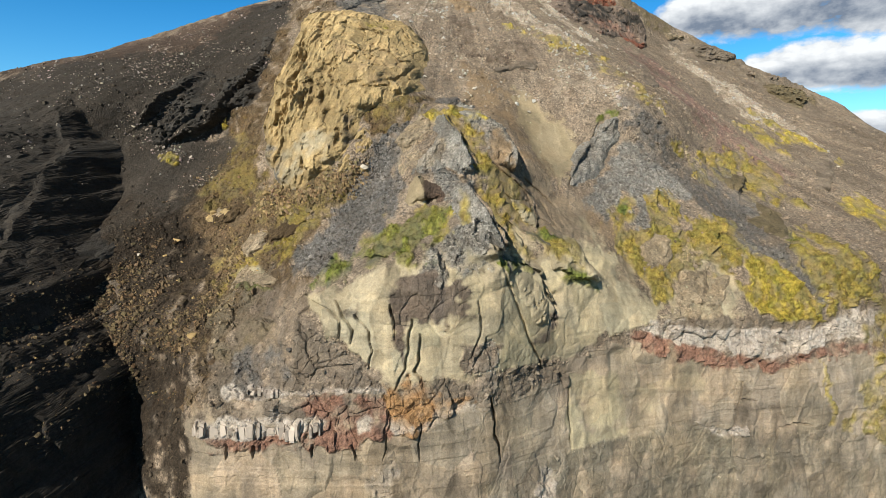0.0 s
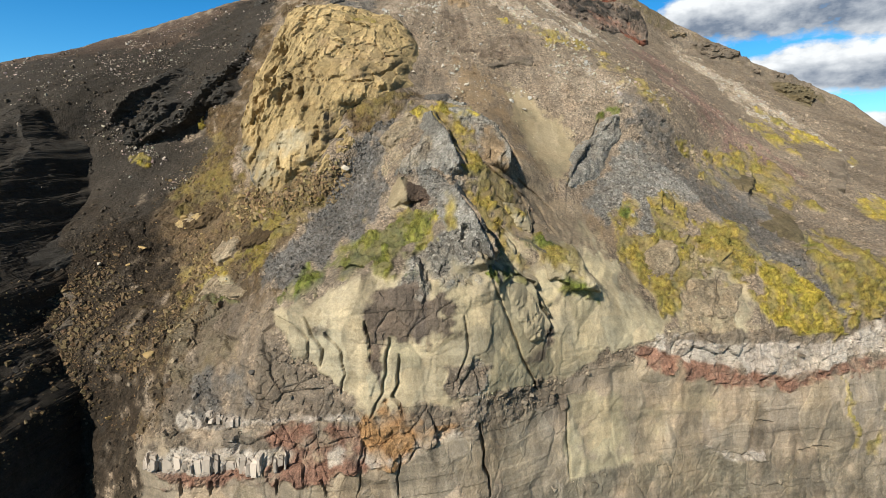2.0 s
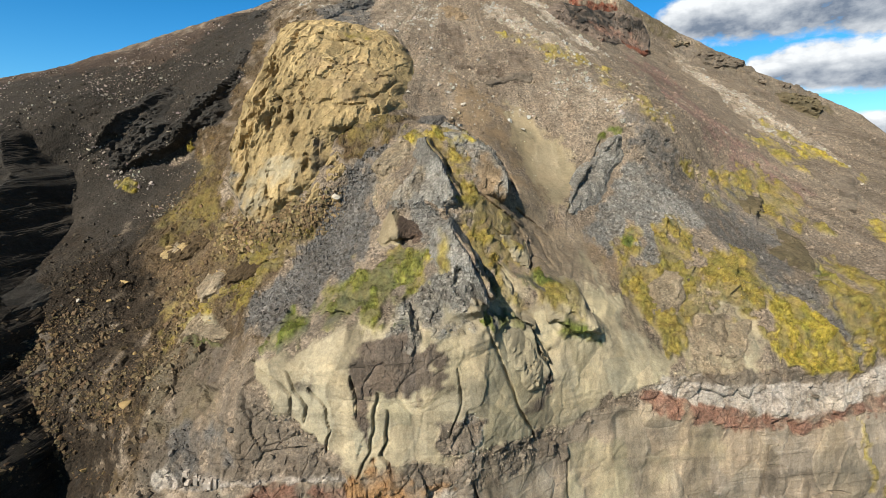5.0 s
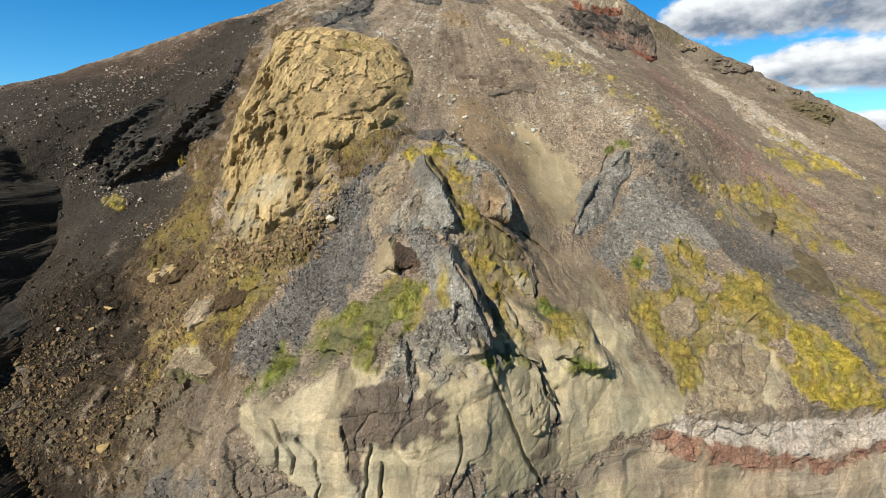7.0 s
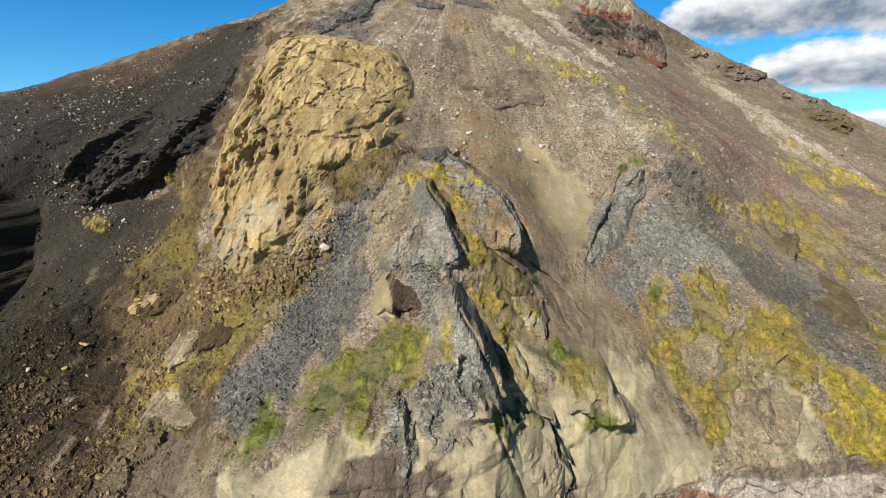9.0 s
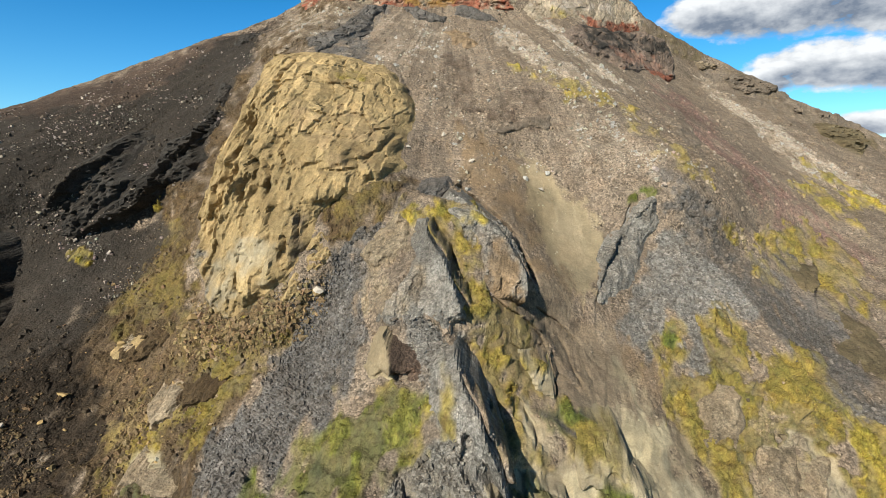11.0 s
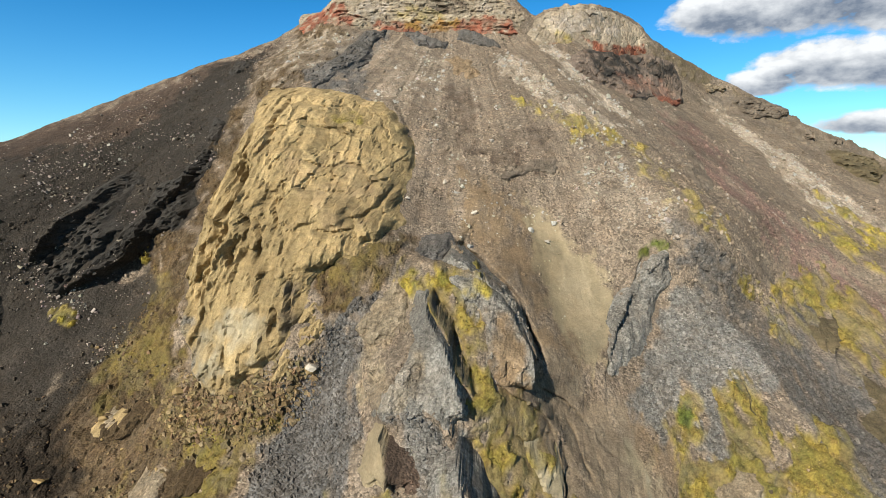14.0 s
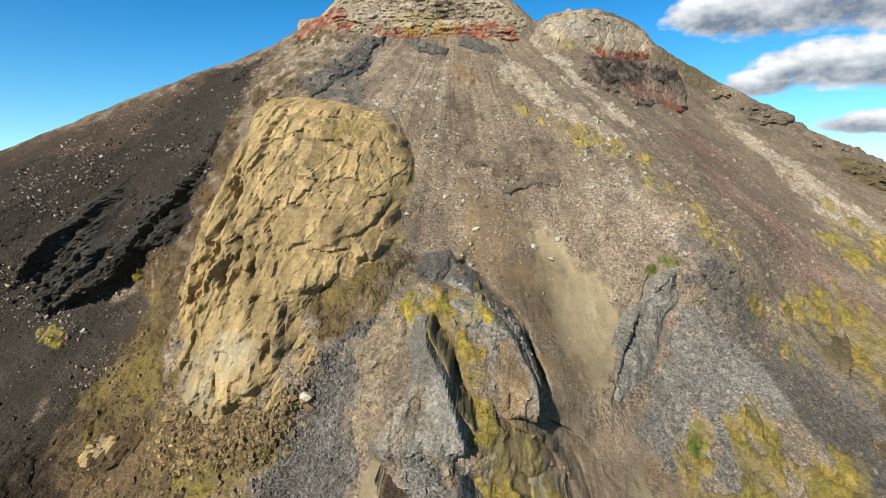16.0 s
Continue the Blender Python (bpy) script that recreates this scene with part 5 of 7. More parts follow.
def build_ground():
    xs = np.concatenate([np.arange(-396, -116, 7.0), np.arange(-116, -80, 0.36), np.arange(-80, -71, 0.24), np.arange(-71, -45, 0.13), np.arange(-45, -40, 0.24), np.arange(-40, -20, 0.17), np.arange(-20, 18, 0.125), np.arange(18, 62, 0.17), np.arange(62, 156, 0.34), np.arange(156, 420, 7.0)])
    hs = np.concatenate([np.arange(-6, 8, 2.0), np.arange(8, 14, 0.5), np.arange(14, 30, 0.2), np.arange(30, 52, 0.125), np.arange(52, 56, 0.16), np.arange(56, 100, 0.24), np.arange(100, 160, 0.36), np.arange(160, 400, 6.0)])
    X, H = np.meshgrid(xs, hs)
    shape = X.shape
    Zc = crest(X) + 0.45 * fbm(X, X * 0, X * 0, 5.0, 5, 5)
    over = np.maximum(H - Zc, 0)
    low = np.minimum(H, Zc)
    Y = face_y(X, low) + over * 1.9 + np.minimum(over, 6) * 0.3
    Z = low - over * 0.62
    Z = np.maximum(Z, -6)
    x, y, z = X.ravel(), Y.ravel(), Z.ravel()
    col, share = paint(x, z, "scree", ZONES, shape)
    # the spur is bare lava all over
    bare = np.clip(-spur(x, z) / 3 - 0.3, 0, 1)[:, None]
    col = col * (1 - 0.8 * bare) + np.array((0.045, 0.041, 0.039)) * 0.8 * bare
    share = share * (1 - bare) + np.array((0.15, 0.0, 1.0, 1.0, 0.3)) * bare
    loose, growth, rock, blocky, calm = share.T
    # normals of the smooth form
    gx = np.gradient(Y, axis=1) / np.gradient(X, axis=1)
    gz = np.gradient(Y, axis=0) / np.gradient(H, axis=0)
    n = np.stack([gx.ravel(), -np.ones(x.size), gz.ravel()], 1)
    n /= np.linalg.norm(n, axis=1)[:, None]
    front = np.clip(1 - over.ravel() / 3, 0.15, 1)
    # sharp ridges
    for height, near, far, line in FINS:
        pad = near * 2.5 + 3
        p = np.nonzero((x > line[:, 0].min() - pad) & (x < line[:, 0].max() + pad) & (z > line[:, 1].min() - pad) & (z < line[:, 1].max() + pad))[0]
        jag = 0.45 * fbm(x[p], x[p] * 0, z[p], 1.8, 4, 6)
        d, along = line_side(x[p] + jag, z[p], line)
        ends = np.clip(np.minimum(along * 5 + 0.35, (1 - along) * 5 + 0.2), 0, 1)
        wave = 1 + 0.25 * fbm(x[p], x[p] * 0, z[p], 3.0, 3, 16)
        # growth on the far side recoloured to dark slate, deepening the shade there
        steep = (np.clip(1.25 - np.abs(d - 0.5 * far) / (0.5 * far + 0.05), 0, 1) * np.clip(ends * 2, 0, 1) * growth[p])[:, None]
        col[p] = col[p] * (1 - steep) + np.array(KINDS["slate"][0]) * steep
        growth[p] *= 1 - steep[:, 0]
        y[p] -= height * ends * wave * np.where(d <= 0, np.exp(d / near * 1.6), np.clip(1 - d / far, 0, 1))
    # steps set back and cracks cut in
    for depth, reach, width, line in SCARPS:
        pad = reach * 2 + 2
        p = np.nonzero((x > line[:, 0].min() - pad) & (x < line[:, 0].max() + pad) & (z > line[:, 1].min() - pad) & (z < line[:, 1].max() + pad))[0]
        jag = 0.5 * fbm(x[p], x[p] * 0, z[p], 2.0, 3, 7)
        d, along = line_side(x[p] + jag, z[p], line)
        ends = np.clip(np.minimum(along, 1 - along) * 6 + 0.15, 0, 1)
        back = np.where(d > 0, np.clip(d / width, 0, 1) * np.exp(-np.maximum(d - width, 0) / reach * 1.6), 0) * 0.85
        lip = np.where(d <= 0, np.exp(d / reach * 1.3), np.clip(1 - d / width, 0, 1)) * 0.3
        y[p] += depth * ends * (back - lip)
    for width, depth, line in CRACKS:
        pad = 3
        p = np.nonzero((x > line[:, 0].min() - pad) & (x < line[:, 0].max() + pad) & (z > line[:, 1].min() - pad) & (z < line[:, 1].max() + pad))[0]
        jag = 0.30 * fbm(x[p], x[p] * 0, z[p], 2.2, 3, 9)
        d, along = line_side(x[p] + jag, z[p], line)
        ends = np.clip(np.minimum(along, 1 - along) * 5 + 0.3, 0, 1)
        y[p] += depth * ends * np.clip(1.2 - np.abs(d) / (0.6 * width), 0, 1)
    # relief: blocky where rock, rippled where loose, lumpy where grown over
    warp = fbm(x, y, z, 5.0, 3, 21)
    p = np.nonzero(rock > 0.12)[0]
    rel = np.zeros(x.size)
    f1, f2, own, tip = cells(x[p] / 3.4 + 0.3 * warp[p], y[p] / 3.4, z[p] / 4.2 + 0.2 * warp[p], 3, 1.5)
    g1, g2, other, tipped = cells(x[p] / 1.15 + 0.4 * warp[p], y[p] / 1.15, z[p] / 1.3, 13, 0.55)
    blocks = (own - 0.5) * 0.7 + tip * 0.6 + (other - 0.5) * 0.3 + tipped * 0.8 - 0.35 * np.exp(-(((f2 - f1) / 0.05) ** 2)) - 0.12 * np.exp(-(((g2 - g1) / 0.08) ** 2))
    bedding = 0.22 * np.sign(value_noise(x[p] * 0.04, y[p] * 0, z[p] * 1.1 + 0.3 * warp[p], 8)) * np.abs(value_noise(x[p] * 0.1, y[p] * 0, z[p] * 1.1, 18)) ** 0.5
    k1, k2, panel, slant = cells(x[p] / 4.2 + 0.2 * warp[p], y[p] / 9.0, z[p] / 7.5 + 0.12 * warp[p], 23, 1.6)
    q1, q2, chip, facet = cells(x[p] / 1.7 + 0.25 * warp[p], y[p] / 3.0, z[p] / 2.6 + 0.1 * warp[p], 27, 0.5)
    panels = (panel - 0.5) * 0.10 + slant * 0.42 * np.clip((k2 - k1) / 0.22, 0, 1) + facet * 0.42 * (chip > 0.45) * np.clip((q2 - q1) / 0.15, 0, 1) - 0.05 * np.exp(-(((k2 - k1) / 0.012) ** 2))
    rel[p] = rock[p] * (0.8 * blocky[p] * np.clip(blocky[p] * 2.2 - 0.2, 0, 1) * blocks + (1 - blocky[p]) * panels + bedding * np.where(blocky[p] > 0.8, 0.1, 0.25) + (0.04 + 0.45 * blocky[p] ** 2) * fbm(x[p], y[p], z[p], 2.2, 5, 41))
    rel[p] = rel[p] * (1 - 0.7 * bare[p, 0])
    # every panel of the even rock weathers to a shade of its own
    even = (rock[p] * calm[p] * (1 - bare[p, 0]))[:, None]
    drip = fbm(x[p] + 0.1 * z[p], y[p] * 0, z[p] * 0.16, 1.3, 4, 301)
    blotch = fbm(x[p], y[p] * 0, z[p] * 1.3, 4.0, 5, 303, 0.6)
    band = fbm(x[p] * 0.12, y[p] * 0, z[p] + 0.06 * x[p], 1.6, 3, 305)
    shade = (0.78 + 0.40 * panel + 0.24 * (chip - 0.5) + 0.18 * drip + 0.20 * blotch + 0.14 * band)[:, None]
    shade = shade * (1 + np.stack([np.sin(panel * 47.0), np.sin(panel * 47.0 + 0.4), np.sin(panel * 47.0 + 1.5)], 1) * np.array((0.05, 0.02, 0.04)) + 0.05 * np.clip(blotch, -1, 1)[:, None] * np.array((0.7, 0.2, -0.7)))
    col[p] *= 1 + np.clip(even * 1.25, 0, 1) * (shade - 1)
    # stones show through where the growth is thin
    bald = np.clip((fbm(x, y * 0, z, 2.4, 5, 307, 0.62) - 0.10) * 5, 0, 1) * growth * 0.55
    tint = fbm(x, y * 0, z, 1.1, 3, 309)
    col = col * (1 - bald[:, None]) + np.array((0.165, 0.142, 0.115)) * bald[:, None]
    col = col * (1 + (growth * tint)[:, None] * np.array((0.30, 0.22, 0.10)))
    growth *= 1 - 0.7 * bald
    # runnels down the fall line, ripples and stones in the loose ground
    away, ray = np.hypot(x - 5, 168 - z), np.arctan2(x - 5, 168 - z)
    run = fbm(ray * 85, y * 0, away * 0.10, 2.4, 4, 61)
    streaks = fbm(ray * 85, y * 0, away * 0.07, 4.0, 5, 62, 0.65)
    soft = np.maximum(loose * 0.7, np.clip(calm * 2 - 0.8, 0, 1) * (1 - rock)) * (1 - growth)
    thin = fbm(ray * 85, y * 0, away * 0.05, 1.1, 3, 63)
    col = col * (1 + soft * (0.24 * streaks + 0.16 * thin))[:, None]
    rel += loose * (0.20 * run + 0.14 * fbm(x, y, z, 1.5, 4, 66)) * (1 - 0.6 * rock)
    rel += growth * (0.85 * fbm(x, y, z, 2.8, 3, 81) + 0.55 * np.abs(fbm(x, y, z, 1.2, 3, 83)))
    rel += 0.9 * fbm(x, y, z, 17.0, 3, 101) * (1 - 0.4 * rock)
    rel *= front
    x, y, z = x + n[:, 0] * rel, y + n[:, 1] * rel, z + n[:, 2] * rel
    me = sheet_mesh("ground", np.stack([x, y, z], 1), *shape, smooth=True)
    # loose and grown ground is soft, bare rock breaks in facets
    r = rock.reshape(shape)
    r = r * np.clip(1.6 - 1.6 * calm.reshape(shape), 0, 1)
    stony = (0.25 * (r[:-1, :-1] + r[1:, :-1] + r[:-1, 1:] + r[1:, 1:])).ravel()
    me.polygons.foreach_set("use_smooth", stony < 0.45)
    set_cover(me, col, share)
    me.materials.append(GROUND_MAT)
    tagged(new("ground", me), "steep volcanic mountain face of scree, moss and layered cliff", "mountain", kind="structure")
    return xs, hs, x.reshape(shape), y.reshape(shape), z.reshape(shape), share.reshape(*shape, 5), col.reshape(*shape, 3)


GX, GH, PX, PY, PZ, SHARE, COVER = build_ground()


def ground_at(x, h):
    """A point of the finished ground over x at the height h, with its shares."""
    i = int(np.clip(np.searchsorted(GX, x), 0, len(GX) - 1))
    j = int(np.clip(np.searchsorted(GH, h), 0, len(GH) - 1))
    return Vector((PX[j, i], PY[j, i], PZ[j, i])), SHARE[j, i]


def blurred(a, times):
    for _ in range(times):
        p = np.pad(a, 1, mode="edge")
        a = (p[1:-1, 1:-1] * 2 + p[:-2, 1:-1] + p[2:, 1:-1] + p[1:-1, :-2] + p[1:-1, 2:]) / 6
    return a


SOFT_Y = blurred(PY, 6)


def seat(x, z):
    """How far back the finished ground stands, a little smoothed."""
    u = np.interp(x, GX, np.arange(len(GX)))
    v = np.interp(z, GH, np.arange(len(GH)))
    i, j = np.clip(u.astype(int), 0, len(GX) - 2), np.clip(v.astype(int), 0, len(GH) - 2)
    a, b = u - i, v - j
    y = (SOFT_Y[j, i] * (1 - a) + SOFT_Y[j, i + 1] * a) * (1 - b) + (SOFT_Y[j + 1, i] * (1 - a) + SOFT_Y[j + 1, i + 1] * a) * b
    return np.where(z > crest(x) - 1.5, face_y(x, z), y)


# the low land around the foot, out to the horizon
def build_plain():
    xs = np.concatenate([[-4800, -3000, -1800, -1000], np.arange(-600, 601, 30.0), [1000, 1800, 3000, 4800]])
    ys = np.concatenate([[-4800, -3000, -1500, -700], np.arange(-400, 701, 30.0), [1000, 1800, 3000, 4800]])
    X, Y = np.meshgrid(xs, ys)
    Z = 2.0 * fbm(X, Y, X * 0, 90.0, 4, 3) + 2.0
    me = sheet_mesh("plain", np.stack([X, Y, Z], -1).reshape(-1, 3), *X.shape)
    x, z = X.ravel(), Y.ravel()
    grow = np.clip(0.5 + fbm(x, x * 0, z, 120.0, 3, 4), 0, 1)[:, None]
    set_cover(me, np.array((0.10, 0.09, 0.075)) * (1 - grow) + np.array((0.14, 0.13, 0.05)) * grow, np.concatenate([1 - grow, grow, grow * 0], 1))
    me.materials.append(GROUND_MAT)
    tagged(new("plain", me), "dark gravel and moss lowland round the mountain", "ground", kind="structure")


build_plain()

# patches of other rock or growth on single outcrops
CROP_ZONES = {
    "ochre_outcrop": [
        ("tuff", 1, 1.5, 0.6, np.array([(-31.2, 66.7), (-26.5, 72), (-20.6, 70.8), (-19.1, 68.8), (-24.1, 65.1), (-27.8, 61.6), (-31.6, 63)])),
        ("rockgrey", 0.6, 1, 0.7, np.array([(-38.6, 70.8), (-33.4, 68.9), (-27.7, 60.5), (-30.5, 61), (-35.2, 65.3)])),
        ("brownsoil", 2, 2, 0.3, np.array([(-23.6, 92.7), (-11.2, 90.8), (-5.8, 84), (-12.3, 82), (-19.4, 84.2)])),
        ("moss", 0.6, 1, 0.6, np.array([(-18.7, 101.6), (-14, 102.6), (-13.2, 99.4), (-17, 99.2)])),
        ("slatebrown", 0.6, 1, 0.5, np.array([(-18.3, 74.7), (-16.9, 75.4), (-16.5, 70.2), (-18.4, 68.9)])),
    ],
    "summit_crag": [
        ("redash", 0.8, 1.2, 0.9, np.array([(-41.9, 130.2), (-46.2, 143.9), (-31.1, 142.9), (-21.9, 136.1), (-24.5, 132.1), (-33.8, 130.7)])),
        ("redash", 0.5, 1, 0.7, np.array([(-21.4, 131.8), (-14.1, 136.4), (-4.7, 135.1), (3.3, 136.6), (13.1, 137.6), (20.4, 136.8), (23.9, 130), (12.8, 129.9), (3.3, 133.4), (-12.1, 130.2)])),
        ("straw", 0.6, 1.2, 0.22, np.array([(-14.2, 138.2), (-3.2, 140.7), (4.9, 136.6), (1.7, 132.7), (-9.3, 132.8)])),
        ("white", 0.6, 1.5, 0.4, np.array([(-22.6, 143.8), (-15.9, 140.1), (-18.7, 135.3), (-23.7, 138.1)])),
        ("umber", 0.8, 1.5, 0.5, np.array([(-0, 148.3), (8.2, 145), (6.5, 137.6), (-1.6, 140.8)])),
        ("white", 0.8, 1.5, 0.35, np.array([(8.3, 146.8), (16.6, 145.9), (18.8, 139.5), (13.1, 138.6)])),
    ],
    "summit_dome": [
        ("redash", 0.4, 0.8, 0.85, np.array([(42.5, 132.4), (49.6, 130.1), (65.7, 133.6), (66.1, 129.8), (55.3, 127), (45, 127.5)])),
        ("redash", 0.4, 0.8, 0.7, np.array([(31, 129.2), (35.2, 129.4), (33.9, 127.2), (29.8, 127)])),
        ("white", 1, 1.5, 0.45, np.array([(29.2, 134.1), (36.4, 140), (47.3, 141.1), (59.9, 138.2), (42.5, 132.8)])),
        ("straw", 0.5, 1, 0.4, np.array([(34.2, 134.3), (40.5, 130.7), (38.1, 127.5), (32.5, 128.2)])),
    ],
    "lava_crag": [
        ("lava", 0.8, 1.5, 0.8, np.array([(41.3, 126.7), (58.5, 129.3), (75, 127.2), (77.2, 122.5), (65.9, 122.8), (45, 117)])),
        ("redash", 0.3, 0.6, 0.85, np.array([(62.4, 115.1), (75.6, 115.3), (76.1, 112.7), (62.3, 110.5)])),
        ("redrock", 0.8, 1.2, 0.5, np.array([(50.1, 119.8), (70, 122.2), (72.6, 115.8), (53, 113.6)])),
    ],
    "grey_pinnacle": [
        ("greytan", 0.8, 1.2, 0.4, np.array([(-2.7, 68.3), (-0.4, 70.1), (1, 68.1), (0.1, 64.3), (-4.5, 63.5)])),
    ],
    "boulder": [
        # right face, turned from the sun, has its shade in the colour
        ("umber", 0.15, 0.2, 1, np.array([(-3.4, 63.6), (-0.2, 61.6), (1.2, 58.6), (-2.2, 57.8), (-2.7, 60.7)])),
    ],
    "tuff_outcrop": [
        ("moss", 0.6, 1, 0.6, np.array([(17, 53), (21.7, 52.3), (21.2, 50.2), (16.9, 51)])),
        ("green", 0.5, 0.8, 0.7, np.array([(16.4, 49), (20.6, 48.9), (23.6, 47.1), (20.1, 47.3)])),
        ("moss", 0.4, 0.8, 0.8, np.array([(11.3, 59.1), (15.2, 58.4), (15.2, 56.8), (11.4, 57.6)])),
    ],
    "grey_outcrop": [
        ("brownsoil", 0.6, 0.8, 0.85, np.array([(5.5, 72.2), (8.5, 71.5), (12, 68.5), (13.6, 63.5), (8, 63.5), (6.2, 67)])),
        ("straw", 0.3, 0.6, 0.7, np.array([(4, 74.8), (9, 74.2), (8.5, 73.3), (4, 73.2)])),
        ("moss", 0.6, 1, 0.7, np.array([(3.4, 72.3), (6.7, 71.7), (6.4, 68.5), (5.1, 68.2)])),
    ],
    "grey_ridge": [
        ("moss", 0.6, 1, 0.5, np.array([(2.7, 59.9), (4, 58.8), (3.9, 56.5), (2.7, 56.5)])),
    ],
}
# hollows: half width, depth, line
CROP_CUTS = {
    "ochre_outcrop": [
        (0.35, 0.9, [(-24, 103.5), (-20.5, 102.6), (-17.8, 103.2), (-15.5, 101.6)]),
        (0.3, 0.8, [(-22, 98.6), (-19, 97.4), (-16, 97.9), (-12.6, 96.2)]),
        (0.3, 0.8, [(-10.2, 100.6), (-8.6, 98), (-8, 95.2)]),
        (0.35, 0.9, [(-20.5, 91.8), (-16.8, 90.4), (-13.5, 91.2), (-10.5, 90)]),
        (0.3, 0.7, [(-19.8, 87.4), (-15.6, 86), (-12.4, 86.6)]),
        (0.5, 1.8, [(-32.6, 99), (-31.4, 95.2), (-31.6, 91.4)]),
        (0.5, 1.8, [(-30, 91), (-29.4, 87), (-30.2, 83)]),
        (0.5, 1.6, [(-33.6, 79.6), (-32.8, 76), (-33.4, 72.8)]),
        (0.7, 2.2, [(-28, 104.7), (-28.3, 101.9), (-27.6, 98.2), (-27.1, 95)]),
        (0.5, 1.8, [(-27.2, 80.1), (-27.3, 77.9), (-26.9, 75.8)]),
        (0.5, 1.6, [(-19.8, 71.9), (-18.6, 70.6), (-18.9, 69)]),
        (0.4, 1.5, [(-25.5, 82.7), (-23.7, 79.8), (-23.4, 77.1)]),
        (0.4, 1.5, [(-27.7, 84.2), (-26.3, 81.2), (-26.3, 79)]),
        (0.4, 1.3, [(-23.1, 85.8), (-21.9, 82.7), (-21.7, 80.6)]),
        (0.4, 1.3, [(-17.8, 74.8), (-17.7, 73), (-16.9, 71.4)]),
        (0.4, 1.2, [(-5.5, 87.7), (-7.5, 84.9), (-9.4, 83), (-11.9, 82.4)]),
        (0.35, 1, [(-6.5, 88.6), (-8.9, 88.1), (-10.2, 86.5)]),
        (0.35, 1, [(-18.3, 106.6), (-18.3, 103.6), (-17.6, 101)]),
        (0.35, 1, [(-16.4, 81.3), (-13.5, 80.7), (-10.5, 81.3)]),
        (0.35, 1.2, [(-38.3, 85.3), (-33.3, 82.3), (-32.8, 80)]),
        (0.3, 1, [(-26, 66.6), (-25.8, 64.9), (-25, 64)]),
    ],
}


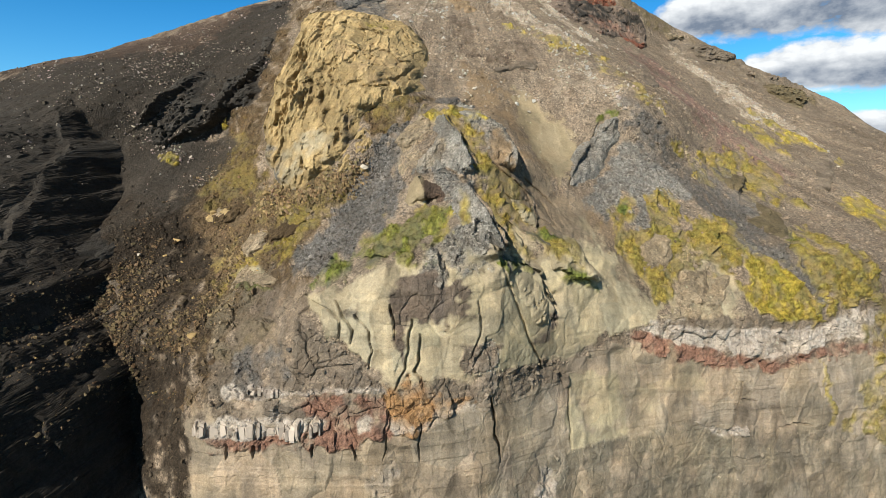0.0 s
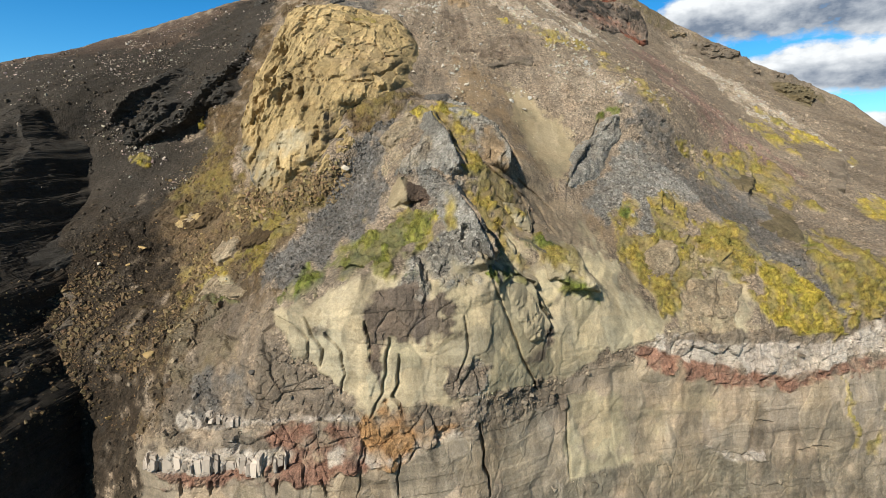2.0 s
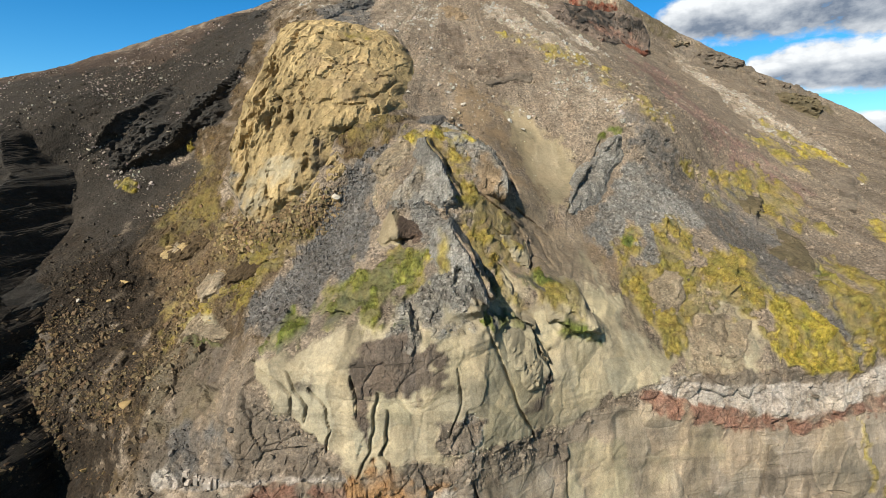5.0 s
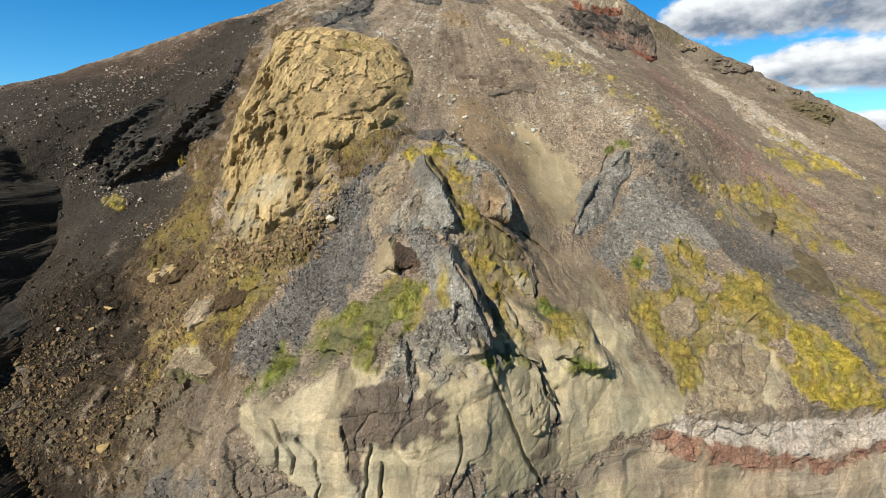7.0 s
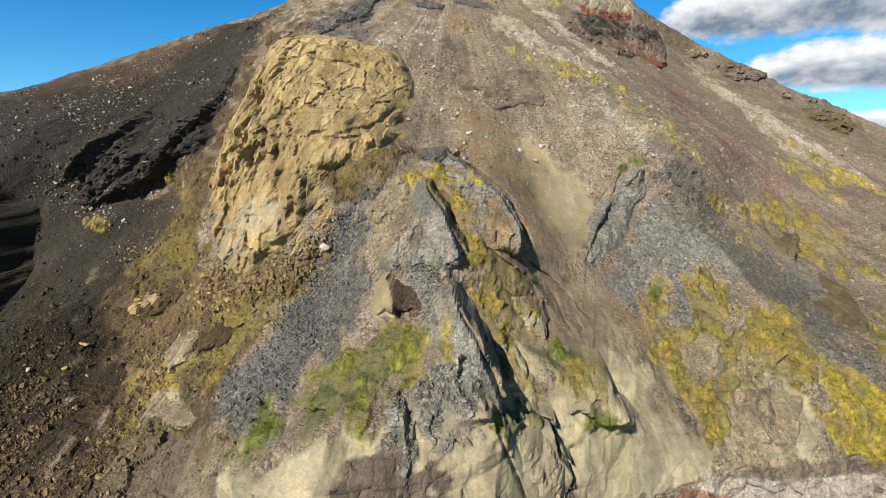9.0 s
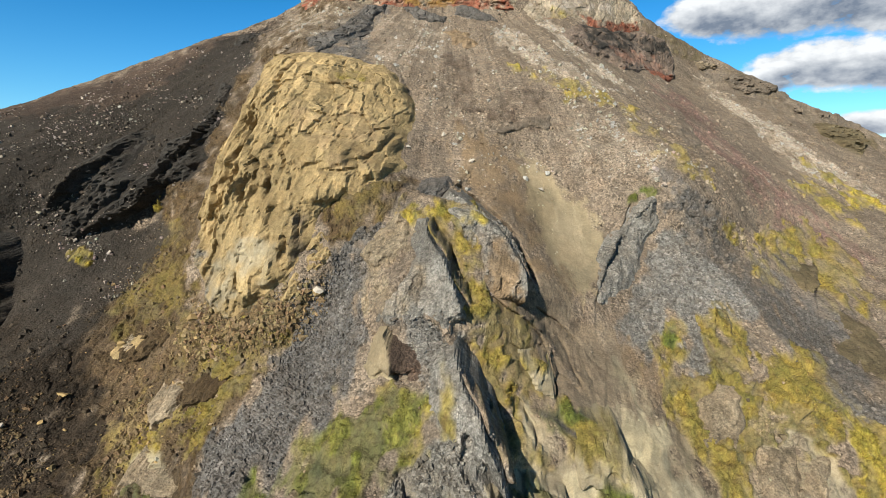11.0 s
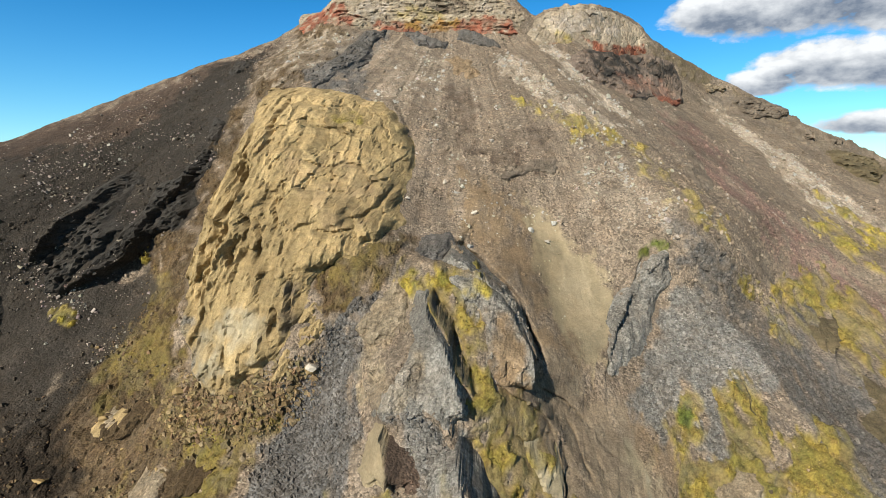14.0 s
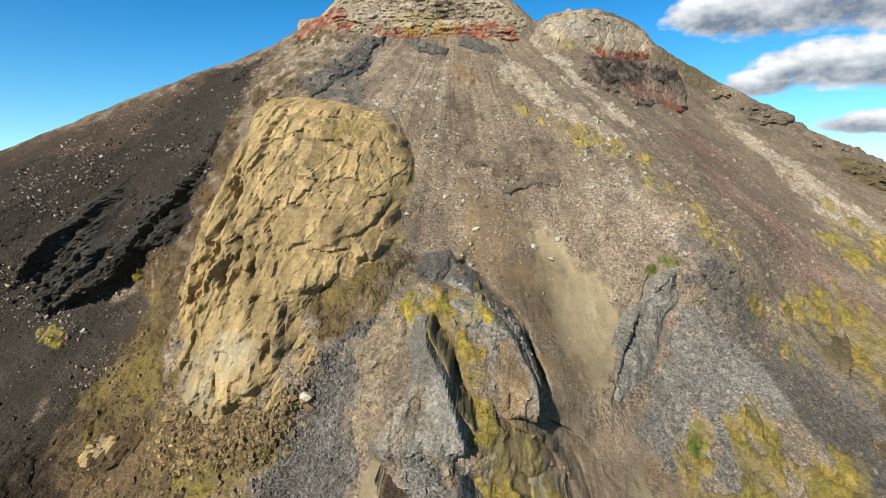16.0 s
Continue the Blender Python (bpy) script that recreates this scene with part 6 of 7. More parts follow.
def outcrop(name, label, category, group, key, outline, style, thick=2.0, edge=1.0, cell=3.0, rel=0.8, lean=0.0, step=0.35, back=2.0, spine=(), ramp=None, parts=()):
    """A body of rock that stands out of the face inside its outline (x and z)."""
    outline = np.array(outline)
    lo, hi = outline.min(0) - 1.5, outline.max(0) + 1.5
    xs, zs = np.arange(lo[0], hi[0] + step, step), np.arange(lo[1], hi[1] + step, step)
    X, Z = np.meshgrid(xs, zs)
    x, z = X.ravel(), Z.ravel()
    seed = int(abs(outline.sum()) * 10) % 997
    zero = np.zeros(x.size)
    jx, jz = fbm(x, zero, z, 2.4, 4, seed), fbm(x, zero, z, 2.4, 4, seed + 40)
    d = outline_depth(x + 0.55 * jx, z + 0.55 * jz, outline)
    base = seat(x, z)
    if lean:
        foot = outline[:, 1].min()
        base = face_y(x, np.full(x.size, foot + 2.0)) + lean * (z - foot)
    t = np.clip(d / edge, 0, None)
    rise = 1 - np.exp(-1.4 * t)
    if spine:
        q, _ = line_side(x + 0.3 * jx, z + 0.3 * jz, np.array(spine))
        rise = 0.12 * rise + 0.88 * np.clip(d, 0, None) / (np.clip(d, 0, None) + np.abs(q) + 1e-6)
    if ramp:
        # rises from one side and breaks off on the other
        q = x * ramp[0] + z * ramp[1]
        ends = outline @ np.array(ramp)
        rise = rise * (0.06 + 0.94 * np.clip((q - ends.min()) / (ends.max() - ends.min()), 0, 1) ** 1.3)
    warp = fbm(x, zero, z, 4.0, 3, seed + 7)
    y = base - thick * rise
    sx, sz = {"rib": (0.55, 2.6), "block": (1.0, 1.2), "slab": (0.8, 2.2), "bed": (2.2, 0.55)}[style]
    f1, f2, own, tip = cells(x / (cell * sx) + 0.35 * warp, base / cell * 0.5, z / (cell * sz) + 0.2 * warp, seed, 1.0)
    g1, g2, other, tipped = cells(x / (cell * sx * 0.36) + 0.4 * warp, base / cell, z / (cell * sz * 0.36), seed + 9, 0.4)
    body = np.clip(d / 0.8, 0, 1)
    if style == "rib":
        # sharp upright ribs and hollows on one flank, tipped planes and ledges on the other, a plain pale foot
        u, v = (x - lo[0]) / (hi[0] - lo[0]), (z - lo[1]) / (hi[1] - lo[1])
        flank = np.clip((0.52 + 0.06 * v - u) * 4, 0.05, 1) * np.clip((v - 0.10) * 5, 0.15, 1) * np.clip((0.86 - v) * 4, 0.3, 1)
        slope = x - 0.25 * z
        rib = 1 - np.abs(value_noise(slope / 3.0 + 0.35 * warp, zero, z / 15.0 + 0.2 * warp, seed + 3))
        thin = 1 - np.abs(value_noise(slope / 1.3 + 0.4 * warp, zero, z / 13.0 + 0.15 * warp, seed + 5))
        hair = 1 - np.abs(value_noise(slope / 0.6 + 0.4 * warp, zero, z / 6.0 + 0.2 * warp, seed + 4))
        pocket = np.clip(value_noise(slope / 1.6 + 0.4 * warp, zero, z / 9.0, seed + 6) - 0.35, 0, 1)
        step_up = value_noise(x / 8.0 + 0.3 * warp, zero, z / 3.2 + 0.5 * warp, seed + 8)
        out = rel * flank * (2.2 * (rib - 0.6) + 1.7 * (thin - 0.6) + 0.45 * (hair - 0.6) - 1.0 * pocket)
        out += rel * (0.5 * fbm(x, base, z, cell * 2.4, 2, seed + 21) + 0.30 * (own - 0.5) + 0.36 * tip + 0.08 * (other - 0.5) + 0.13 * tipped + 0.42 * fbm(x, base, z, 2.6, 5, seed + 23))
        out -= rel * 0.14 * np.exp(-(((f2 - f1) / 0.04) ** 2)) + rel * 0.04 * np.exp(-(((g2 - g1) / 0.08) ** 2))
        out += rel * 0.26 * np.clip(step_up * 5, -1, 1)
    else:
        out = (own - 0.45) * rel * 0.7 + tip * rel * 0.7 + (other - 0.5) * rel * 0.3 + tipped * rel * 0.7
        out -= rel * 0.45 * np.exp(-(((f2 - f1) / 0.06) ** 2)) + rel * 0.18 * np.exp(-(((g2 - g1) / 0.09) ** 2))
        out += rel * 0.28 * fbm(x, base, z, cell * 0.8, 5, seed + 21)
    y = y - out * body
    for width, depth, line in CROP_CUTS.get(name, []):
        q, along = line_side(x + 0.5 * jx, z + 0.3 * jz, np.array(line))
        ends = np.clip(np.minimum(along, 1 - along) * 5 + 0.3, 0, 1)
        y = y + depth * ends * np.clip(1.2 - np.abs(q) / width, 0, 1)
    y = np.where(d < 0, base + np.clip(-d, 0, 1.2) * 1.1, y)
    rows, cols = X.shape
    front = np.stack([x, y, z], 1)
    d2 = d.reshape(rows, cols)
    keep = (np.maximum(np.maximum(d2[:-1, :-1], d2[1:, :-1]), np.maximum(d2[:-1, 1:], d2[1:, 1:])) > -0.75).ravel()
    me = sheet_mesh(name, front, rows, cols, keep)
    zones = CROP_ZONES.get(name, [])
    col, share = paint(x, z, key, zones, X.shape)
    hue = ((0.78 + 0.42 * own) * (0.86 + 0.30 * other) * (1 + 0.16 * fbm(x, zero, z, 5.0, 3, seed + 31)))[:, None]
    col = col * hue
    set_cover(me, col, share)
    # the hidden back, so that the body is closed
    bm = bmesh.new()
    bm.from_mesh(me)
    loose = [v for v in bm.verts if not v.link_faces]
    bmesh.ops.delete(bm, geom=loose, context="VERTS")
    rim = [e for e in bm.edges if e.is_boundary]
    got = bmesh.ops.extrude_edge_only(bm, edges=rim)
    for v in got["geom"]:
        if isinstance(v, bmesh.types.BMVert):
            v.co.y += back
            v.co.z -= 0.25 * back
    far = [e for e in bm.edges if e.is_boundary]
    bmesh.ops.holes_fill(bm, edges=far, sides=0)
    bm.to_mesh(me)
    bm.free()
    me.materials.append(ROCK_MAT)
    thing = tagged(new(name, me), label, category, group)
    for part_name, part_label, inside in parts:
        # lift the faces of one zone out into a part of their own
        other_me = me.copy()
        other_me.name = part_name
        for target, want in ((me, False), (other_me, True)):
            bm = bmesh.new()
            bm.from_mesh(target)
            bm.faces.ensure_lookup_table()
            mids = np.array([f.calc_center_median()[:] for f in bm.faces])
            hit = outline_depth(mids[:, 0], mids[:, 2], np.array(inside)) > 0
            bmesh.ops.delete(bm, geom=[f for f, h in zip(bm.faces, hit) if h != want], context="FACES")
            bm.to_mesh(target)
            bm.free()
        child = new(part_name, other_me)
        child.parent = thing
        tagged(child, part_label)
    return thing

# ---- rock outcrops ----
outcrop("ochre_outcrop", "large ochre tuff outcrop with deep ribs rising from scree", "rock outcrop", "", "ochre", [(-37.3, 109.8), (-31.1, 109.4), (-24.6, 108.6), (-17.5, 107.3), (-14.9, 105.9), (-9.1, 104.3), (-6.2, 100.4), (-4.3, 95.1), (-3.6, 90.9), (-5.1, 87.7), (-5.2, 84), (-4.9, 82.2), (-7.2, 79.8), (-10.6, 77.6), (-14, 76), (-15.5, 74), (-15.6, 71), (-16.8, 68.2), (-19, 65.6), (-21.8, 63.3), (-25.8, 60.7), (-29.1, 60.2), (-32.7, 62.8), (-35.6, 65.9), (-37.3, 70.9), (-38.6, 75.2), (-37.1, 80.2), (-39.8, 86.2), (-39.6, 91.2), (-35.7, 97.5), (-38.4, 104.4)],
        "rib", thick=3.6, edge=1.6, cell=3.2, rel=1.5, lean=0, step=0.27, back=2, spine=(), parts=[("pale_foot", "pale smooth tuff foot of the outcrop", [(-39.9, 70.7), (-20.5, 73.2), (-17.6, 69), (-26, 59.9), (-33.4, 60.4)]), ("smooth_lobe", "rounded tan lobe with thin ledges", [(-27.9, 110.6), (-1.6, 108.7), (-0.3, 87.2), (-4.7, 81.8), (-16.7, 77.3), (-19.4, 89.9)])])
outcrop("lava_outcrop", "black craggy lava outcrop on the cinder slope", "rock outcrop", "dark lava outcrops", "lava", [(-65.9, 75.4), (-64.7, 80.1), (-63.9, 83.6), (-62.5, 86.3), (-61.1, 89.8), (-59.3, 90.3), (-57.6, 88.2), (-58.3, 85.3), (-57.4, 81.7), (-53.9, 79.9), (-56, 76.7), (-58.4, 73.3), (-59.6, 70), (-62.8, 70.2)],
        "block", thick=2.0, edge=0.5, cell=1.5, rel=1.4, ramp=(0.8, -0.5), lean=0, step=0.35, back=2, spine=(), parts=[("upper_knob", "jagged black upper knob", [(-69.1, 93.6), (-59.6, 93.7), (-51.5, 83.4), (-54.4, 79), (-60.5, 83.5)])])
outcrop("lava_outcrop", "black columnar lava outcrop leaning down the cinder slope", "rock outcrop", "dark lava outcrops", "lava", [(-54.1, 78.2), (-52.4, 83.4), (-52.9, 88.2), (-49.5, 89.2), (-49.9, 94.8), (-49.9, 97.9), (-44.7, 94.7), (-44.4, 91.3), (-46.9, 87.2), (-44.4, 83.4), (-45.1, 80.7), (-48.5, 79), (-49.9, 77.6), (-52.5, 75), (-54.9, 72.4), (-56.6, 70.8), (-56.3, 74.9)],
        "block", thick=2.2, edge=0.5, cell=1.3, rel=1.4, ramp=(0.85, -0.45), lean=0, step=0.35, back=2, spine=(), parts=[("top_rib", "narrow black rib at the top", [(-50.8, 88.2), (-52.5, 101.3), (-42.5, 98.3), (-40.3, 90.2), (-44.5, 85.2)]), ("trailing_foot", "low black foot trailing downhill", [(-56.9, 68.5), (-58.5, 76.6), (-53.9, 79.9), (-48.6, 76.8), (-53.3, 70.1)])])
outcrop("lava_outcrop", "small black lava hump near the ridge", "rock outcrop", "dark lava outcrops", "lava", [(-55.8, 117.5), (-56.9, 123.8), (-50.6, 121.7), (-50.3, 117.7), (-52.4, 115.6)],
        "block", thick=1.6, edge=0.6, cell=2, rel=0.8, lean=0, step=0.35, back=2, spine=())
outcrop("lava_outcrop", "small black lava rib on the cinder slope", "rock outcrop", "dark lava outcrops", "lava", [(-49.9, 98), (-49.8, 103.4), (-45.9, 101.8), (-45.7, 96.6)],
        "block", thick=1.6, edge=0.6, cell=2, rel=0.8, lean=0, step=0.35, back=2, spine=())
outcrop("lava_dike", "slate-grey lava dike running up the scree", "rock outcrop", "", "slate", [(-29.9, 111.8), (-27.7, 115.5), (-25, 122.2), (-21.5, 131.5), (-14.7, 132.4), (-17.6, 126.2), (-17.6, 120.3), (-22.7, 115.6), (-24, 110.9), (-26.8, 109.1)],
        "block", thick=1.8, edge=0.7, cell=2.2, rel=0.8, lean=0, step=0.35, back=2, spine=())
outcrop("summit_crag", "layered summit crag of grey, red and yellow rock", "rock outcrop", "", "crag", [(-44.2, 135.5), (-48.2, 147.1), (-41.1, 146.3), (-31.9, 145), (-30.8, 151), (-13.4, 153.1), (3.3, 153.1), (16.7, 146.5), (19.9, 142.8), (24.8, 140.1), (25.4, 136.4), (20.9, 130.8), (12.9, 132), (3.3, 134.2), (-4.6, 131.7), (-14, 132), (-21.7, 132.3), (-29.6, 133.1)],
        "bed", thick=1.2, edge=2.5, cell=2.0, rel=0.8, lean=0, step=0.35, back=4, spine=(), parts=[("red_layer", "rusty red ash layer", [(-44.2, 128.6), (-51.8, 149.9), (-28.7, 137.7), (-12.7, 137.2), (3.3, 138.3), (26.4, 137.9), (27.1, 128.4), (-11.8, 126.7)])])
outcrop("summit_dome", "rounded pale summit dome with a red base band", "rock outcrop", "", "crag", [(25, 131.5), (28, 137.3), (32.4, 140.6), (38.6, 142.8), (45.9, 143.7), (56.6, 143.7), (66.5, 140.8), (69.1, 135), (65.7, 130.8), (58.9, 128.6), (49.4, 127.9), (43.2, 129.7), (35.3, 128.8), (28.3, 126.6)],
        "block", thick=1.4, edge=2.5, cell=2.8, rel=0.6, lean=0, step=0.35, back=4, spine=(), parts=[("red_layer", "rusty red ash layer", [(24.1, 130), (42.9, 133.6), (71.1, 135.9), (69.1, 126), (22.9, 123.6)])])
outcrop("lava_crag", "dark folded lava crag with red base below the summit", "rock outcrop", "", "lavared", [(33.6, 122.4), (41, 128), (45.3, 127.8), (56.4, 129), (67.6, 130.7), (75.8, 128.6), (77.6, 122.7), (76.7, 114.2), (67, 111.7), (62.6, 113.2), (52.3, 111.8), (48, 114.8), (41.4, 116.3), (35.7, 119)],
        "block", thick=2, edge=1, cell=3.4, rel=0.9, lean=0, step=0.35, back=3, spine=(), parts=[("red_base", "rusty red base of the crag", [(51.2, 113.4), (67.4, 119.2), (78.8, 118.9), (77.7, 111.4), (60.8, 108.4), (48.2, 108.4)])])
outcrop("lava_slab", "dark flat lava slab jutting from the upper slope", "rock", "", "slate", [(4.9, 133.3), (9.8, 133.9), (16, 129.7), (17.6, 126.8), (11.1, 127.7), (5.2, 130.3)],
        "block", thick=1.2, edge=0.5, cell=2, rel=0.5, lean=0, step=0.35, back=2, spine=())
outcrop("lava_slab", "dark flat lava slab below the summit crag", "rock", "", "slate", [(-10.1, 131.6), (-6.3, 133.1), (-3, 130.6), (2.8, 128.9), (1.7, 126.4), (-5.9, 126.8)],
        "block", thick=1.2, edge=0.5, cell=2, rel=0.5, lean=0, step=0.35, back=2, spine=())
outcrop("rock_ledge", "brown layered rock ledge in the scree", "rock", "", "slatebrown", [(11.3, 90), (13.9, 89.8), (18.5, 92.3), (23, 93.4), (24.2, 91.2), (22.8, 89.4), (18.8, 90.4), (13.8, 88.7)],
        "bed", thick=1, edge=0.5, cell=1.6, rel=0.5, lean=0, step=0.35, back=2, spine=())
outcrop("rock_ledge", "tan overhanging rock ledge under the summit", "rock", "", "brownsoil", [(2.6, 121.8), (4.4, 123.1), (6.3, 121.6), (9.2, 120.9), (8.2, 118.6), (9.8, 116.4), (7.4, 115.6), (6.6, 117.5), (4.6, 116.8), (4.9, 119.6)],
        "block", thick=0.8, edge=0.4, cell=1.1, rel=0.7, lean=0, step=0.35, back=2, spine=())
outcrop("ridge_rock", "long dark layered rock band under the falling ridge", "rock outcrop", "ridge rocks", "slatebrown", [(95.6, 116.8), (100, 117.6), (106, 116.8), (110.5, 114.4), (112.6, 112.9), (111.8, 110.4), (106, 109.6), (100.7, 109.6), (97.3, 112)],
        "bed", thick=1.8, edge=0.5, cell=1.6, rel=0.9, lean=0, step=0.35, back=2, spine=())
outcrop("ridge_rock", "small yellowish layered ledge on the ridge slope", "rock", "ridge rocks", "greytan", [(87, 121.7), (91, 122.1), (95.2, 121.3), (94.7, 119.6), (90.2, 119.4), (88.4, 118.9)],
        "bed", thick=1.5, edge=0.4, cell=1.4, rel=0.8, lean=0, step=0.35, back=2, spine=())
outcrop("ridge_rock", "dark broken rock step on the falling ridge", "rock", "ridge rocks", "slatebrown", [(109.9, 108.6), (112.4, 107.8), (115.8, 104.4), (114, 101.9), (111.4, 103.3), (110.4, 105.6)],
        "block", thick=2.2, edge=0.5, cell=1.5, rel=1.0, lean=0, step=0.35, back=2, spine=())
outcrop("ridge_rock", "dark rock knob close under the skyline", "rock", "ridge rocks", "slatebrown", [(119.5, 103.6), (121.8, 103.2), (123.5, 101.9), (121.2, 99.7), (118.7, 100.4)],
        "block", thick=1.8, edge=0.5, cell=1.4, rel=0.9, lean=0, step=0.35, back=2, spine=())
outcrop("ridge_rock", "weathered brown rock ledges low on the falling ridge", "rock outcrop", "ridge rocks", "olive", [(114.6, 97.6), (118.6, 98.6), (122.5, 97.9), (127.8, 94.8), (125, 91.4), (121.4, 88.6), (117.2, 90.6), (116.4, 93.4), (113.6, 95)],
        "bed", thick=2.4, edge=0.5, cell=2.0, rel=1.3, lean=0, step=0.35, back=2, spine=())
outcrop("rock_rib", "dark rock rib standing out of the scree", "rock", "", "slatebrown", [(56, 94.7), (60.1, 95.5), (58.9, 91.4), (56.1, 87.5), (51.9, 86.9), (52.8, 90.5)],
        "block", thick=1.5, edge=0.6, cell=1.8, rel=0.6, lean=0, step=0.35, back=2, spine=())
outcrop("rock_pillar", "dark brown rock pillar on the mossy slope", "rock outcrop", "", "slatebrown", [(96.4, 68.6), (106.2, 71.9), (110.5, 70.5), (92.7, 60.9), (87.4, 60.5), (91.2, 64)],
        "block", thick=3.5, edge=1, cell=2, rel=0.6, lean=0, step=0.35, back=2, spine=[(104.5, 70.9), (97.8, 66.1), (90.3, 61.4)])
outcrop("grey_slab", "steep pale grey rock slab beside gravel", "rock outcrop", "", "rockgrey", [(36.4, 75.7), (38.5, 77), (39.2, 74.9), (37.7, 70.4), (33.1, 65.5), (29.2, 62.8), (26.2, 61.3), (24.6, 61.4), (25.9, 64.9), (29.1, 68.4), (32.8, 72.2)],
        "slab", thick=3.0, edge=0.5, cell=2.2, rel=0.5, lean=0, step=0.35, back=2, spine=[(37.7, 76.3), (33.2, 71.6), (29.3, 67.8), (26.2, 64.3), (25.5, 62.6)], parts=[("upper_slab", "pale upper half of the slab", [(31, 70), (31, 80), (41, 80), (41, 70)])])
outcrop("grey_pinnacle", "sharp blue-grey rock pinnacle between moss and gravel", "rock outcrop", "", "rockgrey", [(-1.1, 74.2), (0.4, 73.9), (1.9, 71.8), (3.6, 69), (4.7, 66.9), (5.4, 65.2), (5.3, 63.5), (3.2, 62.2), (0.6, 63.8), (-2.3, 64), (-5.5, 62.6), (-4.7, 65.3), (-3.1, 69), (-1.1, 72.3)],
        "slab", thick=4.2, edge=0.8, cell=1.5, rel=0.38, lean=0, step=0.25, back=2, spine=[(0.1, 73.8), (1.4, 71.7), (3.2, 68.9), (4.3, 66.7), (4.8, 64.7)], parts=[("gravelly_flank", "grey flank covered in fine gravel", [(-6.1, 62), (-6.9, 65.5), (-1.1, 72.8), (0.3, 69.9), (1.1, 63.7), (-2.2, 63.4)])])
outcrop("grey_outcrop", "rounded grey rock outcrop with a mossy side", "rock outcrop", "", "rockgrey", [(2.2, 76.2), (3.5, 78.4), (6.2, 76.8), (9, 74.4), (11.8, 71.3), (13.1, 68.6), (13.6, 65.2), (13, 63.2), (9.7, 64.9), (6.7, 66.6), (7.6, 69.7), (5, 72.4)],
        "slab", thick=4.4, edge=0.8, cell=1.8, rel=0.4, lean=0, step=0.25, back=2, spine=[(3.5, 77.6), (5.9, 76.2), (8.5, 73.9), (11.3, 70.9), (12.5, 68.2), (12.8, 64.5)], parts=[("brown_base", "brown weathered lower face", [(4.5, 70.5), (9, 70), (15, 69), (15, 62), (5, 62.5)])])
outcrop("grey_outcrop", "pale grey weathered rock shoulder above gravel", "rock outcrop", "", "greytan", [(-6.9, 67.5), (-8.9, 68.8), (-6.4, 72.5), (-3.9, 75), (-2, 73.7), (-2.2, 71), (-3.4, 67.9)],
        "block", thick=2, edge=0.7, cell=1.6, rel=0.8, lean=0, step=0.35, back=2, spine=(), parts=[("upper_shoulder", "pale upper shoulder", [(-10, 71), (-4, 76), (0, 76), (0, 71)])])
outcrop("dark_outcrop", "dark crumbly rock mass at the head of moss", "rock outcrop", "", "slate", [(-1.5, 77.4), (0, 79.1), (2.4, 79.3), (3, 78.2), (1.8, 77), (0.4, 76.6)],
        "block", thick=1.8, edge=0.6, cell=1.4, rel=0.9, lean=0, step=0.25, back=2, spine=())
outcrop("grey_ridge", "narrow grey gravelly rock ridge", "rock outcrop", "", "rockgrey", [(2, 61.5), (3.9, 61.7), (5.1, 60.5), (6.7, 57.4), (8.1, 54.1), (8.9, 52), (6.8, 52.7), (4.7, 54.1), (3.2, 55.5), (1.8, 58.4)],
        "slab", thick=3.2, edge=0.8, cell=1.4, rel=0.45, lean=0, step=0.25, back=2, spine=[(4, 61.4), (6.1, 57.8), (7.5, 54.3), (8.4, 52.2)], parts=[("gravelly_side", "grey side strewn with gravel", [(0.5, 63.4), (4, 61.7), (4.8, 58.7), (3.9, 55.5), (3.3, 53.9), (0.9, 56.3)])])
outcrop("boulder", "smooth brown boulder in gravel, its right face coloured darker", "boulder", "", "tansoil", [(-6.2, 58.8), (-5.3, 61.7), (-3.6, 63.1), (-0.6, 61.1), (0.7, 59.3), (-2.5, 58.6)],
        "slab", thick=3.6, edge=0.6, cell=5, rel=0.25, lean=0, step=0.25, back=2, spine=[(-3.7, 62.8), (-2.8, 60.6), (-2.6, 59)])
outcrop("tuff_slab", "pale brown tuff slab set in yellow moss", "rock", "", "greytan", [(35.2, 49.4), (36.6, 51.4), (38, 52.6), (39.9, 52), (39.2, 50.2), (39.6, 48.6), (37.6, 47), (36.2, 47.9), (35.1, 47.5)],
        "slab", thick=1.0, edge=0.5, cell=2.2, rel=0.6, lean=0, step=0.35, back=2, spine=())
outcrop("tuff_outcrop", "pale tuff hump with a mossy top", "rock outcrop", "", "tuff", [(16.7, 52.9), (20.5, 52.9), (22, 52.2), (21.6, 50.1), (24.5, 47.1), (21.8, 47.1), (16.1, 48.7), (15.9, 51)],
        "block", thick=2.4, edge=0.6, cell=2.6, rel=0.9, lean=0, step=0.35, back=2, spine=())
outcrop("tuff_outcrop", "small pale tuff hump in moss", "rock", "", "tuff", [(11.2, 58.3), (13.6, 58.5), (15.3, 58), (15.6, 55.7), (15.1, 54.1), (12.5, 55.8)],
        "block", thick=1.6, edge=0.5, cell=2, rel=0.8, lean=0, step=0.35, back=2, spine=())
outcrop("tuff_block", "pale cracked tuff block on the cliff edge", "rock outcrop", "", "tuff", [(8.5, 50.1), (12.3, 49.6), (15.1, 45.7), (15.5, 42.1), (12.8, 42), (10.5, 46.1)],
        "block", thick=1.3, edge=1, cell=4, rel=0.7, lean=0, step=0.35, back=2, spine=())
